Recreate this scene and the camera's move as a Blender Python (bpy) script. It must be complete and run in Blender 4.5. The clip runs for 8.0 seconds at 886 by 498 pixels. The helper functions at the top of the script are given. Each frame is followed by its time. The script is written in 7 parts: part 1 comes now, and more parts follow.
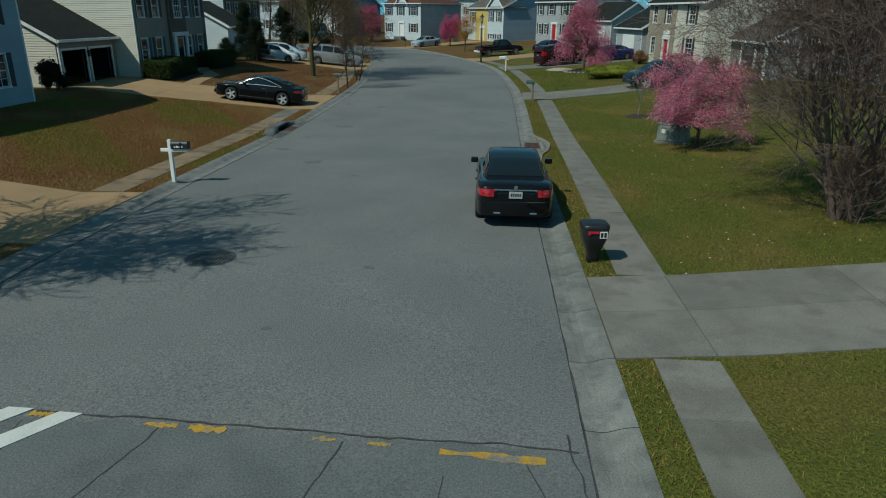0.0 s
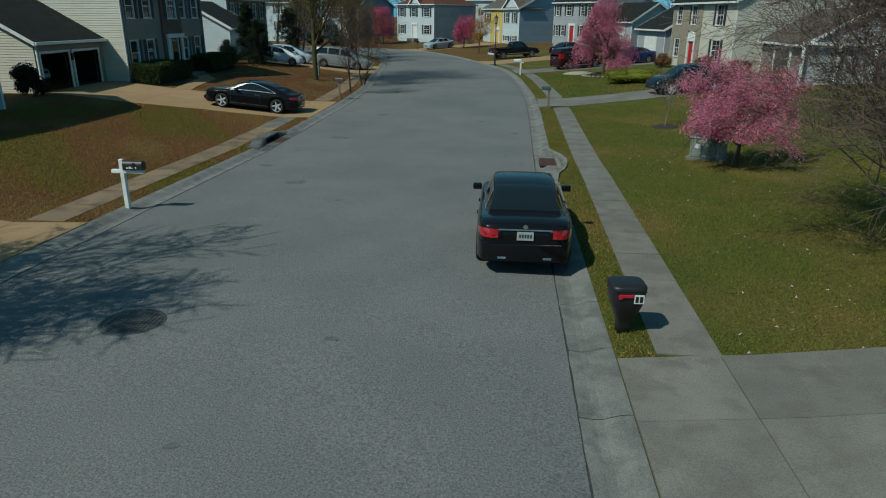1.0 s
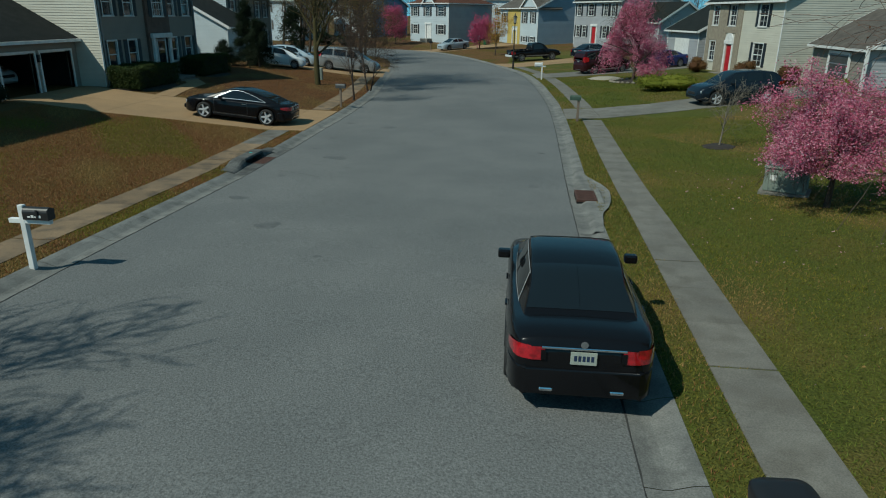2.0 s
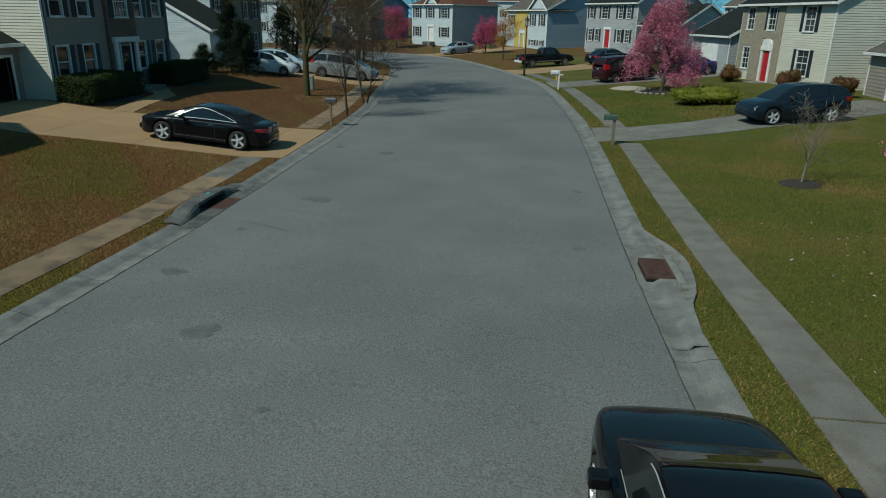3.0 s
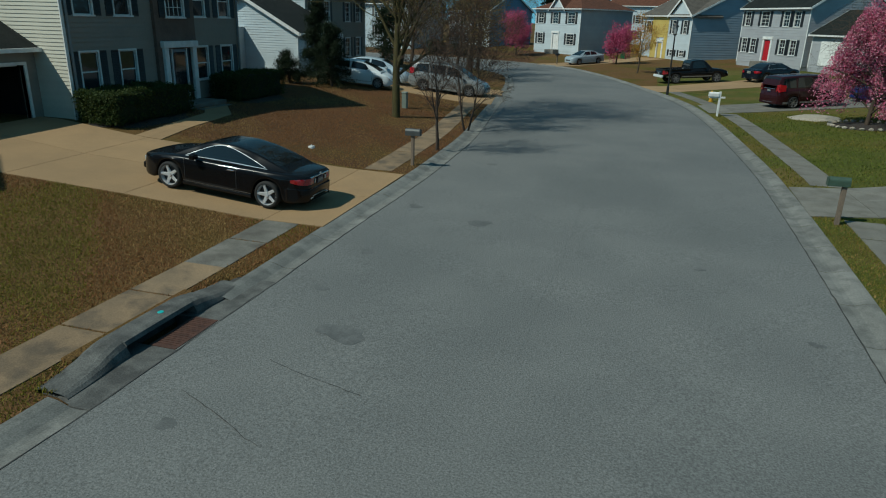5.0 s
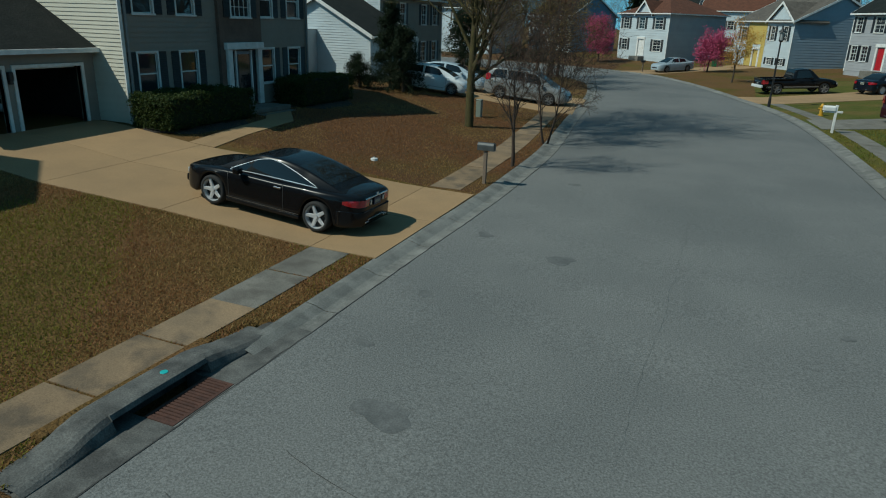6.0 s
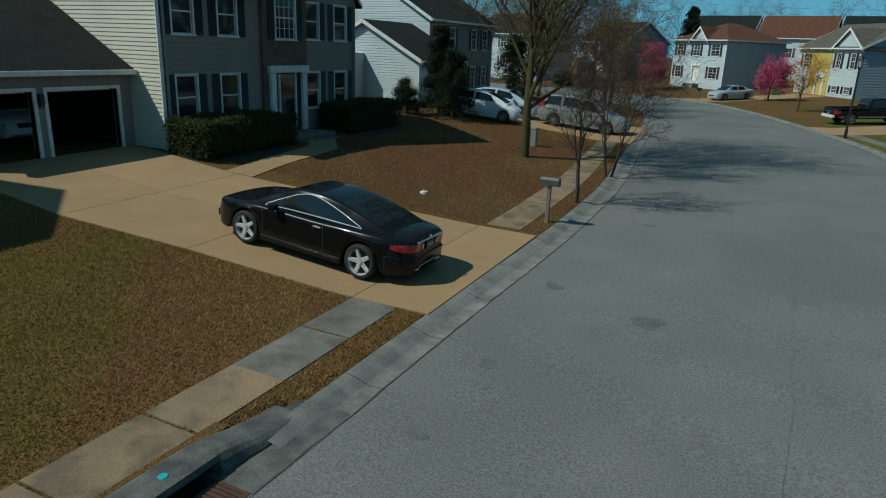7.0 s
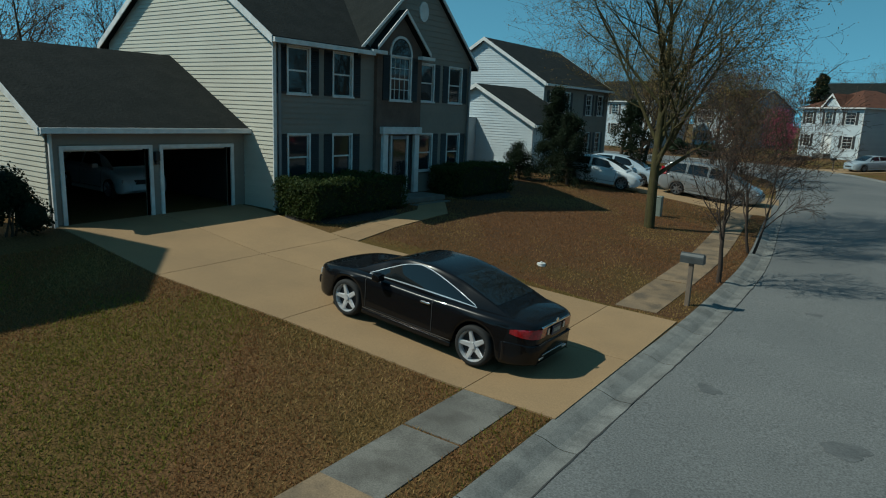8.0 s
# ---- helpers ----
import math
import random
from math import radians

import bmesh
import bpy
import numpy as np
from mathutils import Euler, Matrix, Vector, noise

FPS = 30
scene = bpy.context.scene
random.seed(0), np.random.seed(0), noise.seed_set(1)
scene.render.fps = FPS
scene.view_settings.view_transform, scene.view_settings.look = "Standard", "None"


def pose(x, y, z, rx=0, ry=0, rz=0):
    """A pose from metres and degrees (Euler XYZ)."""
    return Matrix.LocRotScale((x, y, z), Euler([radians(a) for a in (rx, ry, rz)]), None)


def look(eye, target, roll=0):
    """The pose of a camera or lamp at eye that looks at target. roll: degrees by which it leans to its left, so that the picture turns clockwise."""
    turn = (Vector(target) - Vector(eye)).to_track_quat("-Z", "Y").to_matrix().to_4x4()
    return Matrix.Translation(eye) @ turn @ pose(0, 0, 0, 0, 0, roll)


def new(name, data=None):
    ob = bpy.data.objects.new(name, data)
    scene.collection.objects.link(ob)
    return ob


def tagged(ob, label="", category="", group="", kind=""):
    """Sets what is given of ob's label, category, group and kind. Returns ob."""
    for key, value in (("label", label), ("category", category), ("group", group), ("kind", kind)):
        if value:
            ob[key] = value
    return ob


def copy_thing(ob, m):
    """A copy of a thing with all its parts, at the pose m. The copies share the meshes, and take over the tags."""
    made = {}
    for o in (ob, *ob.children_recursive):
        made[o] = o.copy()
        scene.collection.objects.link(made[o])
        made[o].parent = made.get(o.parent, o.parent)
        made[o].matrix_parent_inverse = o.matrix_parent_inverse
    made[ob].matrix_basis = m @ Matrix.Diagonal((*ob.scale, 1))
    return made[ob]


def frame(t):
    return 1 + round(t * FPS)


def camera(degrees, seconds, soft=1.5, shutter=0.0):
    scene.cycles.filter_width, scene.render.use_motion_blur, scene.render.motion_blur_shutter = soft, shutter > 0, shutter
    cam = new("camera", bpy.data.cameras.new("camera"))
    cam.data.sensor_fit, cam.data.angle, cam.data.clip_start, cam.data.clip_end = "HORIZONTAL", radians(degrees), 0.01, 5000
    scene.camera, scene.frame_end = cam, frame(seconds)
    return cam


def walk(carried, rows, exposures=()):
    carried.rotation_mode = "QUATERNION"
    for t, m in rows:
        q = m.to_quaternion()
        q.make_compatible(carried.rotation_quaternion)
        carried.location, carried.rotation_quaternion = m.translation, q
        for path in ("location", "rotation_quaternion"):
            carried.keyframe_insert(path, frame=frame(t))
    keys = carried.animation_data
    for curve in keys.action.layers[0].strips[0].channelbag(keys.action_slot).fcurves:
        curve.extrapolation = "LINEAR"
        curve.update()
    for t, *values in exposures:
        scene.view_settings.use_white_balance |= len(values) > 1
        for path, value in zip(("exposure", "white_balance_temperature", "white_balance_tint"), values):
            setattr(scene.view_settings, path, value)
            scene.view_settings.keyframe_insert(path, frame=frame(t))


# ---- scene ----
cam = camera(67.4, 8.0, soft=1.1)
# seconds, place in metres, turn in degrees
ROWS = [
    (0.0, -0.116, 0.152, 4.888, 70.501, -0.493, 4.144),
    (0.5, 0.049, 1.658, 4.857, 70.502, -0.519, 4.536),
    (1.0, 0.095, 3.336, 4.805, 70.63, -0.435, 5.513),
    (1.5, -0.017, 5.484, 4.758, 70.559, -0.46, 6.485),
    (3.0, -1.339, 13.551, 4.77, 70.732, -0.898, 6.831),
    (3.5, -1.75, 16.135, 4.8, 70.733, -1.043, 7.256),
    (4.0, -2.08, 18.562, 4.778, 70.823, -1.199, 8.763),
    (4.5, -2.367, 20.728, 4.734, 70.918, -1.283, 12.179),
    (5.0, -2.671, 22.38, 4.69, 70.942, -1.482, 16.911),
    (6.5, -4.069, 25.755, 4.467, 71.575, -1.83, 25.264),
    (7.0, -4.746, 26.576, 4.385, 73.17, -1.999, 27.013),
    (7.5, -5.459, 27.338, 4.258, 75.649, -2.191, 30.374),
    (8.0, -6.016, 27.965, 4.136, 78.381, -2.293, 35.894),
]
walk(cam, [(t, pose(x, y, z, rx, ry, rz)) for t, x, y, z, rx, ry, rz in ROWS],
     exposures=[(0.0, 0.2, 6100, -3.5), (8.0, 0.2, 6100, -3.5)])

# ---- sky, sun ----
SUN_EL, SUN_DIR = radians(48.5), Vector((0.73, 0.68, 0)).normalized()   # the way the light goes, seen from above
world = bpy.data.worlds.new("sky")
scene.world = world
world.use_nodes = True
wn, wl = world.node_tree.nodes, world.node_tree.links
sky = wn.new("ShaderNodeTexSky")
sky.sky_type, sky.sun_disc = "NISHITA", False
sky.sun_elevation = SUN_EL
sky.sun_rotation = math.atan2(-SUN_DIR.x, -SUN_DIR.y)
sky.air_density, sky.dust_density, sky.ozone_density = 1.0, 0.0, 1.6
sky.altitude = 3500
tint = wn.new("ShaderNodeMix")
tint.data_type, tint.blend_type = "RGBA", "MULTIPLY"
tint.inputs[0].default_value, tint.inputs[7].default_value = 1.0, (0.66, 1.06, 0.84, 1)
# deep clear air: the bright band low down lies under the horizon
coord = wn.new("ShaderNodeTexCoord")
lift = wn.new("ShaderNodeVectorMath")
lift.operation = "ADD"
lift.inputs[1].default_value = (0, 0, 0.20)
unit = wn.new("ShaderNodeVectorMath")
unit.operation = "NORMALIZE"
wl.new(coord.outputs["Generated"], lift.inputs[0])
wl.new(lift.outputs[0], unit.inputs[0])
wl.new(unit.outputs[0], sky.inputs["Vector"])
wl.new(sky.outputs[0], tint.inputs[6])
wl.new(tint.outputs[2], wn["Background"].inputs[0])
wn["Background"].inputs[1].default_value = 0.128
sun = new("sun", bpy.data.lights.new("sun", "SUN"))
sun.data.energy, sun.data.angle, sun.data.color = 3.3, radians(0.6), (1.0, 0.93, 0.82)
aim = Vector((SUN_DIR.x * math.cos(SUN_EL), SUN_DIR.y * math.cos(SUN_EL), -math.sin(SUN_EL)))
sun.matrix_world = look((0, 0, 60), Vector((0, 0, 60)) + aim)

# ---- materials ----
MATS = {}


def material(name, a, b=None, rough=0.8, metal=0.0, scale=3.0, fine=60.0, bump=0.0, bump_size=40.0, coat=0.0, piece=0.0, spec=0.5,
             third=None, third_size=0.35, stretch=(1, 1, 1), dirt=0.25):
    """Two tones in large stains and fine grain, with relief; piece: how much alike pieces differ; third: patches of a third tone."""
    if name in MATS:
        return MATS[name]
    m = bpy.data.materials.new(name)
    m.use_nodes = True
    n, l = m.node_tree.nodes, m.node_tree.links
    bsdf = n["Principled BSDF"]
    b = b or tuple(0.8 * c for c in a)
    coord = n.new("ShaderNodeTexCoord")
    mapping = n.new("ShaderNodeMapping")
    mapping.inputs["Scale"].default_value = stretch
    geo = n.new("ShaderNodeNewGeometry")
    l.new(geo.outputs["Position"], mapping.inputs["Vector"])

    def noisy(size, detail, lo, hi):
        t = n.new("ShaderNodeTexNoise")
        t.inputs["Scale"].default_value, t.inputs["Detail"].default_value = size, detail
        l.new(mapping.outputs[0], t.inputs["Vector"])
        r = n.new("ShaderNodeMapRange")
        r.inputs["From Min"].default_value, r.inputs["From Max"].default_value = lo, hi
        l.new(t.outputs[0], r.inputs["Value"])
        return r.outputs[0]

    def mix(kind, fac, c1, c2):
        x = n.new("ShaderNodeMix")
        x.data_type, x.blend_type = "RGBA", kind
        for value, socket in ((fac, x.inputs[0]), (c1, x.inputs[6]), (c2, x.inputs[7])):
            if hasattr(value, "is_linked"):
                l.new(value, socket)
            else:
                socket.default_value = value if isinstance(value, float) else (*value, 1)
        return x.outputs[2]

    col = mix("MIX", noisy(scale, 4, 0.35, 0.68), a, b)
    if third:
        col = mix("MIX", noisy(third_size, 3, 0.48, 0.66), col, third)
    grain = noisy(fine, 3, 0.3, 0.7)
    dark = mix("MULTIPLY", 1.0, col, tuple(1 - dirt for _ in range(3)))
    col = mix("MIX", grain, dark, col)
    if piece:
        info = n.new("ShaderNodeObjectInfo")
        r = n.new("ShaderNodeMapRange")
        r.inputs["To Min"].default_value, r.inputs["To Max"].default_value = 1 - piece, 1 + piece
        l.new(info.outputs["Random"], r.inputs["Value"])
        hsv = n.new("ShaderNodeHueSaturation")
        l.new(r.outputs[0], hsv.inputs["Value"])
        l.new(col, hsv.inputs["Color"])
        col = hsv.outputs[0]
    l.new(col, bsdf.inputs["Base Color"])
    bsdf.inputs["Roughness"].default_value = rough
    bsdf.inputs["Metallic"].default_value = metal
    bsdf.inputs["Specular IOR Level"].default_value = spec
    bsdf.inputs["Coat Weight"].default_value = coat
    bsdf.inputs["Coat Roughness"].default_value = 0.03
    if bump:
        t = n.new("ShaderNodeTexNoise")
        t.inputs["Scale"].default_value, t.inputs["Detail"].default_value = bump_size, 4
        l.new(mapping.outputs[0], t.inputs["Vector"])
        bp = n.new("ShaderNodeBump")
        bp.inputs["Strength"].default_value, bp.inputs["Distance"].default_value = 1.0, bump
        l.new(t.outputs[0], bp.inputs["Height"])
        l.new(bp.outputs[0], bsdf.inputs["Normal"])
    MATS[name] = m
    return m


M_GRASS_L = material("dormant_grass", (0.14, 0.085, 0.028), (0.165, 0.088, 0.036), 0.95, scale=0.55, fine=26, bump=0.05, bump_size=22, third=(0.108, 0.086, 0.016), third_size=0.16, dirt=0.55, spec=0.15)
M_GRASS_R = material("green_grass", (0.085, 0.10, 0.018), (0.115, 0.115, 0.022), 0.95, scale=0.5, fine=26, bump=0.05, bump_size=22, third=(0.16, 0.12, 0.036), third_size=0.3, dirt=0.55, spec=0.15)
M_GRASS_B = material("dead_brown_grass", (0.125, 0.062, 0.028), (0.10, 0.052, 0.024), 0.95, scale=0.8, fine=26, bump=0.05, bump_size=24, third=(0.11, 0.072, 0.024), third_size=0.2, dirt=0.5, spec=0.15)
M_ASPHALT = material("asphalt", (0.165, 0.170, 0.168), (0.19, 0.194, 0.19), 0.88, scale=0.5, fine=34, bump=0.010, bump_size=46, dirt=0.52, spec=0.3, third=(0.150, 0.156, 0.155), third_size=0.16)
M_CONC = material("concrete", (0.205, 0.195, 0.17), (0.16, 0.152, 0.135), 0.9, scale=1.4, fine=50, bump=0.004, bump_size=60, piece=0.10, third=(0.15, 0.14, 0.12), third_size=2.0, spec=0.3, dirt=0.35)
M_KERB = material("stained_kerb", (0.225, 0.225, 0.21), (0.16, 0.16, 0.15), 0.9, scale=2.2, fine=45, bump=0.004, bump_size=60, piece=0.08, third=(0.14, 0.14, 0.132), third_size=2.6, spec=0.3, dirt=0.4)
M_DRIVE = material("tan_concrete", (0.325, 0.213, 0.112), (0.28, 0.186, 0.10), 0.9, scale=0.9, fine=45, bump=0.003, bump_size=60, piece=0.05, spec=0.3)
M_WHITE = material("white_trim", (0.72, 0.72, 0.70), None, 0.5, scale=4, dirt=0.06)

# ---- the lie of the land ----
# pairs of asphalt edges along the street: left, right
EDGES = [((-9.0, -260), (1.1, -260)), ((-9.0, -30), (1.1, -30)), ((-8.95, 10), (1.1, 10)), ((-9.05, 25), (1.12, 25)), ((-9.1, 36), (1.2, 36)),
         ((-9.03, 43), (1.18, 42)), ((-9.3, 49), (0.95, 49)), ((-10.5, 58.5), (0.1, 61)), ((-12.0, 70), (-1.2, 69.2)), ((-13.4, 78), (-4.2, 79.5)),
         ((-15.5, 85), (-8.5, 91.5)), ((-20.5, 91.5), (-13.5, 100.2)), ((-30, 97), (-25, 107.5)), ((-46, 101), (-43, 111.5)), ((-80, 104), (-80, 114.5)), ((-160, 106), (-160, 116.5))]


def glide(points, step):
    """A smooth line through the points, Catmull-Rom, at about even steps."""
    out = []
    p = [Vector(q) for q in points]
    for i in range(len(p) - 1):
        a, b, c, d = p[max(i - 1, 0)], p[i], p[i + 1], p[min(i + 2, len(p) - 1)]
        size = (c - b).length
        m1 = (c - a) * (size / max((c - a).length, 1e-6)) if i else c - b
        m2 = (d - b) * (size / max((d - b).length, 1e-6)) if i + 2 < len(p) else c - b
        for k in range(max(2, int(size / step))):
            t = k / max(2, int(size / step))
            out.append(b * (2 * t**3 - 3 * t**2 + 1) + m1 * (t**3 - 2 * t**2 + t) + c * (3 * t**2 - 2 * t**3) + m2 * (t**3 - t**2))
    return out + [p[-1]]


pairs = glide([(a[0], a[1], b[0], b[1]) for a, b in EDGES], 1.2)
LEFT = np.array([(p[0], p[1]) for p in pairs])
RIGHT = np.array([(p[2], p[3]) for p in pairs])


def distance(line, x, y):
    """Signed distance of points from a line; positive on its left. Arrays."""
    best = np.full(x.shape, 1e9)
    side = np.zeros(x.shape)
    for (ax, ay), (bx, by) in zip(line[:-1], line[1:]):
        dx, dy = bx - ax, by - ay
        t = np.clip(((x - ax) * dx + (y - ay) * dy) / (dx * dx + dy * dy), 0, 1)
        d = np.hypot(x - ax - t * dx, y - ay - t * dy)
        near = d < best
        side = np.where(near, np.sign(dx * (y - ay) - dy * (x - ax)), side)
        best = np.where(near, d, best)
    return best * side


PROFILE = [(-300, 0.25), (0, 0.25), (12, 0.17), (20, 0.0), (28, -0.2), (33, -0.2), (40, -0.1), (46, 0.03), (57, 0.05), (73, 0.02), (500, 0.0)]


def street_height(y):
    return np.interp(y, [a for a, _ in PROFILE], [b for _, b in PROFILE])


def lie(x, y):
    """Ground height and distance out from the asphalt, arrays."""
    dl, dr = distance(LEFT, x, y), -distance(RIGHT, x, y)
    out = np.maximum(dl, dr)
    z = street_height(y) + 0.075 * np.clip((out - 0.3) / 0.35, 0, 1)
    z = z + np.where(dl > dr, 0.092 * np.clip(out - 2.4, 0, 11.0), 0.046 * np.clip(out - 2.6, 0, 26.0))
    pit = (dl > dr) & (out < 0.95) & (y > 28.35) & (y < 32.75)
    return np.where((out < 0.35) | pit, z - 0.4, z), out


def ground_at(x, y):
    return float(lie(np.array([float(x)]), np.array([float(y)]))[0][0])


# ---- building helpers ----
def part(name, bm, mat, parent=None, label="", smooth=False, m=None):
    me = bpy.data.meshes.new(name)
    bmesh.ops.recalc_face_normals(bm, faces=bm.faces)
    bm.to_mesh(me)
    bm.free()
    for one in (mat if isinstance(mat, (list, tuple)) else [mat]):
        me.materials.append(one)
    if smooth:
        me.polygons.foreach_set("use_smooth", [True] * len(me.polygons))
    ob = new(name, me)
    if parent:
        ob.parent = parent
    if m is not None:
        ob.matrix_basis = m
    if label:
        ob["label"] = label
    return ob


def thing(name, m, label, category, group="", kind=""):
    ob = new(name)
    ob.matrix_basis = m
    return tagged(ob, label, category, group, kind)


def add_box(bm, x0, x1, y0, y1, z0, z1, bevel=0.0, m=None):
    made = bmesh.ops.create_cube(bm, size=1)["verts"]
    for v in made:
        v.co = Vector(((x0 + x1) / 2 + v.co.x * (x1 - x0), (y0 + y1) / 2 + v.co.y * (y1 - y0), (z0 + z1) / 2 + v.co.z * (z1 - z0)))
    if m is not None:
        for v in made:
            v.co = m @ v.co
    if bevel:
        bmesh.ops.bevel(bm, geom=list({e for v in made for e in v.link_edges}), offset=bevel, segments=2, affect="EDGES", profile=0.5)
    return bm


def box(*args, **kw):
    return add_box(bmesh.new(), *args, **kw)


def prism(points, h0, h1, axis="z"):
    """A flat outline pushed from h0 to h1 along an axis. Outline in the other two axes, in order."""
    bm = bmesh.new()
    put = {"z": lambda a, b, h: (a, b, h), "x": lambda a, b, h: (h, a, b), "y": lambda a, b, h: (a, h, b)}[axis]
    lo = [bm.verts.new(put(a, b, h0)) for a, b in points]
    hi = [bm.verts.new(put(a, b, h1)) for a, b in points]
    bm.faces.new(lo), bm.faces.new(hi)
    for i in range(len(points)):
        j = (i + 1) % len(points)
        bm.faces.new((lo[i], lo[j], hi[j], hi[i]))
    return bm


def sheet_mesh(name, verts, faces, mat, parent=None, smooth=False):
    me = bpy.data.meshes.new(name)
    me.from_pydata([tuple(map(float, v)) for v in verts], [], faces)
    me.materials.append(mat)
    if smooth:
        me.polygons.foreach_set("use_smooth", [True] * len(me.polygons))
    ob = new(name, me)
    if parent:
        ob.parent = parent
    return ob


# ---- ground, road, kerbs ----
def lines(*runs):
    return np.unique(np.concatenate([np.arange(a, b, s) for a, b, s in runs]).round(3))


gx = lines((-1500, -300, 200), (-300, -60, 20), (-60, -30, 2), (-30, -14, 0.7), (-14, -8, 0.24), (-8, 0, 1.0), (0, 5, 0.24), (5, 40, 1.0), (40, 300, 20), (300, 1600, 200))
gy = lines((-1500, -300, 200), (-300, -20, 20), (-20, 0, 2), (0, 75, 0.6), (75, 122, 0.45), (122, 300, 12), (300, 1800, 200))
X, Y = np.meshgrid(gx, gy)
Z, OUT = lie(X.ravel(), Y.ravel())
nx = len(gx)
ground = sheet_mesh("ground", np.c_[X.ravel(), Y.ravel(), Z], [(j * nx + i, j * nx + i + 1, (j + 1) * nx + i + 1, (j + 1) * nx + i)
                    for j in range(len(gy) - 1) for i in range(nx - 1)], M_GRASS_L, smooth=True)
for extra in (M_GRASS_R, M_GRASS_B):
    ground.data.materials.append(extra)
for face in ground.data.polygons:
    fx, fy, _ = face.center
    face.material_index = 1 if fx > -2 and fy < 96 else 2 if (-22 < fx < -9 and 42 < fy < 61) or (fx < -17 and 90 < fy < 125) else 0
tagged(ground, "patchy olive and brown dormant lawn under late winter sun", "ground", kind="structure")

verts, faces = [], []
across = 13
for (ax, ay), (bx, by) in zip(LEFT, RIGHT):
    for k in range(across):
        t = k / (across - 1)
        x, y = ax + (bx - ax) * t, ay + (by - ay) * t
        verts.append((x, y, street_height(y) + 0.05 * (1 - (2 * t - 1) ** 2)))
for i in range(len(LEFT) - 1):
    for k in range(across - 1):
        a = i * across + k
        faces.append((a, a + 1, a + across + 1, a + across))
road = sheet_mesh("road", verts, faces, M_ASPHALT, smooth=True)
tagged(road, "weathered pale grey asphalt residential street", "road", kind="structure")


def outward(line, side):
    """Unit normals out of the street along an edge."""
    d = np.gradient(line, axis=0)
    d /= np.hypot(d[:, 0], d[:, 1])[:, None]
    return np.c_[-d[:, 1], d[:, 0]] * side


def kerb(line, side, parent, lo, hi):
    """Rolled concrete kerb and gutter in 3 m lengths between two stations."""
    normal = outward(line, side)
    section = [(0.012, -0.12), (0.012, 0.004), (0.2, -0.014), (0.30, -0.006), (0.40, 0.03), (0.50, 0.062), (0.60, 0.078), (0.66, 0.082), (0.67, -0.12)]
    v, f = [], []
    pts = [(line[i], normal[i]) for i in range(lo, hi)]
    for i, ((x, y), (nx_, ny_)) in enumerate(pts):
        gap = 0.006 if i == 0 else -0.006 if i == len(pts) - 1 else 0.0      # open joint between lengths
        x, y = x + ny_ * gap * side, y - nx_ * gap * side
        for u, h in section:
            v.append((x + nx_ * u, y + ny_ * u, street_height(y) + h))
    w = len(section)
    for i in range(len(pts) - 1):
        for k in range(w - 1):
            a = i * w + k
            f.append((a, a + 1, a + w + 1, a + w))
    return sheet_mesh("kerb", v, f, M_KERB, parent)


kerbs = thing("kerb_and_gutter", pose(0, 0, 0), "rolled grey concrete kerb and gutter, stained along the asphalt", "kerb", kind="structure")
for line, side in ((LEFT, 1), (RIGHT, -1)):
    dense = np.array([(p.x, p.y) for p in glide([(*q, 0) for q in line], 0.8)])
    start = next(i for i, q in enumerate(dense) if q[1] > -12)
    stop = len(dense) - 1
    i = start
    while i < stop:
        j = min(i + 4, stop)
        mid = dense[(i + j) // 2]
        if not (side > 0 and 28.7 < mid[1] < 32.2):      # left open at the kerb inlet
            kerb(dense, side, kerbs, i, j + 1)
        i = j


PAVED = []


def slab(name, quad, parent, mat, lift=0.03, n=(4, 4), thick=0.1):
    """A slab of paving on the ground between four corners, in order."""
    PAVED.append(tuple((q[0], q[1]) for q in quad))
    a, b, c, d = [Vector((*q, 0)) for q in quad]
    v, f = [], []
    nu, nv = n
    for j in range(nv + 1):
        for i in range(nu + 1):
            p = (a + (b - a) * (i / nu)) * (1 - j / nv) + (d + (c - d) * (i / nu)) * (j / nv)
            v.append((p.x, p.y))
    pts = np.array(v)
    z = lie(pts[:, 0], pts[:, 1])[0] + lift
    v = [(x, y, h) for (x, y), h in zip(v, z)]
    for j in range(nv):
        for i in range(nu):
            k = j * (nu + 1) + i
            f.append((k, k + 1, k + nu + 2, k + nu + 1))
    rim = [i for i in range(nu + 1)] + [j * (nu + 1) + nu for j in range(1, nv + 1)] + [nv * (nu + 1) + i for i in range(nu - 1, -1, -1)] + [j * (nu + 1) for j in range(nv - 1, 0, -1)]
    low = len(v)
    v += [(v[i][0], v[i][1], v[i][2] - thick) for i in rim]
    for k in range(len(rim)):
        k2 = (k + 1) % len(rim)
        f.append((rim[k], low + k, low + k2, rim[k2]))
    return sheet_mesh(name, v, f, mat, parent)

# ---- pavements and drives ----
def walk_offset(side, y):
    """Inner and outer edge of the pavement, out from the asphalt."""
    if side > 0:
        return 1.25, 2.2
    inner = float(np.interp(y, [0, 6, 25, 42, 60], [1.17, 1.17, 1.46, 1.42, 1.4]))
    return inner, inner + 0.92


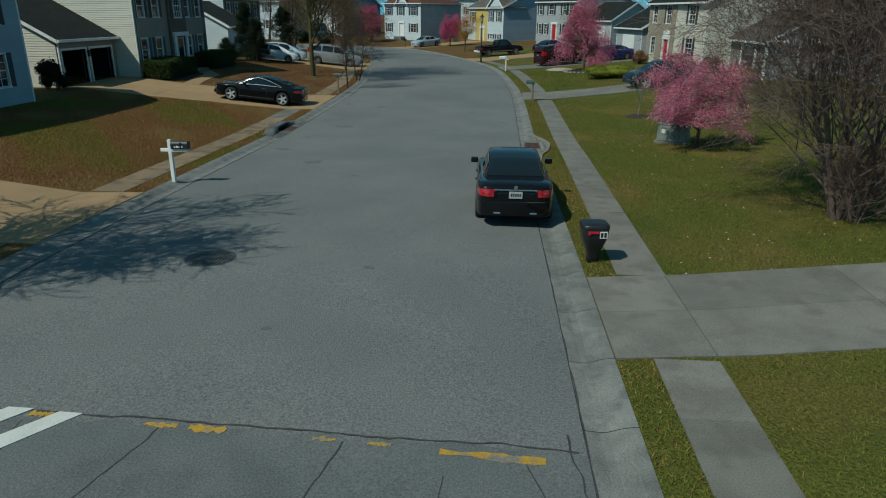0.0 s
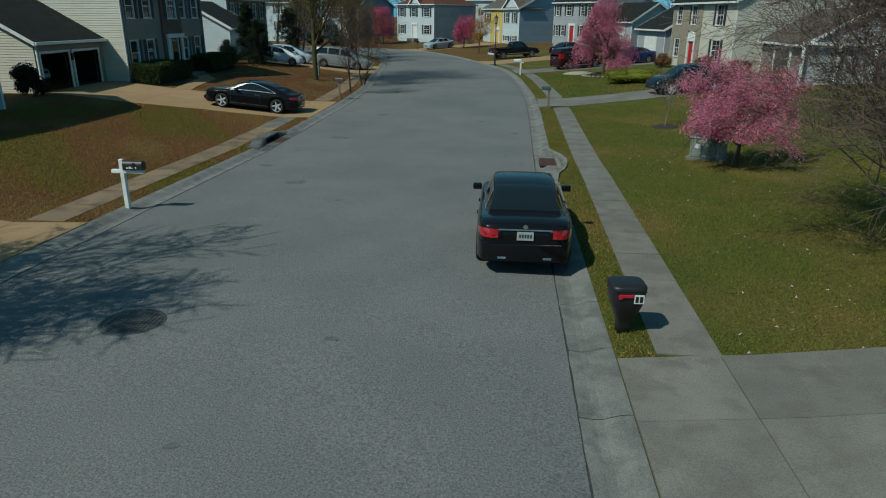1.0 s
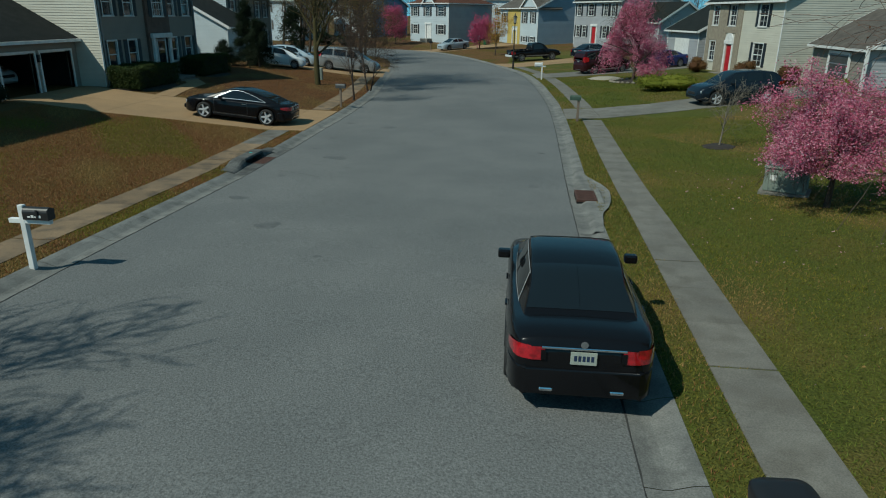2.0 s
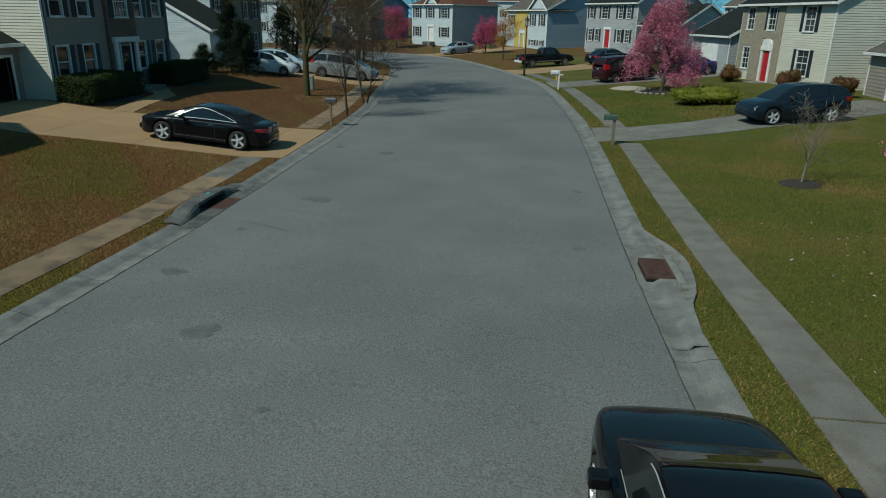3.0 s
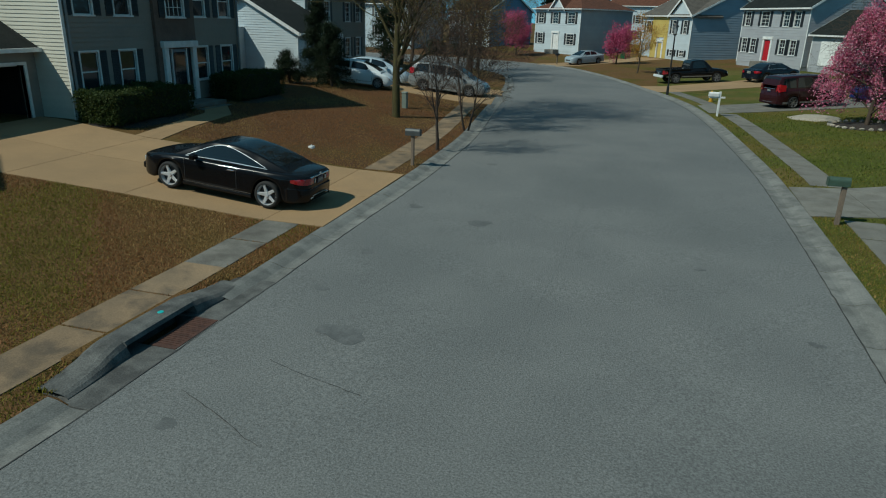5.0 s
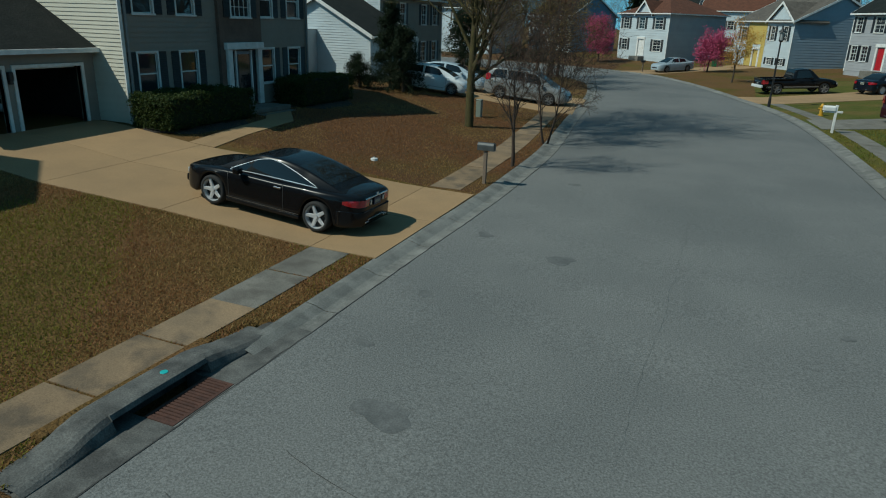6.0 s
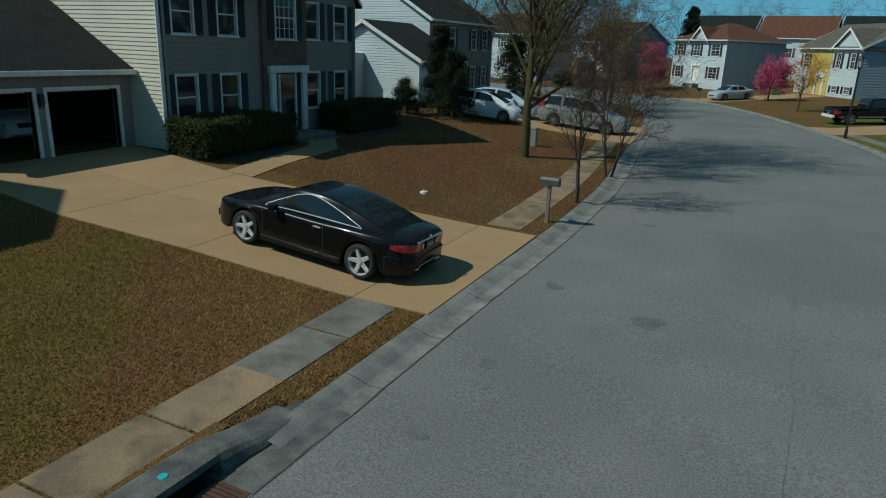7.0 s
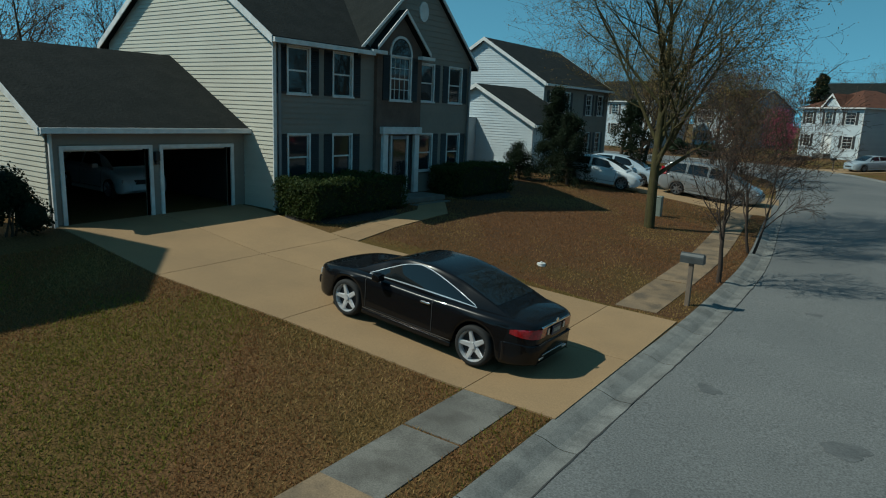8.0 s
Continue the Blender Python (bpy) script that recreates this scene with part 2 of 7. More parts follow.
def pavement(line, side, y0, y1, parent):
    """Pavement slabs 1.55 m long between two places along the street, with open joints."""
    dense = np.array([(p.x, p.y) for p in glide([(*q, 0) for q in line], 0.05)])
    normal = outward(dense, side)
    keep = [i for i in range(len(dense)) if y0 <= dense[i][1] <= y1]
    run = np.cumsum([0] + [float(np.hypot(*(dense[keep[k + 1]] - dense[keep[k]]))) for k in range(len(keep) - 1)])
    count = max(1, round(run[-1] / 1.55))
    for s in range(count):
        i = keep[int(np.searchsorted(run, run[-1] * s / count + 0.006))]
        j = keep[min(len(keep) - 1, int(np.searchsorted(run, run[-1] * (s + 1) / count - 0.008)))]
        if j <= i:
            continue
        q = []
        for k, which in ((i, 0), (i, 1), (j, 1), (j, 0)):
            q.append(tuple(dense[k] + normal[k] * walk_offset(side, dense[k][1])[which]))
        slab("paving_slab", q, parent, (M_WALK_GREY if 31.6 < dense[i][1] < 35.6 else M_WALK_TAN) if side > 0 else M_CONC, 0.012 + random.uniform(0, 0.008), (2, 2))


M_WALK_TAN = material("tan_walk", (0.25, 0.175, 0.106), (0.185, 0.135, 0.086), 0.9, scale=1.2, fine=50, bump=0.004, bump_size=60, piece=0.16, spec=0.3, third=(0.12, 0.092, 0.064), third_size=1.7, dirt=0.35)
M_WALK_GREY = material("worn_grey_walk", (0.175, 0.165, 0.145), (0.115, 0.108, 0.095), 0.9, scale=1.3, fine=50, bump=0.004, bump_size=60, piece=0.2, third=(0.10, 0.092, 0.08), third_size=1.9, spec=0.3, dirt=0.4)
pave_r = thing("pavement", pose(0, 0, 0), "narrow grey concrete pavement in square slabs beside the grass verge", "pavement", kind="structure")
pave_l = thing("pavement", pose(0, 0, 0), "narrow tan and grey concrete pavement in worn slabs", "pavement", kind="structure")
# ground spans without a drive
for a, b in ((-8, 8.75), (12.0, 41.3), (45.0, 62.8), (66.5, 74.5)):
    pavement(RIGHT, -1, a, b, pave_r)
for a, b in ((-6, 13.0), (17.4, 36.2), (42.0, 61.5)):
    pavement(LEFT, 1, a, b, pave_l)


def drive(rows, label, mat, steps=(6, 6)):
    """A drive in slabs: rows of (left end, right end), with a joint at each row and along the middle where asked."""
    d = thing("driveway", pose(0, 0, 0), label, "driveway", kind="structure")
    for (a, b), (c, e) in zip(rows[:-1], rows[1:]):
        va, vb, vc, ve = (Vector(q) for q in (a, b, c, e))
        g = 0.008
        for s0, s1 in ((0, 0.5), (0.5, 1)):
            def at(p, q, s, other_p, other_q):
                base = p + (q - p) * s
                far = other_p + (other_q - other_p) * s
                return base + (far - base).normalized() * g
            e0, e1 = s0 + (0.0015 if s0 else 0), s1 - (0.0015 if s1 < 1 else 0)
            quad = [at(va, vb, e0, vc, ve), at(va, vb, e1, vc, ve), at(vc, ve, e1, va, vb), at(vc, ve, e0, va, vb)]
            slab("concrete_slab", [tuple(q) for q in quad], d, mat, 0.025, steps)
    return d


drive_main = drive([((-9.72, 36.1), (-9.72, 41.75)), ((-11.3, 36.1), (-11.3, 41.85)), ((-15.2, 35.85), (-15.2, 41.35)), ((-18.6, 35.45), (-18.6, 40.9)), ((-23.4, 35.6), (-23.4, 41.2))],
                   "wide tan concrete driveway sloping up to the double garage", M_DRIVE)
drive_38 = drive([((1.77, 8.7), (1.77, 11.85)), ((3.25, 8.9), (3.25, 12.1)), ((6.5, 9.3), (6.5, 12.6)), ((10.5, 9.8), (10.5, 13.2)), ((15, 10.3), (15, 13.9))],
                 "pale grey concrete driveway crossing the pavement", M_CONC)
drive_left = drive([((-9.62, 12.8), (-9.62, 17.4)), ((-11.3, 12.6), (-11.3, 17.2)), ((-15.5, 12.6), (-15.5, 17.6)), ((-22, 12.6), (-22, 17.6))], "tan concrete driveway beside the lawn", M_DRIVE)
drive_suv = drive([((1.83, 41.4), (1.82, 44.6)), ((3.6, 41.9), (3.4, 45.0)), ((7.2, 43.5), (6.6, 46.4)), ((12, 46.0), (10.6, 49.4)), ((18.4, 49.4), (17.6, 53.6))], "grey concrete driveway running up to a garage", M_CONC)
drive_van = drive([((0.75, 62.6), (0.35, 66.6)), ((2.2, 63.6), (1.7, 67.4)), ((8, 66.5), (7.2, 70.4)), ((14.5, 70), (13.4, 73.8))], "pale concrete driveway beside the lawn", M_CONC)
drive_pickup = drive([((-1.9, 74.2), (-3.3, 78.4)), ((0, 75.6), (-1.6, 79.4)), ((5.5, 79.5), (3.8, 84)), ((11, 84.5), (9, 90))], "tan concrete driveway in front of the grey house", M_DRIVE)
drive_silver = drive([((-12.4, 99.6), (-15.6, 102.6)), ((-10.6, 101.4), (-13.4, 104.6)), ((-6, 106.5), (-8.6, 109.6)), ((-1, 112), (-4, 115))], "pale concrete driveway between two houses", M_DRIVE)
drive_minivan = drive([((-10.9, 60.4), (-12.3, 69.0)), ((-13, 60.8), (-14.2, 69.3)), ((-18, 61.6), (-18.6, 69.6)), ((-25, 62), (-25, 69.8))], "tan concrete driveway with parked vehicles", M_DRIVE)
path_main = drive([((-18.15, 41.02), (-19.1, 40.93)), ((-18.55, 43.1), (-19.4, 42.9)), ((-18.85, 46.2), (-19.7, 45.6)), ((-20.2, 47.9), (-20.4, 46.6))], "narrow tan concrete garden path to the front door", M_DRIVE, (3, 3))

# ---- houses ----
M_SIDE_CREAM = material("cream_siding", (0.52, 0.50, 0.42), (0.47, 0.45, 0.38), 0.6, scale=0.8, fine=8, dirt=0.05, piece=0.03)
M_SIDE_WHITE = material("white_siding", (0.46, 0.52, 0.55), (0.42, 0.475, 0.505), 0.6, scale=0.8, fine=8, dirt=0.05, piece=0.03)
M_SIDE_BLUE = material("blue_grey_siding", (0.27, 0.34, 0.40), (0.24, 0.31, 0.37), 0.6, scale=0.8, fine=8, dirt=0.05, piece=0.03)
M_SIDE_DEEP = material("blue_siding", (0.10, 0.20, 0.30), (0.08, 0.17, 0.26), 0.6, scale=0.8, fine=8, dirt=0.05, piece=0.03)
M_SIDE_GREY = material("grey_siding", (0.33, 0.34, 0.355), (0.30, 0.305, 0.32), 0.6, scale=0.8, fine=8, dirt=0.05, piece=0.03)
M_STONE = material("tan_stone", (0.33, 0.29, 0.22), (0.24, 0.20, 0.15), 0.85, scale=5, fine=30, bump=0.02, bump_size=9, dirt=0.3)
M_BRICK = material("brown_brick", (0.16, 0.11, 0.085), (0.12, 0.082, 0.064), 0.85, scale=3, fine=30, bump=0.01, bump_size=14, dirt=0.3)
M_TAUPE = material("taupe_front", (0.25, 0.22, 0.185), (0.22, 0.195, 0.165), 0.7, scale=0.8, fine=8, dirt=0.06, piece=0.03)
M_YELLOW = material("yellow_siding", (0.50, 0.38, 0.11), (0.44, 0.33, 0.09), 0.6, scale=0.8, fine=8, dirt=0.05, piece=0.03)
M_ROOF = material("dark_shingles", (0.011, 0.0145, 0.0135), (0.019, 0.022, 0.0205), 0.95, scale=2, fine=18, bump=0.02, bump_size=12, stretch=(1, 1, 1), dirt=0.4, spec=0.2)
M_ROOF_BROWN = material("brown_shingles", (0.13, 0.055, 0.035), (0.09, 0.042, 0.028), 0.95, scale=2, fine=18, bump=0.02, bump_size=12, dirt=0.4, spec=0.2)
M_ROOF_GREY = material("grey_shingles", (0.13, 0.115, 0.10), (0.09, 0.08, 0.07), 0.95, scale=2, fine=18, bump=0.02, bump_size=12, dirt=0.4, spec=0.2)
M_BLACK = material("black_shutter", (0.012, 0.013, 0.015), None, 0.5, scale=5, dirt=0.1)
# near-black that puts the garage's inner shade into the colour
M_INNER_SHADE = material("inner_shade", (0.02, 0.02, 0.02), None, 0.9, scale=3)
M_RED = material("red_door", (0.42, 0.012, 0.02), None, 0.4, scale=4, dirt=0.08)
M_CURTAIN = material("curtain", (0.35, 0.36, 0.36), (0.28, 0.29, 0.29), 0.9, scale=3, stretch=(6, 6, 0.3), dirt=0.2)
M_GLASS = bpy.data.materials.new("window_glass")
M_GLASS.use_nodes = True
gb = M_GLASS.node_tree.nodes["Principled BSDF"]
gb.inputs["Base Color"].default_value = (0.018, 0.024, 0.028, 1)
gb.inputs["Roughness"].default_value = 0.04
gb.inputs["Specular IOR Level"].default_value = 0.65


def siding(parent, origin, along, up0, outline, mat, pitch=0.2, holes=()):
    """Lapped boards on a wall. outline(z) gives the board's two ends along the wall; origin is the wall's foot, along the wall's way;
    the outside is to the right of the way. holes: (a, b, z0, z1) that boards stop at."""
    ax, ay = along
    out = Vector((ay, -ax, 0))
    way = Vector((ax, ay, 0))
    z = up0
    o = Vector(origin)
    while True:
        ends = outline(z + pitch * 0.5)
        if ends is None:
            break
        spans = [ends]
        for a, b, z0, z1 in holes:
            if z + pitch * 0.55 > z0 and z + pitch * 0.45 < z1:
                spans = [s for p, q in spans for s in ((p, min(q, a)), (max(p, b), q)) if s[1] - s[0] > 0.03]
        low, high = outline(z + 0.01) or ends, outline(z + pitch - 0.01) or ends
        for p, q in spans:
            bm = bmesh.new()
            def corner(s, h, d):
                return bm.verts.new(o + way * s + Vector((0, 0, h)) + out * d)
            p0, p1 = (low[0], high[0]) if p == ends[0] else (p, p)
            q0, q1 = (low[1], high[1]) if q == ends[1] else (q, q)
            a1, a2, a3, a4 = corner(p0, z, 0.0), corner(p0, z, 0.024), corner(p1, z + pitch, 0.004), corner(p1, z + pitch, 0.0)
            b1, b2, b3, b4 = corner(q0, z, 0.0), corner(q0, z, 0.024), corner(q1, z + pitch, 0.004), corner(q1, z + pitch, 0.0)
            for quad in ((a1, a2, b2, b1), (a2, a3, b3, b2), (a3, a4, b4, b3), (a1, a4, a3, a2), (b1, b2, b3, b4)):
                bm.faces.new(quad)
            part("siding_board", bm, mat, parent)
        z += pitch


def wall_mesh(parent, origin, along, outline_pts, mat, thick=0.18, holes=(), name="wall"):
    """A wall with thickness from an outline (along, height) and rectangular holes, built in strips so that the openings go through."""
    ax, ay = along
    way, out = Vector((ax, ay, 0)), Vector((ay, -ax, 0))
    o = Vector(origin)
    ss = sorted({round(s, 4) for s, _ in outline_pts} | {round(v, 4) for h in holes for v in h[:2]})

    def top(s):
        best = 0
        n = len(outline_pts)
        for i in range(n):
            (s0, z0), (s1, z1) = outline_pts[i], outline_pts[(i + 1) % n]
            if s0 != s1 and min(s0, s1) - 1e-6 <= s <= max(s0, s1) + 1e-6:
                best = max(best, z0 + (z1 - z0) * (s - s0) / (s1 - s0))
        return best

    base = min(z for _, z in outline_pts)
    bm = bmesh.new()
    for a, b in zip(ss[:-1], ss[1:]):
        mid = (a + b) / 2
        cuts = sorted([(h[2], h[3]) for h in holes if h[0] - 1e-4 < mid < h[1] + 1e-4])
        z = base
        blocks = []
        for c0, c1 in cuts:
            if c0 - z > 0.01:
                blocks.append(((z, z), (c0, c0)))
            z = c1
        blocks.append(((z, z), (top(a + 1e-4), top(b - 1e-4))))
        for (za, zb), (zc, zd) in blocks:
            v = [bm.verts.new(o + way * s + Vector((0, 0, h)) + out * d) for d in (0, -thick) for s, h in ((a, za), (b, zb), (b, zd), (a, zc))]
            for q in ((0, 1, 2, 3), (7, 6, 5, 4), (0, 4, 5, 1), (1, 5, 6, 2), (2, 6, 7, 3), (3, 7, 4, 0)):
                bm.faces.new([v[k] for k in q])
    return part(name, bm, mat, parent)


def frame_on(origin, along):
    """Pose whose x runs along a wall, y goes into it, z up."""
    ax, ay = along
    return Matrix(((ax, -ay, 0, origin[0]), (ay, ax, 0, origin[1]), (0, 0, 1, origin[2]), (0, 0, 0, 1)))


def window(parent, wm, s, z, w, h, shutters=True, bars=(2, 2), mat_frame=None, arch=False, mat_shutter=None):
    """A sash window in its opening, under a house; wm is the wall's frame. s, z: left foot."""
    mf = mat_frame or M_WHITE
    t = 0.06
    bm = bmesh.new()
    for x0, x1, z0, z1, y0, y1 in ((s - t, s + w + t, z + h, z + h + t, -0.05, 0.1), (s - t, s, z, z + h, -0.05, 0.1), (s + w, s + w + t, z, z + h, -0.05, 0.1)):
        add_box(bm, x0, x1, y0, y1, z0, z1, m=wm)
    win = part("window", bm, mf, parent)
    part("sill", box(s - t - 0.03, s + w + t + 0.03, -0.08, 0.1, z - t, z, m=wm), mf, win)
    part("pane", box(s + 0.03, s + w - 0.03, 0.045, 0.055, z + 0.03, z + h / 2, m=wm), M_GLASS, win)
    part("pane", box(s + 0.03, s + w - 0.03, 0.030, 0.040, z + h / 2, z + h - 0.03, m=wm), M_GLASS, win)
    bm = bmesh.new()
    add_box(bm, s, s + w, 0.015, 0.06, z + h / 2 - 0.025, z + h / 2 + 0.025, m=wm)
    for x0 in (s, s + w - 0.035):
        add_box(bm, x0, x0 + 0.035, 0.018, 0.058, z, z + h, m=wm)
    add_box(bm, s + 0.035, s + w - 0.035, 0.02, 0.058, z, z + 0.035, m=wm)
    add_box(bm, s + 0.035, s + w - 0.035, 0.02, 0.058, z + h - 0.035, z + h, m=wm)
    for i in range(1, bars[0]):
        x0 = s + w * i / bars[0]
        add_box(bm, x0 - 0.01, x0 + 0.01, 0.021, 0.05, z + 0.04, z + h - 0.04, m=wm)
    for i in range(1, bars[1]):
        for z0 in (z + h / 2 * i / bars[1], z + h / 2 + h / 2 * i / bars[1]):
            add_box(bm, s + 0.036, s + w - 0.036, 0.022, 0.049, z0 - 0.01, z0 + 0.01, m=wm)
    part("sash", bm, mf, win)
    part("curtain", box(s + 0.02, s + w - 0.02, 0.12, 0.13, z, z + h, m=wm), M_CURTAIN, win)
    if shutters:
        for x0 in (s - t - 0.36, s + w + t + 0.01):
            zig = [(0.0, z - 0.03), (-0.035, z - 0.03), (-0.035, z + 0.03)]
            for k in range(22):
                zz = z + 0.03 + (h - 0.06) * k / 22
                zig += [(-0.046, zz + 0.004), (-0.026, zz + (h - 0.06) / 22 - 0.004)]
            zig += [(-0.035, z + h - 0.02), (-0.035, z + h + 0.04), (0.0, z + h + 0.04)]
            bm = prism(zig, x0, x0 + 0.35, "x")
            bm.transform(wm)
            part("shutter", bm, mat_shutter or M_BLACK, parent)
    return win


def gable_roof(parent, m, length, depth, eave, rise, mat, over=0.3, thick=0.16, name="roof", over_ends=(0.25, 0.25), trim=True, front_end=None):
    """Ridge along the local x; eaves at y=0 and y=depth. Also rake boards and gutters."""
    for sgn in (0, 1):
        y0, y1 = (-over, depth / 2) if sgn == 0 else (depth + over, depth / 2)
        z0 = eave - over * rise / (depth / 2)
        z1 = eave + rise
        end = front_end if front_end and sgn == 0 else length + over_ends[1]
        bm = prism([(y0, z0), (y1, z1), (y1, z1 + thick), (y0, z0 + thick)], -over_ends[0], end, "x")
        bm.transform(m)
        part(name, bm, mat, parent)
        if front_end and sgn == 0:      # behind a gable the slope begins inside its wall
            ya, za = 0.3, eave + 0.3 * rise / (depth / 2)
            bm = prism([(ya, za), (y1, z1), (y1, z1 + thick), (ya, za + thick)], end, length + over_ends[1], "x")
            bm.transform(m)
            part(name, bm, mat, parent)
        if trim:
            gy0 = y0 - 0.1 if sgn == 0 else y0 + 0.002
            bm = box(-over_ends[0], end, gy0, gy0 + 0.098, z0 - 0.02, z0 + 0.12)
            bm.transform(m)
            part("gutter", bm, M_WHITE, parent)
            for xe in (-over_ends[0] - 0.03,) if end < length else (-over_ends[0] - 0.03, length + over_ends[1] + 0.002):
                bm = prism([(y0, z0 - 0.06), (y1, z1 - 0.06), (y1, z1 + thick + 0.01), (y0, z0 + thick + 0.01)], xe, xe + 0.028, "x")
                bm.transform(m)
                part("rake_board", bm, M_WHITE, parent)


def simple_house(name, corner, along, width, depth, base, eave, rise, label, front_mat, side_mat, roof_mat, wins, ridge="along", door=None, front_board=True,
                 side_board=True, pitch=0.2, wing=None, shutter=None, bars=(2, 2)):
    """A two-storey house. corner: the front corner from which the front runs along; outside to the right of that way."""
    ax, ay = along
    inn = Vector((-ay, ax, 0))
    o = Vector((*corner, base))
    h = thing(name, pose(0, 0, 0), label, "house", group="houses of the street")
    holes = [(s, s + w, z, z + hh) for s, z, w, hh in wins]
    if door:
        holes.append((door[0], door[0] + 0.95, 0.0, 2.1))
    holes_all = holes
    rect = [(0, -1.2), (width, -1.2), (width, eave), (0, eave)]
    wm = frame_on(o, along)
    t = 0.18

    def lap(z):
        return (0.0, width) if z < eave else None

    wall_mesh(h, o, along, rect, front_mat, t, holes_all)
    if front_board:
        siding(h, o, along, -0.2, lap, front_mat, pitch, [(a - 0.06, b + 0.06, c - 0.06, d + 0.06) for a, b, c, d in holes_all])
    gable = [(0, -1.2), (depth, -1.2), (depth, eave), (depth / 2, eave + rise), (0, eave)] if ridge == "along" else [(0, -1.2), (depth, -1.2), (depth, eave), (0, eave)]

    def lap_side(z):
        if z < eave:
            return (0.0, depth)
        if ridge != "along" or z > eave + rise - 0.12:
            return None
        k = (z - eave) / rise * depth / 2
        return (k, depth - k)

    right_o = o + Vector((ax, ay, 0)) * width
    left_o = o + inn * depth
    for oo, way in ((right_o, (inn.x, inn.y)), (left_o, (-inn.x, -inn.y))):
        wall_mesh(h, oo, way, gable, side_mat, t)
        if side_board:
            siding(h, oo, way, -0.2, lap_side, side_mat, pitch)
    back = right_o + inn * depth
    wall_mesh(h, back, (-ax, -ay), rect, side_mat, t)
    if ridge == "along":
        gable_roof(h, wm, width, depth, eave, rise, roof_mat)
    else:
        bm = bmesh.new()
        e = 0.35
        low = [bm.verts.new(wm @ Vector(p)) for p in ((-e, -e, eave), (width + e, -e, eave), (width + e, depth + e, eave), (-e, depth + e, eave))]
        top = [bm.verts.new(wm @ Vector(p)) for p in ((depth / 2, depth / 2, eave + rise), (width - depth / 2, depth / 2, eave + rise))] if width > depth else \
              [bm.verts.new(wm @ Vector(p)) for p in ((width / 2, width / 2, eave + rise), (width / 2, depth - width / 2, eave + rise))]
        if width > depth:
            fs = ((low[0], low[1], top[1], top[0]), (low[1], low[2], top[1]), (low[2], low[3], top[0], top[1]), (low[3], low[0], top[0]))
        else:
            fs = ((low[0], low[1], top[0]), (low[1], low[2], top[1], top[0]), (low[2], low[3], top[1]), (low[3], low[0], top[0], top[1]))
        for q in fs:
            bm.faces.new(q)
        bm.faces.new(low[::-1])
        part("roof", bm, roof_mat, h)
        for x0, x1, y0, y1 in ((-e - 0.1, width + e + 0.1, -e - 0.1, -e), (-e - 0.1, -e, -e, depth + e), (width + e, width + e + 0.1, -e, depth + e)):
            part("gutter", box(x0, x1, y0, y1, eave - 0.1, eave + 0.03, m=wm), M_WHITE, h)
    for x0 in (-0.03, width - 0.07):
        part("corner_board", box(x0, x0 + 0.1, -0.035, 0.0, -0.3, eave, m=wm), M_WHITE, h)
    for s, z, w, hh in wins:
        window(h, wm, s, z, w, hh, mat_shutter=shutter, bars=bars)
    if door:
        entrance(h, wm, door[0], door[1], door[2])
    return h, wm


def entrance(parent, wm, s, mat, arch):
    """Panelled door, white pilasters and head, step."""
    d = part("door", box(s + 0.04, s + 0.91, 0.04, 0.09, 0.02, 2.06, m=wm), mat, parent)
    for x0, z0, z1 in ((0.12, 0.2, 0.85), (0.53, 0.2, 0.85), (0.12, 1.0, 1.85), (0.53, 1.0, 1.85)):
        part("panel", box(s + x0 + 0.02, s + x0 + 0.30, 0.028, 0.039, z0, z1, bevel=0.005, m=wm), mat, d)
    part("handle", box(s + 0.82, s + 0.86, -0.01, 0.039, 0.95, 1.05, m=wm), material("brass", (0.5, 0.36, 0.12), None, 0.3, 1.0), d)
    fr = part("door_frame", box(s - 0.22, s - 0.001, -0.07, 0.05, -0.02, 2.12, m=wm), M_WHITE, parent)
    part("pilaster", box(s + 0.951, s + 1.17, -0.07, 0.05, -0.02, 2.12, m=wm), M_WHITE, fr)
    part("head", box(s - 0.28, s + 1.23, -0.1, 0.05, 2.121, 2.4, bevel=0.02, m=wm), M_WHITE, fr)
    if arch:
        pts = [(s + 0.475 + 0.62 * math.cos(a * math.pi / 14), 2.4 + 0.55 * math.sin(a * math.pi / 14)) for a in range(15)]
        bm = prism(pts, -0.09, 0.0, "y")
        bm.transform(wm)
        part("arch", bm, M_WHITE, fr)
    part("step", box(s - 0.35, s + 1.3, -1.1, -0.001, -0.7, -0.03, bevel=0.02, m=wm), M_CONC, parent)


def front_gable(h, wm, s0, s1, eave, peak, mat, roof_mat, proud=0.06, back=4.0):
    """A cross gable on a house front: triangular wall, two roof slopes and rake boards."""
    mid = (s0 + s1) / 2
    bm = prism([(s0, eave - 0.02), (s1, eave - 0.02), (mid, eave + peak)], -proud, 0.1, "y")
    bm.transform(wm)
    part("gable_wall", bm, mat, h)
    for e, sgn in ((s0, -1), (s1, 1)):
        e2, z2 = e + sgn * 0.25, eave - 0.25 * peak / ((s1 - s0) / 2)
        bm = prism([(mid, eave + peak), (e2, z2), (e2, z2 + 0.14), (mid, eave + peak + 0.14)], -proud - 0.25, back, "y")
        bm.transform(wm)
        part("roof", bm, roof_mat, h)
        bm = prism([(mid, eave + peak - 0.12), (e2, z2 - 0.12), (e2, z2 + 0.15), (mid, eave + peak + 0.15)], -proud - 0.29, -proud - 0.252, "y")
        bm.transform(wm)
        part("rake_board", bm, M_WHITE, h)

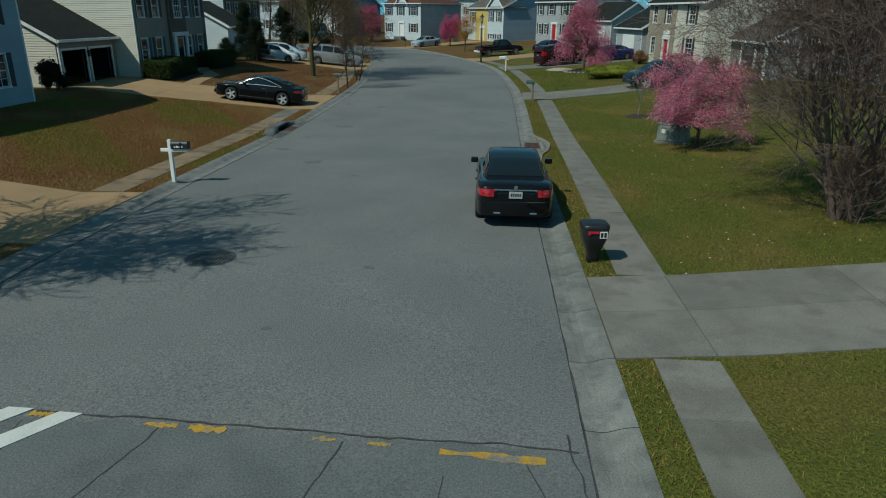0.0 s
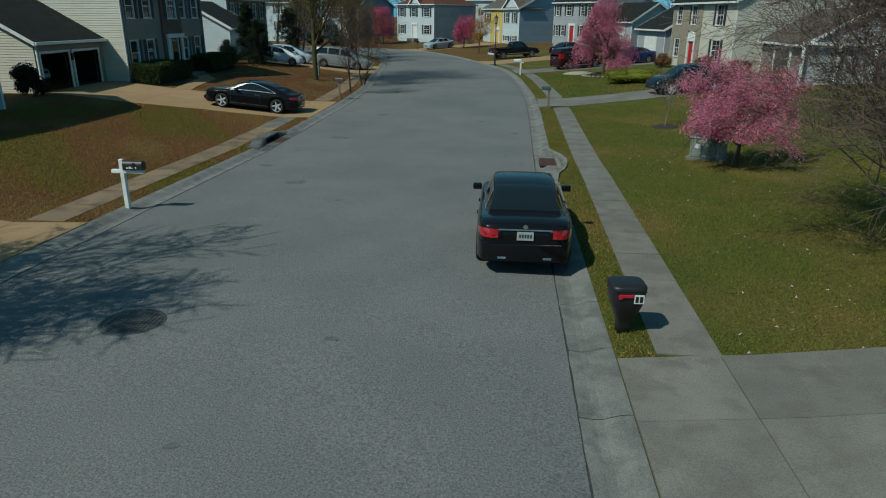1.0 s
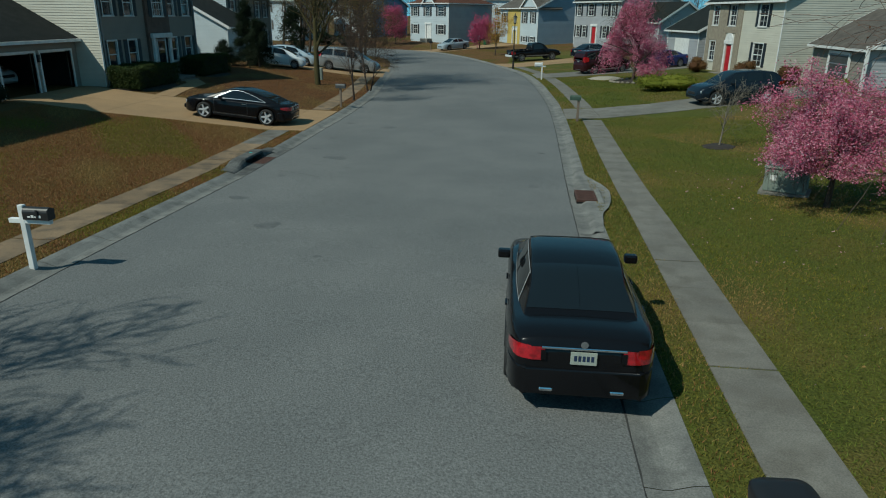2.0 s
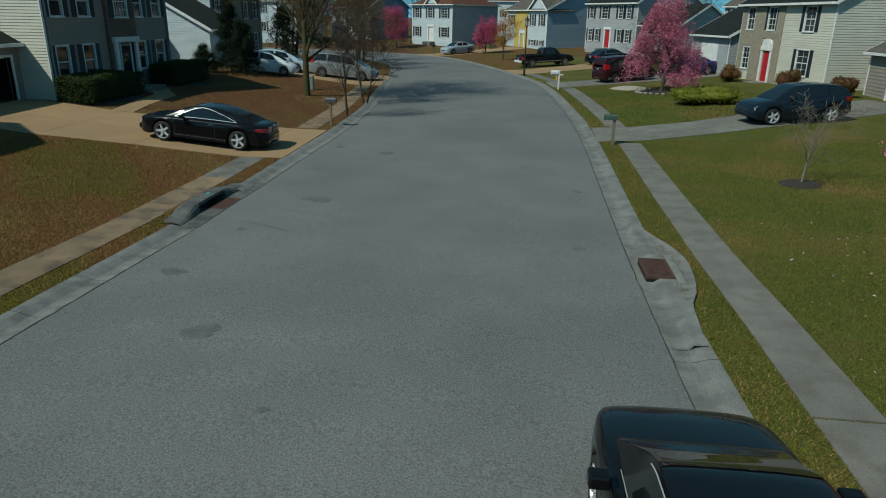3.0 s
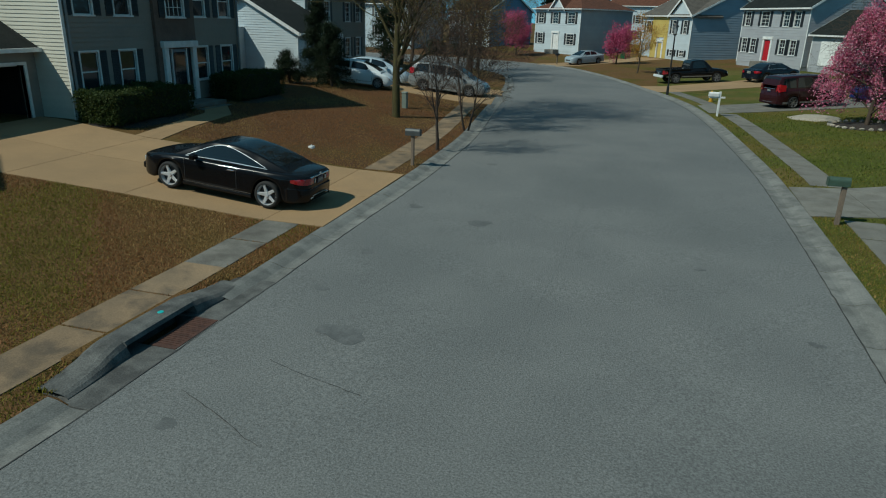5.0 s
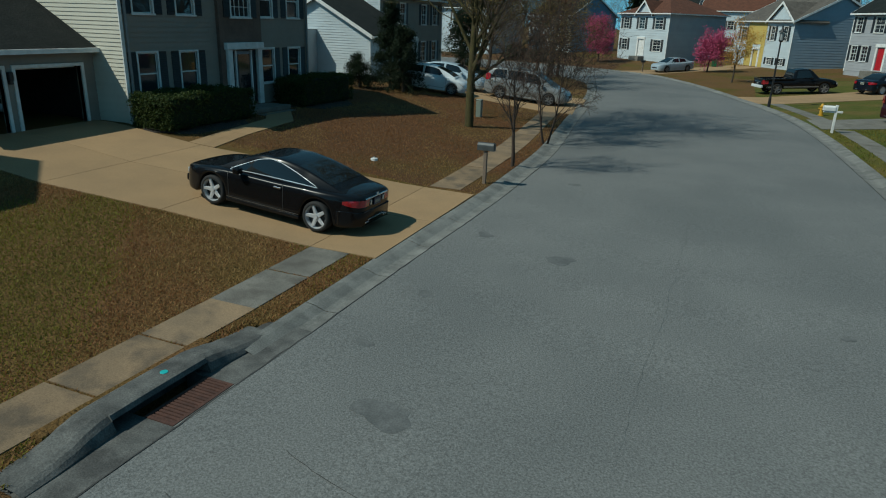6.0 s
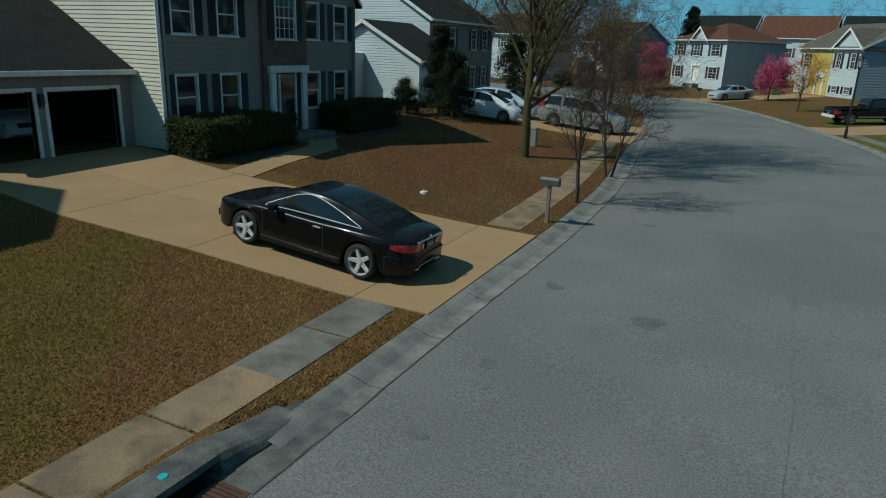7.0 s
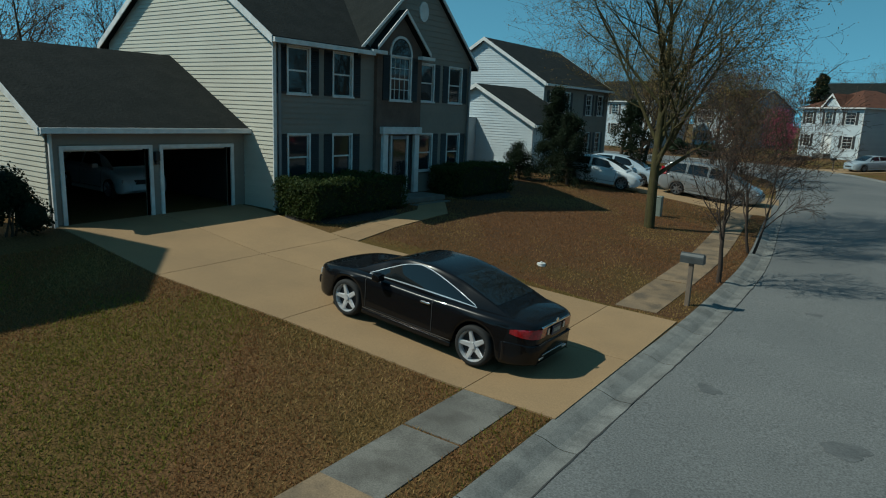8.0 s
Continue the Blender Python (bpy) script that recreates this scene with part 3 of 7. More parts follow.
# ---- the taupe house with the double garage ----
def main_house():
    h = thing("house", pose(0, 0, 0), "two-storey taupe house with cream siding, black shutters and dark roof", "house", group="houses of the street")
    base, eave = 1.15, 6.15
    o = Vector((-22, 41.41, 0))
    along = (0, 1)
    width, depth = 10.5, 9.1
    wm = frame_on(o, along)
    wins = [(0.56, 4.53, 0.84, 1.36), (2.48, 4.53, 0.84, 1.36), (0.56, 1.88, 0.84, 1.38), (2.48, 1.88, 0.84, 1.38),
            (7.05, 4.53, 0.84, 1.36), (8.95, 4.53, 0.84, 1.36), (7.05, 1.88, 0.84, 1.38), (8.95, 1.88, 0.84, 1.38)]
    holes = [(s, s + w, z, z + hh) for s, z, w, hh in wins]
    bay = (4.45, 7.25)
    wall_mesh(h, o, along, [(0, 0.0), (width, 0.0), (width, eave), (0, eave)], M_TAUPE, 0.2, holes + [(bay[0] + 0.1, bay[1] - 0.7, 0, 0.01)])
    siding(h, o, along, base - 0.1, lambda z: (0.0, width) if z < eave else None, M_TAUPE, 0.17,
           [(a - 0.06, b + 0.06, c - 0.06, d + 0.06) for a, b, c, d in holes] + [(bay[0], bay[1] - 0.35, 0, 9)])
    for s, z, w, hh in wins:
        window(h, wm, s, z, w, hh, bars=(1, 1))
    # brick bay with the door, arched window and its gable
    b0, b1, px = bay[0], 6.95, 0.16
    am = (b0 + b1) / 2
    bo = Vector((-22 + px, 41.41, 0))
    bw = frame_on(bo, along)
    ds = 4.98
    door_hole = (ds, ds + 1.55, base, base + 2.1)
    win_hole = (am - 0.55, am + 0.55, 4.5, 6.0)
    wall_mesh(h, bo, along, [(b0, 0), (b1, 0), (b1, eave + 0.15), (am, eave + 1.35), (b0, eave + 0.15)], M_BRICK, px + 0.02, [door_hole, win_hole])
    part("pane", box(am - 0.55, am + 0.55, 0.1, 0.11, 4.5, 6.0, m=bw), M_GLASS, h)
    w = window(h, bw, am - 0.55, 4.5, 1.1, 1.5, bars=(4, 2), shutters=True)
    pts = [(am + 0.56 * math.cos(a * math.pi / 16), 6.06 + 0.6 * math.sin(a * math.pi / 16)) for a in range(17)]
    bm = prism(pts, -0.02, -0.004, "y")
    bm.transform(bw)
    part("fanlight", bm, M_GLASS, h)
    ring = pts + [(am + 0.64 * math.cos(a * math.pi / 16), 6.06 + 0.68 * math.sin(a * math.pi / 16)) for a in range(16, -1, -1)]
    bm = prism(ring, -0.05, -0.003, "y")
    bm.transform(bw)
    part("fanlight_trim", bm, M_WHITE, h)
    # bay gable roof: two slopes running back into the main roof
    for sgn in (-1, 1):
        half = (b1 - b0) / 2
        q = [(am, eave + 1.35), (am + sgn * (half + 0.22), eave - 0.02), (am + sgn * (half + 0.22), eave + 0.12), (am, eave + 1.49)]
        bm = prism(q, -0.22, 2.4, "y")
        bm.transform(bw)
        part("roof", bm, M_ROOF, h)
        q = [(am, eave + 1.37), (am + sgn * (half + 0.24), eave - 0.01), (am + sgn * (half + 0.24), eave + 0.13), (am, eave + 1.50)]
        bm = prism(q, -0.26, -0.222, "y")
        bm.transform(bw)
        part("rake_board", bm, M_WHITE, h)
        part("return", box(*sorted((am + sgn * half * 0.8, am + sgn * (half + 0.5))), -0.25, 0.0, eave - 0.14, eave - 0.02, m=bw), M_WHITE, h)
    # front door with side lights
    M_DOOR = material("grey_blue_door", (0.20, 0.25, 0.30), None, 0.4, scale=4, dirt=0.1)
    d = part("door", box(ds + 0.34, ds + 1.21, 0.03, 0.08, base + 0.02, base + 2.06, m=bw), M_DOOR, h)
    for x0, z0, z1 in ((0.44, 0.2, 0.85), (0.80, 0.2, 0.85), (0.44, 1.0, 1.85), (0.80, 1.0, 1.85)):
        part("panel", box(ds + x0, ds + x0 + 0.3, 0.018, 0.029, base + z0, base + z1, bevel=0.004, m=bw), M_DOOR, d)
    part("storm_glass", box(ds + 0.42, ds + 1.13, -0.01, 0.0, base + 0.3, base + 1.95, m=bw), M_GLASS, d)
    fr = part("door_frame", box(ds - 0.26, ds + 0.0, -0.12, 0.04, base - 0.05, base + 2.14, m=bw), M_WHITE, h)
    part("pilaster", box(ds + 1.55, ds + 1.81, -0.12, 0.04, base - 0.05, base + 2.14, m=bw), M_WHITE, fr)
    part("mullion", box(ds + 0.27, ds + 0.34, -0.02, 0.08, base, base + 2.1, m=bw), M_WHITE, fr)
    part("mullion", box(ds + 1.21, ds + 1.28, -0.02, 0.08, base, base + 2.1, m=bw), M_WHITE, fr)
    part("head", box(ds - 0.34, ds + 1.89, -0.18, 0.04, base + 2.142, base + 2.4, bevel=0.02, m=bw), M_WHITE, fr)
    for x0 in (ds + 0.03, ds + 1.3):
        part("side_light", box(x0, x0 + 0.22, 0.04, 0.05, base + 0.05, base + 2.06, m=bw), M_GLASS, fr)
    part("step", box(ds - 0.5, ds + 2.0, -1.3, -0.15, 0.2, base - 0.06, bevel=0.02, m=bw), M_CONC, h)
    part("step", box(ds - 0.3, ds + 1.8, -1.7, -1.302, 0.2, base - 0.22, bevel=0.02, m=bw), M_CONC, h)
    # front gable over the far half, with a round vent
    g0, g1, peak = 3.75, 10.5, 3.0
    gm = (g0 + g1) / 2
    go = Vector((-21.99, 41.41, 0))
    wall_mesh(h, go, along, [(g0, eave), (g1, eave), (gm, eave + peak)], M_TAUPE, 0.18)
    siding(h, go, along, eave, lambda z: None if z > eave + peak - 0.15 else (g0 + (z - eave) / peak * (g1 - g0) / 2, g1 - (z - eave) / peak * (g1 - g0) / 2), M_TAUPE, 0.2,
           [(b0, b1 - 0.0, 0, eave + 1.0)])
    gw = frame_on(go, along)
    ring = [(gm + 0.27 * math.cos(a * math.pi / 12), eave + 1.62 + 0.36 * math.sin(a * math.pi / 12)) for a in range(24)]
    bm = prism(ring, -0.06, 0.0, "y")
    bm.transform(gw)
    part("vent", bm, M_WHITE, h)
    for sgn, e in ((-1, g0), (1, g1)):
        s0 = e + sgn * 0.3
        z0 = eave - 0.3 * peak / ((g1 - g0) / 2)
        bm = prism([(gm, eave + peak), (s0, z0), (s0, z0 + 0.16), (gm, eave + peak + 0.16)], -0.16, 4.4, "y")
        bm.transform(gw)
        part("roof", bm, M_ROOF, h)
        bm = prism([(gm, eave + peak + 0.03), (s0, z0 + 0.03), (s0, z0 + 0.17), (gm, eave + peak + 0.17)], -0.19, -0.162, "y")
        bm.transform(gw)
        part("rake_board", bm, M_WHITE, h)
    # side walls
    rise = 3.0
    so = Vector((-22 - depth, 41.41, 0))
    pent = [(0, 0), (depth, 0), (depth, eave), (depth / 2, eave + rise), (0, eave)]

    def lap(z):
        if z < eave:
            return (0.0, depth)
        if z > eave + rise - 0.1:
            return None
        k = (z - eave) / rise * depth / 2
        return (k, depth - k)

    wall_mesh(h, so, (1, 0), pent, M_SIDE_CREAM, 0.2)
    siding(h, so, (1, 0), 0.75, lap, M_SIDE_CREAM, 0.13)
    no = Vector((-22, 41.41 + width, 0))
    wall_mesh(h, no, (-1, 0), pent, M_SIDE_CREAM, 0.2)
    wall_mesh(h, Vector((-22 - depth, 41.41 + width, 0)), (0, -1), [(0, 0), (width, 0), (width, eave), (0, eave)], M_SIDE_CREAM, 0.2)
    gable_roof(h, wm, width, depth, eave, rise, M_ROOF, front_end=4.1)
    part("corner_board", box(-0.03, 0.09, -0.04, 0.0, base - 0.2, eave - 0.1, m=wm), M_WHITE, h)
    part("downpipe", box(0.14, 0.22, -0.12, -0.04, base - 0.4, eave - 0.1, bevel=0.02, m=wm), material("grey_pipe", (0.25, 0.25, 0.25), None, 0.5), h)
    part("downpipe", box(10.3, 10.38, -0.12, -0.04, base - 0.4, eave - 0.1, bevel=0.02, m=wm), material("grey_pipe", (0.25, 0.25, 0.25)), h)
    # garage wing
    gx, ya, yb, floor_z, ge = -23.4, 35.55, 41.4, 0.78, 3.45
    gdepth = 7.6
    go = Vector((gx, ya, 0))
    gw = frame_on(go, along)
    wide = yb - ya
    doors = [(0.38, 2.65, floor_z, floor_z + 2.06), (3.06, 5.33, floor_z, floor_z + 2.06)]
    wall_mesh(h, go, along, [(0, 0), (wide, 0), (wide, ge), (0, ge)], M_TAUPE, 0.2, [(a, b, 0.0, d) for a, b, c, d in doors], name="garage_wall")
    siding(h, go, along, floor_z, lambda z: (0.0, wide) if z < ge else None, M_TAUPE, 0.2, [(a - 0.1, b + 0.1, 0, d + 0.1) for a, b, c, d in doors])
    for a, b, c, d in doors:
        fr = part("garage_door_frame", box(a - 0.1, a, -0.06, 0.16, c, d, m=gw), M_WHITE, h)
        part("jamb", box(b, b + 0.1, -0.06, 0.16, c, d, m=gw), M_WHITE, fr)
        part("head", box(a - 0.1, b + 0.1, -0.06, 0.16, d, d + 0.1, m=gw), M_WHITE, fr)
        part("lifted_door", box(a + 0.02, b - 0.02, 0.25, 2.2, d - 0.06, d - 0.01, m=gw), M_WHITE, fr)
    lamp = part("wall_lamp", box(2.78, 2.92, -0.16, -0.02, floor_z + 1.72, floor_z + 1.98, bevel=0.02, m=gw), M_BLACK, h)
    part("lamp_glass", box(2.80, 2.90, -0.14, -0.03, floor_z + 1.62, floor_z + 1.72, m=gw), M_GLASS, lamp)
    # added dark panels and floor stand in for shade inside the garage
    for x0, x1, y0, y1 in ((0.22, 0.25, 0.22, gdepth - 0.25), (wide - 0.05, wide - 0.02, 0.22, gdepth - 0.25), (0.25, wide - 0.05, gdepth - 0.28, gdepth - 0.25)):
        part("lining", box(x0, x1, y0, y1, floor_z + 0.01, ge - 0.05, m=gw), M_INNER_SHADE, h)
    part("lining", box(0.25, wide - 0.05, 0.22, gdepth - 0.3, ge - 0.12, ge - 0.06, m=gw), M_INNER_SHADE, h)
    part("garage_floor", box(0.2, wide, 0.0, gdepth - 0.2, floor_z - 0.3, floor_z, m=gw), M_INNER_SHADE, h)
    pent = [(0, 0), (gdepth, 0), (gdepth, ge), (gdepth / 2, ge + 2.08), (0, ge)]

    def lap_g(z):
        if z < ge:
            return (0.0, gdepth)
        if z > ge + 1.93:
            return None
        k = (z - ge) / 2.08 * gdepth / 2
        return (k, gdepth - k)

    sg = Vector((gx - gdepth, ya, 0))
    wall_mesh(h, sg, (1, 0), pent, M_SIDE_CREAM, 0.2)
    siding(h, sg, (1, 0), 0.6, lap_g, M_SIDE_CREAM, 0.13)
    wall_mesh(h, Vector((gx - gdepth, yb, 0)), (0, -1), [(0, 0), (wide, 0), (wide, ge), (0, ge)], M_SIDE_CREAM, 0.2)
    gable_roof(h, gw, wide, gdepth, ge, 2.08, M_ROOF, thick=0.12, over_ends=(0.25, -0.01))
    part("downpipe", box(0.02, 0.1, -0.14, -0.05, floor_z, ge - 0.1, bevel=0.02, m=gw), M_WHITE, h)
    return h


main_house()

# neighbour on the near side, whose shade lies over the lawn
simple_house("house", (-21.7, 19.2), (0, 1), 11.5, 9, 0.9, 5.6, 3.5, "two-storey blue-grey sided house with dark roof", M_SIDE_BLUE, M_SIDE_BLUE, M_ROOF,
             [(s, z, 0.85, 1.4) for z in (0.75, 3.4) for s in (0.9, 3.0, 7.2, 9.2)], door=(5.2, M_WHITE, False), pitch=0.24)
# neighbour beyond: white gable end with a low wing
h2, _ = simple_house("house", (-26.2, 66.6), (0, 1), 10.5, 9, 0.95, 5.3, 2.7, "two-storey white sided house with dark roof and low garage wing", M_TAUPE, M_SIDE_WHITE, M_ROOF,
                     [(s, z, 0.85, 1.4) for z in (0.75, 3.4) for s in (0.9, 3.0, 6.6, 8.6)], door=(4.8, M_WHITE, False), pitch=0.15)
simple_house("garage", (-23.8, 61.0), (0, 1), 5.5, 7.4, 0.85, 2.85, 2.0, "low white sided garage wing with dark roof", M_SIDE_WHITE, M_SIDE_WHITE, M_ROOF, [], pitch=0.15)
# unseen chase, assumed from the end wall's shadow and sized to cast it
chase = thing("chimney_chase", pose(-28.12, 60.37, 0.5), "white sided box chase against the garage's end wall", "chimney")
part("body", box(-0.62, 0.62, -0.6, 0.6, 0.0, 3.4), M_SIDE_WHITE, chase)
siding(chase, (-0.62, -0.6, 0), (1, 0), 0.35, lambda z: (0.0, 1.24) if z < 3.35 else None, M_SIDE_WHITE, 0.15)
part("cap", box(-0.66, 0.64, -0.66, 0.6, 3.402, 3.45, bevel=0.02), M_SIDE_WHITE, chase)
# across the street: stone and cream house
V1 = Vector((14.8 - 17, 68.8 - 58, 0)).normalized()
hr, wmr = simple_house("house", (14.8, 68.8), (-V1.x, -V1.y), 11.0, 9.5, 0.75, 5.3, 2.8, "cream sided and tan stone house with black shutters and arched doorway", M_SIDE_CREAM, M_SIDE_CREAM, M_ROOF,
             [(0.8, 0.75, 0.95, 1.5), (0.8, 3.5, 0.95, 1.5), (3.6, 3.5, 0.95, 1.5), (7.7, 0.75, 1.3, 1.6), (7.9, 3.5, 1.1, 1.5)], door=(3.55, M_RED, True), pitch=0.15)
part("stone_front", box(0.08, 0.68, -0.07, -0.026, -0.3, 5.25, m=wmr), M_STONE, hr)
part("stone_front", box(1.9, 3.28, -0.07, -0.026, -0.3, 5.25, m=wmr), M_STONE, hr)
part("stone_front", box(4.8, 5.6, -0.07, -0.026, -0.3, 5.25, m=wmr), M_STONE, hr)
part("stone_front", box(0.68, 1.9, -0.07, -0.026, 2.35, 3.4, m=wmr), M_STONE, hr)
part("stone_front", box(3.28, 4.8, -0.07, -0.026, 2.96, 3.4, m=wmr), M_STONE, hr)
hg, wmg = simple_house("garage", (13.2, 76.6), (-V1.x, -V1.y), 6.6, 7.5, 0.85, 2.9, 2.1, "low grey garage wing with dark blue-grey roof", M_SIDE_GREY, M_SIDE_GREY, M_ROOF, [], pitch=0.22)
part("garage_door", box(1.8, 4.8, -0.05, -0.026, 0.0, 2.2, m=wmg), M_WHITE, hg)
hg, wmg = simple_house("garage", (11.6, 95.2), (0.5, -0.866), 6.2, 7.5, 1.5, 2.8, 2.1, "low grey garage wing with white door", M_SIDE_GREY, M_SIDE_GREY, M_ROOF, [], pitch=0.3)
part("garage_door", box(1.2, 5.0, -0.05, -0.026, 0.0, 2.2, m=wmg), M_WHITE, hg)
# grey house with red door
simple_house("house", (6.2, 104.0), (0.5, -0.866), 9.8, 9, 1.5, 5.2, 2.7, "two-storey pale grey sided house with black shutters and red front door", M_SIDE_GREY, M_SIDE_GREY, M_ROOF,
             [(0.5, 0.75, 0.8, 1.4), (1.9, 0.75, 0.8, 1.4), (6.3, 0.75, 0.8, 1.4), (7.8, 0.75, 0.8, 1.4), (0.5, 3.4, 0.8, 1.4), (3.0, 3.4, 1.2, 1.4), (6.3, 3.4, 0.8, 1.4), (7.8, 3.4, 0.8, 1.4)],
             door=(4.0, M_RED, False), pitch=0.25)
# blue-grey split-level
hs, wms = simple_house("house", (-4.3, 117.8), (0.55, -0.835), 10.3, 11, 0.6, 5.3, 2.6, "blue-grey sided split-level house with yellow entrance front", M_SIDE_WHITE, M_SIDE_BLUE, M_ROOF_GREY,
             [(0.9, 3.2, 1.0, 1.4), (6.5, 3.2, 0.7, 1.5), (8.7, 3.2, 0.7, 1.5), (6.5, 0.6, 0.9, 0.7), (8.5, 0.6, 0.9, 0.7)], door=(3.8, M_YELLOW, False), pitch=0.28)
part("yellow_front", box(2.3, 3.5, -0.05, -0.026, -0.1, 5.25, m=wms), M_YELLOW, hs)
part("yellow_front", box(5.05, 5.75, -0.05, -0.026, -0.1, 5.25, m=wms), M_YELLOW, hs)
part("yellow_front", box(3.5, 5.05, -0.05, -0.026, 2.7, 5.25, m=wms), M_YELLOW, hs)
front_gable(hs, wms, 5.9, 10.3, 5.3, 1.9, M_SIDE_WHITE, M_ROOF_GREY)
# pale house with brown roof
# grey siding on the side walls puts their shade into the colour
hp, wmp = simple_house("house", (-19.1, 121.8), (0.8, -0.6), 8.5, 10.5, 1.2, 5.3, 2.2, "two-storey pale cream house with side toned grey for shade and brown hipped roof", M_SIDE_WHITE, M_SIDE_GREY, M_ROOF_BROWN,
             [(0.6, 0.7, 1.0, 1.4), (0.6, 3.4, 1.0, 1.4), (3.4, 3.4, 1.0, 1.4), (6.2, 0.7, 1.3, 1.4), (6.2, 3.4, 1.3, 1.4)], ridge="hip", door=(3.6, M_WHITE, False), pitch=0.28)
front_gable(hp, wmp, 2.9, 5.5, 5.3, 1.5, M_SIDE_WHITE, M_ROOF_BROWN)
# blue house beyond the bend
simple_house("house", (-35, 132.5), (0.86, -0.5), 9, 10, 0.9, 5.3, 2.8, "two-storey blue sided house with pale front and black shutters", M_SIDE_WHITE, M_SIDE_DEEP, M_ROOF,
             [(0.6, 0.7, 0.9, 1.4), (2.4, 0.7, 0.9, 1.4), (6.6, 0.7, 0.9, 1.4), (0.6, 3.4, 0.9, 1.4), (2.4, 3.4, 0.9, 1.4), (6.6, 3.4, 0.9, 1.4)], door=(4.4, M_WHITE, False), pitch=0.3)
# house with the porch and brown-grey roof, across the street
simple_house("house", (18.5, 56.0), (0, -1), 7.4, 7.0, 0.8, 2.5, 2.0, "low taupe house wing with brown-grey roof, garage and porch", M_TAUPE, M_SIDE_GREY, M_ROOF_GREY, [], pitch=0.2)
simple_house("house", (23.5, 54.0), (0, -1), 12, 9.0, 0.9, 5.3, 2.4, "two-storey pale sided house with shingle roof", M_SIDE_GREY, M_SIDE_GREY, M_ROOF_GREY, [(1.0, 3.4, 0.9, 1.4), (4.0, 3.4, 0.9, 1.4)], pitch=0.24)
# roofs further back
for hx, way, mats, roof, tall in (((-22.8, 156), (1, -0.15), (M_SIDE_WHITE, M_SIDE_WHITE), M_ROOF, 1.7), ((-10.9, 154.2), (1, -0.15), (M_SIDE_WHITE, M_SIDE_GREY), M_ROOF_BROWN, 1.7),
                                  ((1.0, 152.4), (1, -0.15), (M_SIDE_GREY, M_SIDE_BLUE), M_ROOF, 1.7), ((-62, 128), (1, -0.1), (M_SIDE_CREAM, M_SIDE_CREAM), M_ROOF, 0.0),
                                  ((26, 116), (0.5, -0.866), (M_SIDE_GREY, M_SIDE_WHITE), M_ROOF_GREY, 0.0), ((-48, 122), (1, -0.2), (M_SIDE_WHITE, M_SIDE_GREY), M_ROOF, 0.0)):
    ln = math.hypot(*way)
    simple_house("house", hx, (way[0] / ln, way[1] / ln), 11, 10, 1.4, 5.4 + 0.7 * tall, 2.8 + 0.4 * tall, "two-storey sided house among the further roofs", mats[0], mats[1], roof,
                 [(s, z, 1.0, 1.4) for z in (0.8, 3.5) for s in (1.0, 4.6, 8.2)], pitch=0.4)

# ---- vehicles ----
def paint(name, col, metal=0.35):
    return material(name, col, tuple(0.92 * c for c in col), 0.25, metal * 0.3, scale=2, fine=200, dirt=0.06, coat=0.4, spec=0.08)


M_CARGLASS = bpy.data.materials.new("tinted_glass")
M_CARGLASS.use_nodes = True
cg = M_CARGLASS.node_tree.nodes["Principled BSDF"]
cg.inputs["Base Color"].default_value, cg.inputs["Roughness"].default_value = (0.008, 0.010, 0.011, 1), 0.03
cg.inputs["Specular IOR Level"].default_value = 0.7
M_TYRE = material("tyre_rubber", (0.016, 0.016, 0.016), None, 0.85, scale=6, dirt=0.2)
M_RIM = material("alloy_rim", (0.62, 0.63, 0.65), None, 0.3, 0.35, scale=5, dirt=0.1)
M_STEEL = material("dull_rim", (0.30, 0.30, 0.31), None, 0.4, 0.8, scale=5, dirt=0.2)
M_CHROME = material("chrome", (0.75, 0.76, 0.78), None, 0.08, 1.0, scale=5, dirt=0.05)
M_CHROMELINE = material("bright_trim", (0.62, 0.64, 0.66), None, 0.25, 0.5, scale=5, dirt=0.05)
M_TAIL = material("red_tail_lamp", (0.40, 0.006, 0.014), (0.20, 0.003, 0.008), 0.12, scale=20, dirt=0.1, coat=1.0)
M_LENS = material("clear_lamp", (0.55, 0.57, 0.58), (0.4, 0.42, 0.44), 0.1, 0.3, scale=12, dirt=0.1, coat=1.0)
M_PLATE = material("dark_blue_plate", (0.02, 0.035, 0.08), None, 0.4, scale=10)
M_PLATE_W = material("pale_plate", (0.40, 0.42, 0.36), None, 0.4, scale=10)
M_TRIM = material("black_plastic", (0.02, 0.02, 0.021), None, 0.6, scale=8, dirt=0.15)


def curve_at(table, x):
    """Smooth value at x through a table of (x, value)."""
    xs, vs = [a for a, _ in table], [b for _, b in table]
    if x <= xs[0]:
        return vs[0]
    for i in range(len(xs) - 1):
        if x <= xs[i + 1]:
            t = (x - xs[i]) / (xs[i + 1] - xs[i])
            def slope(k):
                if 0 < k < len(xs) - 1:
                    a, b = (vs[k] - vs[k - 1]) / (xs[k] - xs[k - 1]), (vs[k + 1] - vs[k]) / (xs[k + 1] - xs[k])
                    return 0 if a * b <= 0 else 2 * a * b / (a + b)
                return 0.0
            h = xs[i + 1] - xs[i]
            return vs[i] * (2 * t**3 - 3 * t**2 + 1) + slope(i) * h * (t**3 - 2 * t**2 + t) + vs[i + 1] * (3 * t**2 - 2 * t**3) + slope(i + 1) * h * (t**3 - t**2)
    return vs[-1]


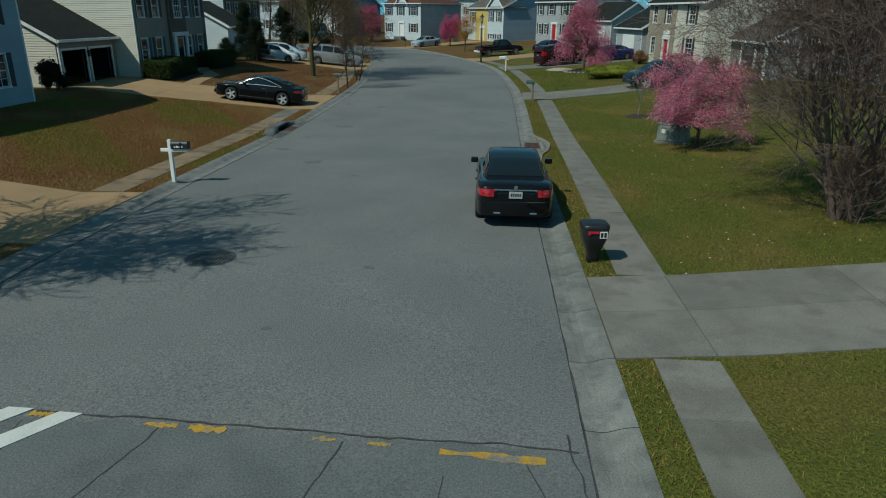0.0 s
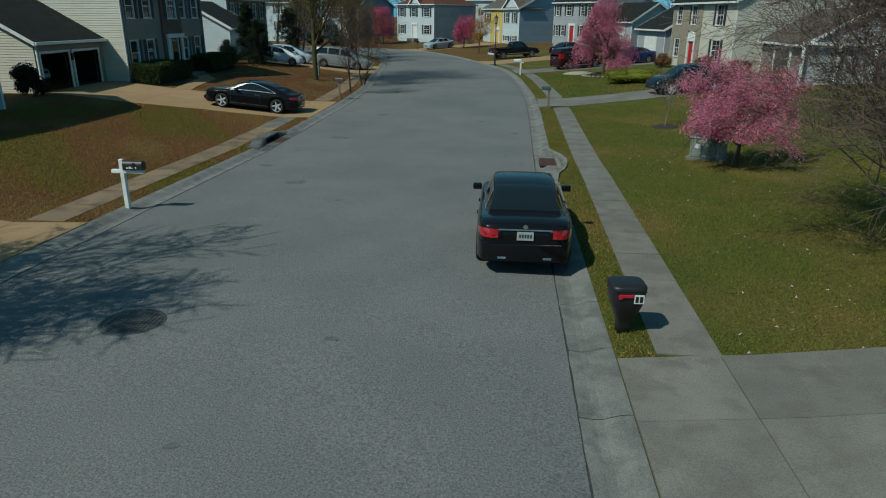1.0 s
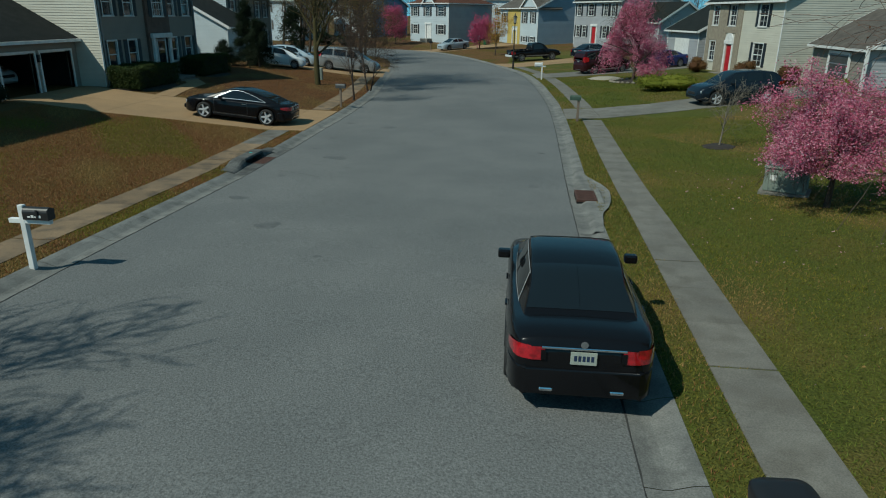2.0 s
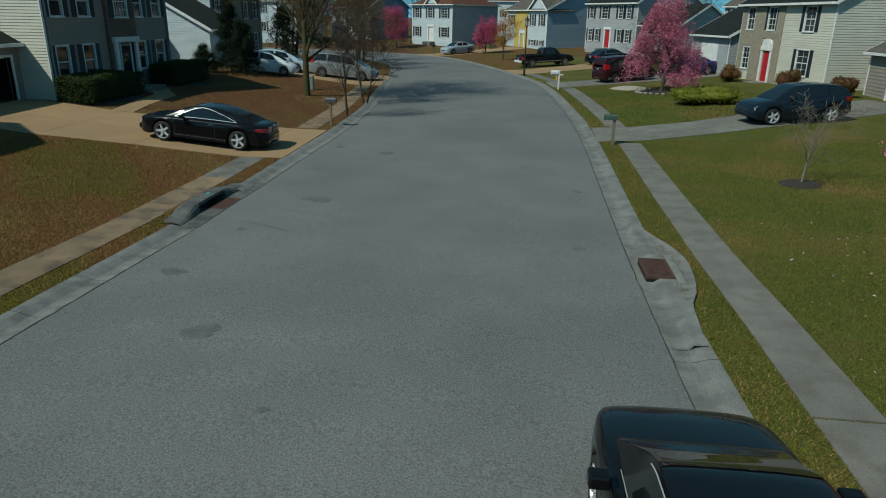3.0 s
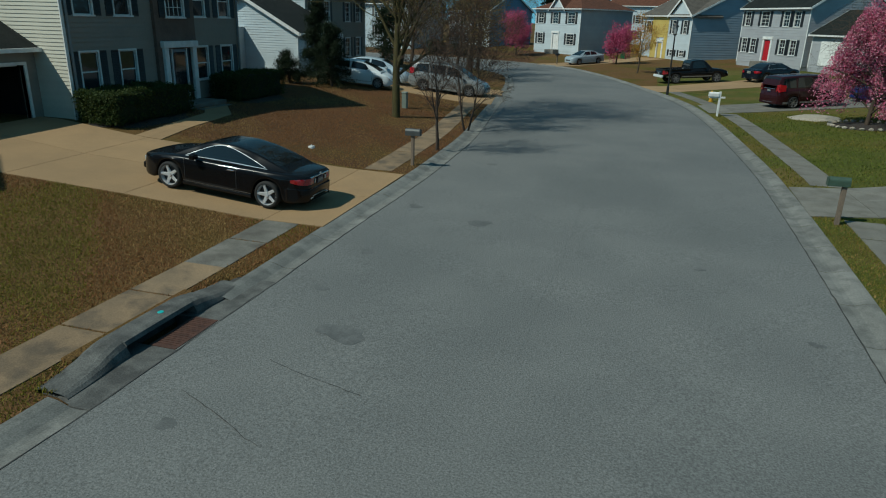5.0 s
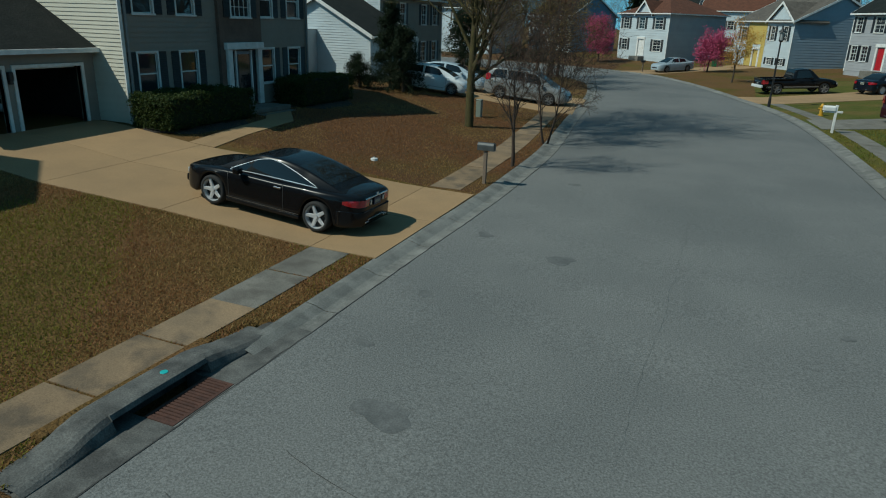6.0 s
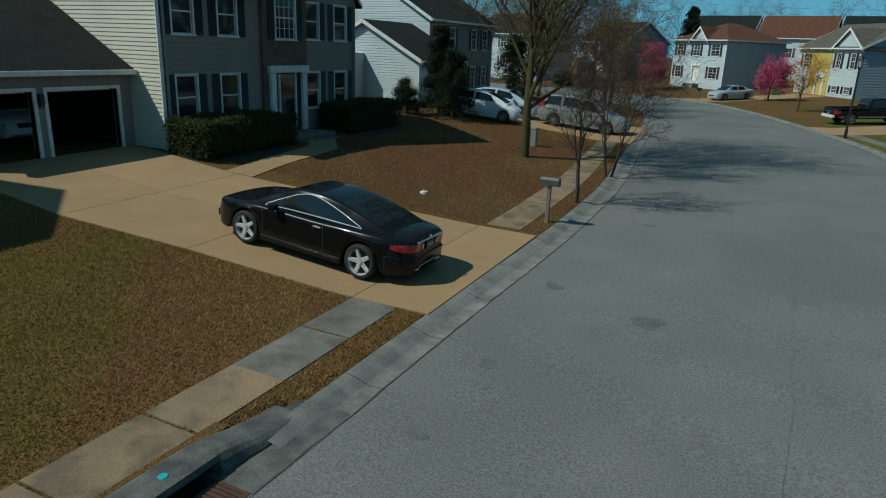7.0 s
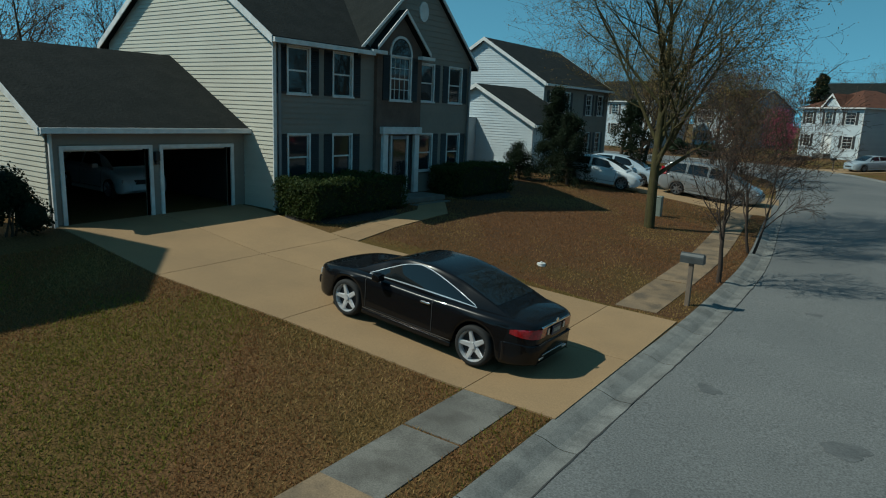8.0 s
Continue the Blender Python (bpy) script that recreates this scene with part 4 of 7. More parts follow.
def wheel(parent, x, y, r, side, rim_mat, spokes=5, width=0.23):
    """Tyre with a spoked rim; side +1 is the left of the car. Origin at the hub."""
    m = pose(x, y, r)
    bm = bmesh.new()
    prof = [(r * 0.76, -0.5), (r * 0.84, -0.52), (r * 0.94, -0.5), (r * 0.99, -0.36), (r, -0.15), (r, 0.15), (r * 0.99, 0.36), (r * 0.94, 0.5), (r * 0.84, 0.52), (r * 0.76, 0.5)]
    n = 28
    ring = [[bm.verts.new((a * math.cos(2 * math.pi * i / n), b * width, a * math.sin(2 * math.pi * i / n))) for a, b in prof] for i in range(n)]
    for i in range(n):
        for k in range(len(prof) - 1):
            bm.faces.new((ring[i][k], ring[i][k + 1], ring[(i + 1) % n][k + 1], ring[(i + 1) % n][k]))
    hub = new("wheel")
    hub.parent, hub.matrix_basis = parent, m
    part("tyre", bm, M_TYRE, hub, smooth=True)
    bm = bmesh.new()
    out = side * width * 0.46
    rr = r * 0.78
    lip = [(rr, out), (rr * 0.95, out), (rr * 0.9, out - side * 0.05), (rr * 0.88, -out * 0.6)]
    ring = [[bm.verts.new((a * math.cos(2 * math.pi * i / n), b, a * math.sin(2 * math.pi * i / n))) for a, b in lip] for i in range(n)]
    for i in range(n):
        for k in range(len(lip) - 1):
            bm.faces.new((ring[i][k], ring[i][k + 1], ring[(i + 1) % n][k + 1], ring[(i + 1) % n][k]))
    for s in range(spokes):
        a = 2 * math.pi * s / spokes
        wide0, wide1 = rr * 0.20, rr * 0.13
        pts = [(0.05, -wide0), (rr * 0.93, -wide1), (rr * 0.93, wide1), (0.05, wide0)]
        lo = [bm.verts.new((p * math.cos(a) - q * math.sin(a), out - side * (0.055 if p < 0.1 else 0.025), p * math.sin(a) + q * math.cos(a))) for p, q in pts]
        hi = [bm.verts.new((p * math.cos(a) - q * 0.7 * math.sin(a), out - side * (0.02 if p < 0.1 else 0.004), p * math.sin(a) + q * 0.7 * math.cos(a))) for p, q in pts]
        bm.faces.new(hi)
        for k in range(4):
            bm.faces.new((lo[k], lo[(k + 1) % 4], hi[(k + 1) % 4], hi[k]))
    part("rim", bm, rim_mat, hub)
    bm = bmesh.new()
    bmesh.ops.create_cone(bm, cap_ends=True, segments=18, radius1=rr * 0.2, radius2=rr * 0.17, depth=0.03, matrix=pose(0, out - side * 0.012, 0, 90, 0, 0))
    part("hub_cap", bm, rim_mat, hub)
    bm = bmesh.new()
    bmesh.ops.create_cone(bm, cap_ends=True, segments=24, radius1=rr * 0.86, radius2=rr * 0.86, depth=0.02, matrix=pose(0, out - side * 0.09, 0, 90, 0, 0))
    part("brake_disc", bm, M_TRIM, hub)


def car(name, x, y, yaw, spec, label, group="parked vehicles"):
    """A road vehicle from its profile tables; x forward, y left, on the ground."""
    L, W, r = spec["length"], spec["width"] / 2, spec["wheel"]
    axles = spec["axles"]
    top, belt, half, low = spec["top"], spec.get("belt", spec["top"]), spec["half"], spec["low"]
    roof = spec["roof"]
    c, s = math.cos(radians(yaw)), math.sin(radians(yaw))
    pf = (x + c * axles[1], y + s * axles[1])
    pr = (x + c * axles[0], y + s * axles[0])

    def surface(px, py):
        z, out = lie(np.array([px]), np.array([py]))
        return float(z[0]) + (0.4 + 0.03 if out[0] < 0.35 else 0.03)

    zf, zr = surface(*pf), surface(*pr)
    pitch = math.degrees(math.atan2(zf - zr, axles[1] - axles[0]))
    zm = zr + (zf - zr) * (0 - axles[0]) / (axles[1] - axles[0])
    v = thing(name, pose(x, y, zm) @ pose(0, 0, 0, 0, 0, yaw) @ pose(0, 0, 0, 0, -pitch, 0), label, spec.get("category", "car"), group)
    pm = spec["paint"]
    xs = sorted(set(list(np.linspace(-L / 2, L / 2, 44).round(4)) + [-L / 2 + 0.03, -L / 2 + 0.09, L / 2 - 0.03, L / 2 - 0.09]
                    + [round(a + d * r * 1.13, 4) for a in axles for d in (-1, -0.9, -0.7, -0.4, 0, 0.4, 0.7, 0.9, 1)]))
    def section(px):
        """Half of the body's section at px: (out, up) from the floor's middle round to the top's middle."""
        w, zt, zb = W * curve_at(half, px / L), curve_at(top, px), curve_at(low, px)
        zs = zb
        for a in axles:
            d = abs(px - a)
            if d < r * 1.13:
                zs = max(zs, r + math.sqrt(max((r * 1.13) ** 2 - d * d, 0)))
        zs = min(zs, zt - 0.14)
        mid = zs + (zt - zs) * 0.45
        return [(0, zb), (w * 0.7, zb), (w * 0.72, zs), (w * 0.965, zs), (w * 0.99, zs + 0.04), (w, mid), (w * 0.985, zt - 0.12), (w * 0.95, zt - 0.05), (w * 0.88, zt - 0.012), (w * 0.5, zt + 0.008), (0, zt + 0.015)]

    def flank(px, z):
        """How far out the body's side lies at px and height z."""
        pts = section(px)[3:9]
        return float(np.interp(z, [q[1] for q in pts], [q[0] for q in pts]))

    bm = bmesh.new()
    rows = []
    for px in xs:
        sec = section(px)
        rows.append([bm.verts.new((px, yy, zz)) for yy, zz in sec] + [bm.verts.new((px, -yy, zz)) for yy, zz in sec[-2:0:-1]])
    n = len(rows[0])
    for a, b in zip(rows[:-1], rows[1:]):
        for k in range(n):
            bm.faces.new((a[k], a[(k + 1) % n], b[(k + 1) % n], b[k]))
    bm.faces.new(rows[0]), bm.faces.new(rows[-1][::-1])
    body = part("body", bm, pm, v, smooth=True)
    if spec.get("fine"):
        body.modifiers.new("rounding", "SUBSURF").render_levels = 1

    def strip(nm, pts, width, mat, out=0.004):
        """A thin line laid along the body's side through (px, z) points, on both sides; wide across its own way."""
        for sd in (1, -1):
            b = bmesh.new()
            prev = None
            for i, (px, z) in enumerate(pts):
                p0, p1 = pts[max(i - 1, 0)], pts[min(i + 1, len(pts) - 1)]
                dx, dz = p1[0] - p0[0], p1[1] - p0[1]
                ln = math.hypot(dx, dz)
                ex, ez = -dz / ln * width / 2, dx / ln * width / 2
                row = [b.verts.new((px + k * ex, sd * (flank(px + k * ex, z + k * ez) + out), z + k * ez)) for k in (-1, 1)]
                if prev:
                    b.faces.new((prev[0], prev[1], row[1], row[0]))
                prev = row
            part(nm, b, mat, v)

    lo_z = curve_at(low, 0)
    for sx in spec["seams"]:
        hi_z = curve_at(top, sx) - 0.05
        strip("door_seam", [(sx + 0.05 * (k / 10) ** 2, lo_z + 0.16 + (hi_z - lo_z - 0.16) * k / 10) for k in range(11)], 0.014, M_TRIM)
    s0, s1 = min(spec["seams"]), max(spec["seams"])
    strip("door_seam", [(s0 + (s1 - s0) * k / 12, lo_z + 0.16) for k in range(13)], 0.014, M_TRIM)
    if spec.get("sill_line"):
        strip("sill_strip", [(axles[0] + r * 1.25 + (axles[1] - axles[0] - r * 2.5) * k / 14, lo_z + 0.13) for k in range(15)], 0.012, M_STEEL, 0.008)
    if spec.get("band"):
        for k0, k1 in ((axles[0] + r * 1.2, axles[1] - r * 1.2), (-L / 2 + 0.3, axles[0] - r * 1.2)):
            strip("side_band", [(k0 + (k1 - k0) * k / 8, lo_z + 0.13) for k in range(9)], spec["band"], M_STEEL, 0.006)
    # cabin surface: v 0..1 up the side, 1..2 over the roof
    c0, c1 = spec["cabin"]
    wb, wt = W * spec.get("shoulder", 0.87), W * spec.get("rail", 0.66)

    def cabin(px, t, off=0.0):
        zb = curve_at(belt, px) - 0.02
        zr_ = max(curve_at(roof, px), zb + 0.001)
        k = min(1.0, (zr_ - zb) / 0.35)
        edge = wb + (wt - wb) * k
        taper = 1 - (spec.get("taper", 0.05) if px < (c0 + c1) / 2 else 0.05) * ((px - (c0 + c1) / 2) / (c1 - c0) * 2) ** 2
        if t <= 1:
            yy, zz = wb + (edge - wb) * (t ** 1.15), zb + (zr_ - zb) * 0.93 * t
        else:
            a = t - 1
            yy, zz = edge * math.cos(a * math.pi / 2) ** 0.6 if a < 1 else 0.0, zb + (zr_ - zb) * (0.93 + 0.07 * math.sin(a * math.pi / 2))
        return Vector((px, yy * taper + off * (1 if t <= 1 else 0.3), zz + off * (0.3 if t <= 1 else 1)))

    def patch(f0, f1, t0, t1, off, nx_=12, nt=8, sides=(1, -1)):
        b = bmesh.new()
        for sd in sides:
            g = []
            for j in range(nt + 1):
                t = t0 + (t1 - t0) * j / nt
                g.append([b.verts.new(((q := cabin(f0(t) + (f1(t) - f0(t)) * i / nx_, t, off)).x, q.y * sd, q.z)) for i in range(nx_ + 1)])
            for j in range(nt):
                for i in range(nx_):
                    b.faces.new((g[j][i], g[j][i + 1], g[j + 1][i + 1], g[j + 1][i]))
        bmesh.ops.remove_doubles(b, verts=b.verts, dist=0.0005)
        return b

    part("cabin", patch(lambda t: c0, lambda t: c1, 0, 2, 0.0, 36, 12), pm, v, smooth=True)
    if spec.get("arch"):
        # one arched side opening with a bright line all round it
        wa, wz, peak, t0, t1 = spec["arch"]

        def rear_edge(t):
            return peak - (peak - wa) * (1 - min(max((t - t0) / (t1 - t0), 0), 1) ** 1.35) ** 0.72

        def fore_edge(t):
            return peak + (wz - peak) * (1 - min(max((t - t0) / (t1 - t0), 0), 1) ** 1.5) ** 0.8

        for sd in (1, -1):
            part("side_window", patch(rear_edge, fore_edge, t0, t1, 0.006, 16, 14, (sd,)), M_CARGLASS, v, smooth=True)
            ts = [t0 + (t1 - t0) * (1 - (1 - k / 14) ** 2) for k in range(15)]
            loop_pts = [(rear_edge(t), t) for t in ts] + [(fore_edge(t), t) for t in reversed(ts[:-1])]
            loop_pts = [(wz + (wa - wz) * k / 12, t0) for k in range(12)] + loop_pts
            cx, ct = peak, (t0 + t1) / 2
            b = bmesh.new()
            rows_ = []
            for px, t in loop_pts:
                ox = 0.020 * (1 if px > cx else -1) * min(1.0, abs(px - cx) * 2)
                ot = 0.045 if t > t0 + 0.02 else -0.05
                p0, p1 = cabin(px, t, 0.010), cabin(px + ox, t + ot * (0.6 if t > t0 + 0.02 else 1), 0.010)
                rows_.append([b.verts.new((q.x, q.y * sd, q.z)) for q in (p0, p1)])
            for a_, b_ in zip(rows_, rows_[1:] + rows_[:1]):
                b.faces.new((a_[0], a_[1], b_[1], b_[0]))
            part("window_trim", b, M_CHROMELINE, v)
    for a, b, lean0, lean1 in () if spec.get("arch") else spec["windows"]:
        for sd, nm in ((1, "side_window"), (-1, "side_window")):
            part(nm, patch(lambda t: a + lean0 * t, lambda t: b - lean1 * t, 0.14, 0.90, 0.006, 10, 6, (sd,)), M_CARGLASS, v, smooth=True)
    rf, rb = spec["glass"]       # where the roof begins behind the windscreen, and ends before the rear glass
    part("windscreen", patch(lambda t: rf, lambda t: c1 - 0.10, 1.12, 2, 0.006, 12, 8), M_CARGLASS, v, smooth=True)
    part("rear_window", patch(lambda t: c0 + spec.get("rear_gap", 0.10), lambda t: rb, 1.14, 2, 0.006, 12, 8), M_CARGLASS, v, smooth=True)
    if spec.get("chrome_line") and not spec.get("arch"):
        a, b = spec["windows"][0][0] - 0.1, spec["windows"][-1][1] + 0.1
        for sd in (1, -1):
            l0, l1 = spec["windows"][0][2], spec["windows"][-1][3]
            a, b = spec["windows"][0][0], spec["windows"][-1][1]
            part("window_trim", patch(lambda t: a - 0.06, lambda t: b + 0.05, 0.105, 0.14, 0.010, 24, 1, (sd,)), M_CHROMELINE, v, smooth=True)
            part("window_trim", patch(lambda t: a + l0 * 0.9 - 0.05, lambda t: b - l1 * 0.9 + 0.05, 0.90, 0.93, 0.010, 24, 1, (sd,)), M_CHROMELINE, v, smooth=True)
            part("window_trim", patch(lambda t: a + l0 * t - 0.03, lambda t: a + l0 * t, 0.105, 0.93, 0.010, 1, 10, (sd,)), M_CHROMELINE, v, smooth=True)
    for ax_ in axles:
        for sd in (1, -1):
            wheel(v, ax_, sd * (W - 0.125), r, sd, spec.get("rim", M_RIM), spec.get("spokes", 5))
    # lamps, plate, handles, mirrors
    zt = curve_at(top, -L / 2 + 0.05)
    xr = -L / 2
    lw, lh, lz = spec.get("tail", (0.42, 0.16, 0.70))
    for sd in (1, -1):
        y0 = W * curve_at(half, -0.488)
        b = prism([(y0 + 0.03, lz + lh), (y0 - lw * 0.7, lz + lh * 0.9), (y0 - lw, lz + lh * 0.1), (y0 + 0.03, lz)], -L / 2 - 0.006, -L / 2 + 0.38, "x")
        for q in b.verts:
            if q.co.x > xr + 0.1:
                q.co.y = min(q.co.y + 0.12, W * curve_at(half, (xr + 0.38) / L) + 0.022)
                q.co.z = lz + lh * 0.5 + (q.co.z - lz - lh * 0.5) * 0.7
            else:
                q.co.x += max(0.0, q.co.y - (y0 - 0.12)) * 0.5 - 0.012
            q.co.y *= sd
        if spec.get("fine"):
            b.free()
            b = bmesh.new()
            cols = []
            ye = flank(xr + 0.004, lz + lh * 0.5)
            for k in range(5):          # across the tail, inner end slanting
                f_ = k / 4
                cols.append([(xr - 0.010, ye - lw * 0.55 * (1 - f_) + 0.05 * (1 - f_) * (0.5 - j / 4), lz + lh * (0.04 + 0.92 * j / 4)) for j in range(5)])
            for k in range(1, 10):      # round the corner and along the flank
                px = xr + 0.004 + 0.40 * (k / 9) ** 1.3
                shrink = 1 - 0.55 * (k / 9) ** 2.5
                zz = [lz + lh * (0.5 + (0.04 + 0.92 * j / 4 - 0.5) * shrink) for j in range(5)]
                cols.append([(px - 0.006, flank(px, z) + 0.008, z) for z in zz])
            grid_ = [[b.verts.new((p[0], p[1] * sd, p[2])) for p in c_] for c_ in cols]
            for c_, d_ in zip(grid_[:-1], grid_[1:]):
                for j in range(4):
                    b.faces.new((c_[j], c_[j + 1], d_[j + 1], d_[j]))
        lamp = part("tail_lamp", b, M_TAIL, v, smooth=bool(spec.get("fine")))
        part("reversing_lamp", box(xr - 0.02, xr - 0.005, *sorted((sd * (y0 - lw - 0.01), sd * (y0 - lw - 0.07))), lz + 0.02, lz + lh * 0.75), M_LENS if name == "coupe" else pm, v)
        xf = L / 2
        fz = curve_at(top, xf - 0.3)
        yf = W * curve_at(half, 0.468)
        part("head_lamp", box(xf - 0.46, xf - 0.14, *sorted((sd * (yf - 0.36), sd * (yf + 0.004))), fz - 0.27, fz - 0.13, bevel=0.03), M_LENS, v)
        mb = bmesh.new()
        add_box(mb, -0.06, 0.10, 0.0, 0.20, -0.07, 0.07, bevel=0.03)
        mx = c1 - spec.get("mirror", 0.75)
        part("mirror", mb, pm, v, m=pose(mx, sd * (W - 0.03), curve_at(belt, mx) + 0.06) @ Matrix.Diagonal((1, sd, 1, 1)))
        for a, b_, l0, l1 in spec["windows"][:2]:
            hx = spec.get("handle_x", a + 0.22)
            part("door_handle", box(hx, hx + 0.2, *sorted((sd * (W * 0.985), sd * (W + 0.018))), curve_at(belt, a) - 0.17, curve_at(belt, a) - 0.14, bevel=0.008), spec.get("handle", pm), v)
        part("sill_trim", box(axles[0] + r * 1.2, axles[1] - r * 1.2, *sorted((sd * (W * 0.96), sd * (W + 0.005))), curve_at(low, 0) + 0.01, curve_at(low, 0) + 0.10, bevel=0.02), spec.get("sill", pm), v)
    plate = part("number_plate", box(xr - 0.026, xr - 0.012, -0.155, 0.155, lz - 0.02, lz + 0.14), spec.get("plate", M_PLATE), v)
    for k in range(5):
        part("plate_bar", box(xr - 0.029, xr - 0.0265, -0.12 + k * 0.05, -0.086 + k * 0.05, lz + 0.025, lz + 0.095), spec.get("plate_ink", M_PLATE_W), plate)
    part("trunk_strip", box(xr - 0.018, xr + 0.02, -0.5, 0.5, lz + 0.16, lz + 0.19, bevel=0.008), M_CHROME, v)
    if spec.get("fine"):
        arc = [(xr + 0.55 * (1 - k / 10) ** 1.8 - 0.022, W * curve_at(half, (xr + 0.55 * (1 - k / 10) ** 1.8) / L) - 0.004) for k in range(11)]
        b = prism(arc + [(p, -q) for p, q in reversed(arc)], curve_at(low, xr + 0.1) - 0.02, lz - 0.10)
        bmesh.ops.bevel(b, geom=[e for e in b.edges if abs(e.verts[0].co.z - e.verts[1].co.z) < 1e-4], offset=0.03, segments=3, affect="EDGES", profile=0.5)
    else:
        b = box(xr - 0.03, xr + 0.2, -W * 0.80, W * 0.80, curve_at(low, xr + 0.1) - 0.02, lz - 0.14, bevel=0.08)
    bmp = part("rear_bumper", b, spec.get("bumper", pm), v, smooth=bool(spec.get("fine")))
    if not spec.get("plain_bumper"):
        part("bumper_strip", box(xr - 0.036, xr - 0.02, -W * 0.42, W * 0.42, curve_at(low, xr + 0.1) + 0.10, curve_at(low, xr + 0.1) + 0.125, bevel=0.006), M_CHROME, bmp)
    fz = curve_at(low, L / 2)
    part("front_bumper", box(L / 2 - 0.22, L / 2 + 0.02, -W * 0.62, W * 0.62, fz + 0.0, fz + 0.19, bevel=0.05), spec.get("bumper", pm), v)
    part("grille", box(L / 2 - 0.1, L / 2 + 0.015, -0.40, 0.40, fz + 0.20, fz + 0.34, bevel=0.02), M_TRIM, v)
    if spec.get("fine"):
        for sd in (1, -1):
            part("exhaust", box(xr - 0.034, xr + 0.1, *sorted((sd * (W * 0.36), sd * (W * 0.54))), curve_at(low, xr + 0.1) + 0.03, curve_at(low, xr + 0.1) + 0.085, bevel=0.02), M_CHROME, v)
        bm = bmesh.new()
        bmesh.ops.create_cone(bm, cap_ends=True, segments=20, radius1=0.045, radius2=0.04, depth=0.012, matrix=pose(xr - 0.012, 0, lz + lh + 0.045, 0, 90, 0))
        part("badge", bm, M_CHROME, v)
    for e in spec.get("extra", ()):
        e(v, spec)
    return v


M_P_BLACK = paint("black_paint", (0.006, 0.006, 0.007), 0.2)
M_P_NAVY = paint("navy_black_paint", (0.008, 0.011, 0.018), 0.3)
M_P_SILVER = paint("silver_paint", (0.22, 0.23, 0.235), 0.6)
M_P_PALE = paint("pale_silver_paint", (0.32, 0.38, 0.42), 0.5)
M_P_WHITE = paint("white_paint", (0.62, 0.66, 0.68), 0.0)
M_P_RED = paint("maroon_paint", (0.028, 0.007, 0.009), 0.3)
M_P_BLUE = paint("blue_paint", (0.015, 0.025, 0.11), 0.3)
M_P_SLATE = paint("slate_blue_paint", (0.010, 0.016, 0.024), 0.4)

HALF = [(-0.5, 0.72), (-0.49, 0.81), (-0.47, 0.88), (-0.43, 0.94), (-0.36, 0.98), (-0.1, 1.0), (0.25, 1.0), (0.38, 0.97), (0.45, 0.90), (0.485, 0.78), (0.5, 0.66)]
COUPE_HALF = [(-0.5, 0.60), (-0.492, 0.70), (-0.475, 0.79), (-0.44, 0.88), (-0.38, 0.95), (-0.30, 0.985), (-0.1, 1.0), (0.25, 1.0), (0.36, 0.96), (0.43, 0.87), (0.475, 0.70), (0.5, 0.46)]
COUPE = dict(length=5.0, width=1.87, wheel=0.355, axles=(-1.48, 1.42), paint=M_P_BLACK, half=COUPE_HALF, handle_x=-0.55,
             top=[(-2.54, 0.84), (-2.46, 0.93), (-2.3, 0.965), (-1.6, 0.985), (-0.2, 0.95), (1.0, 0.95), (1.9, 0.88), (2.35, 0.78), (2.54, 0.66)],
             belt=[(-2.54, 0.98), (-1.2, 0.97), (1.2, 0.93), (2.5, 0.9)], low=[(-2.54, 0.34), (-2.2, 0.22), (-1, 0.19), (1.6, 0.18), (2.3, 0.2), (2.54, 0.3)],
             roof=[(-2.05, 0.975), (-1.7, 1.085), (-1.25, 1.23), (-0.75, 1.355), (-0.25, 1.41), (0.2, 1.395), (0.6, 1.29), (1.0, 1.11), (1.35, 0.94)],
             cabin=(-2.05, 1.33), windows=[(-1.52, 0.86, 0.62, 0.52)], arch=(-1.38, 0.98, -0.05, 0.14, 0.93), taper=0.16, seams=(-0.62, 0.92), fine=True, sill_line=True,
             glass=(0.30, -0.80), rear_gap=0.34, chrome_line=True, tail=(0.36, 0.17, 0.72), spokes=5, handle=M_CHROME, sill=M_P_BLACK)
SEDAN = dict(length=4.98, width=1.89, wheel=0.335, axles=(-1.50, 1.44), paint=M_P_BLACK, half=HALF, plate=M_PLATE_W, plate_ink=M_PLATE,
             top=[(-2.49, 0.86), (-2.40, 1.0), (-2.1, 1.05), (-1.4, 1.02), (0.0, 0.98), (1.1, 0.97), (1.9, 0.90), (2.3, 0.80), (2.49, 0.68)],
             belt=[(-2.5, 1.0), (-1.2, 1.0), (1.2, 0.95), (2.5, 0.9)], low=[(-2.49, 0.34), (-2.2, 0.22), (-1, 0.19), (1.6, 0.18), (2.3, 0.2), (2.49, 0.3)],
             roof=[(-1.95, 1.02), (-1.5, 1.22), (-0.95, 1.42), (-0.3, 1.48), (0.25, 1.46), (0.75, 1.28), (1.2, 1.06), (1.42, 0.97)],
             cabin=(-1.95, 1.40), windows=[(-1.30, -0.32, 0.3, 0.02), (-0.22, 0.85, 0.02, 0.42)], glass=(0.35, -0.90), rear_gap=0.22, tail=(0.26, 0.19, 0.74), plain_bumper=True, spokes=10, chrome_line=True, seams=(-1.2, -0.25, 0.95), fine=True, taper=0.12)
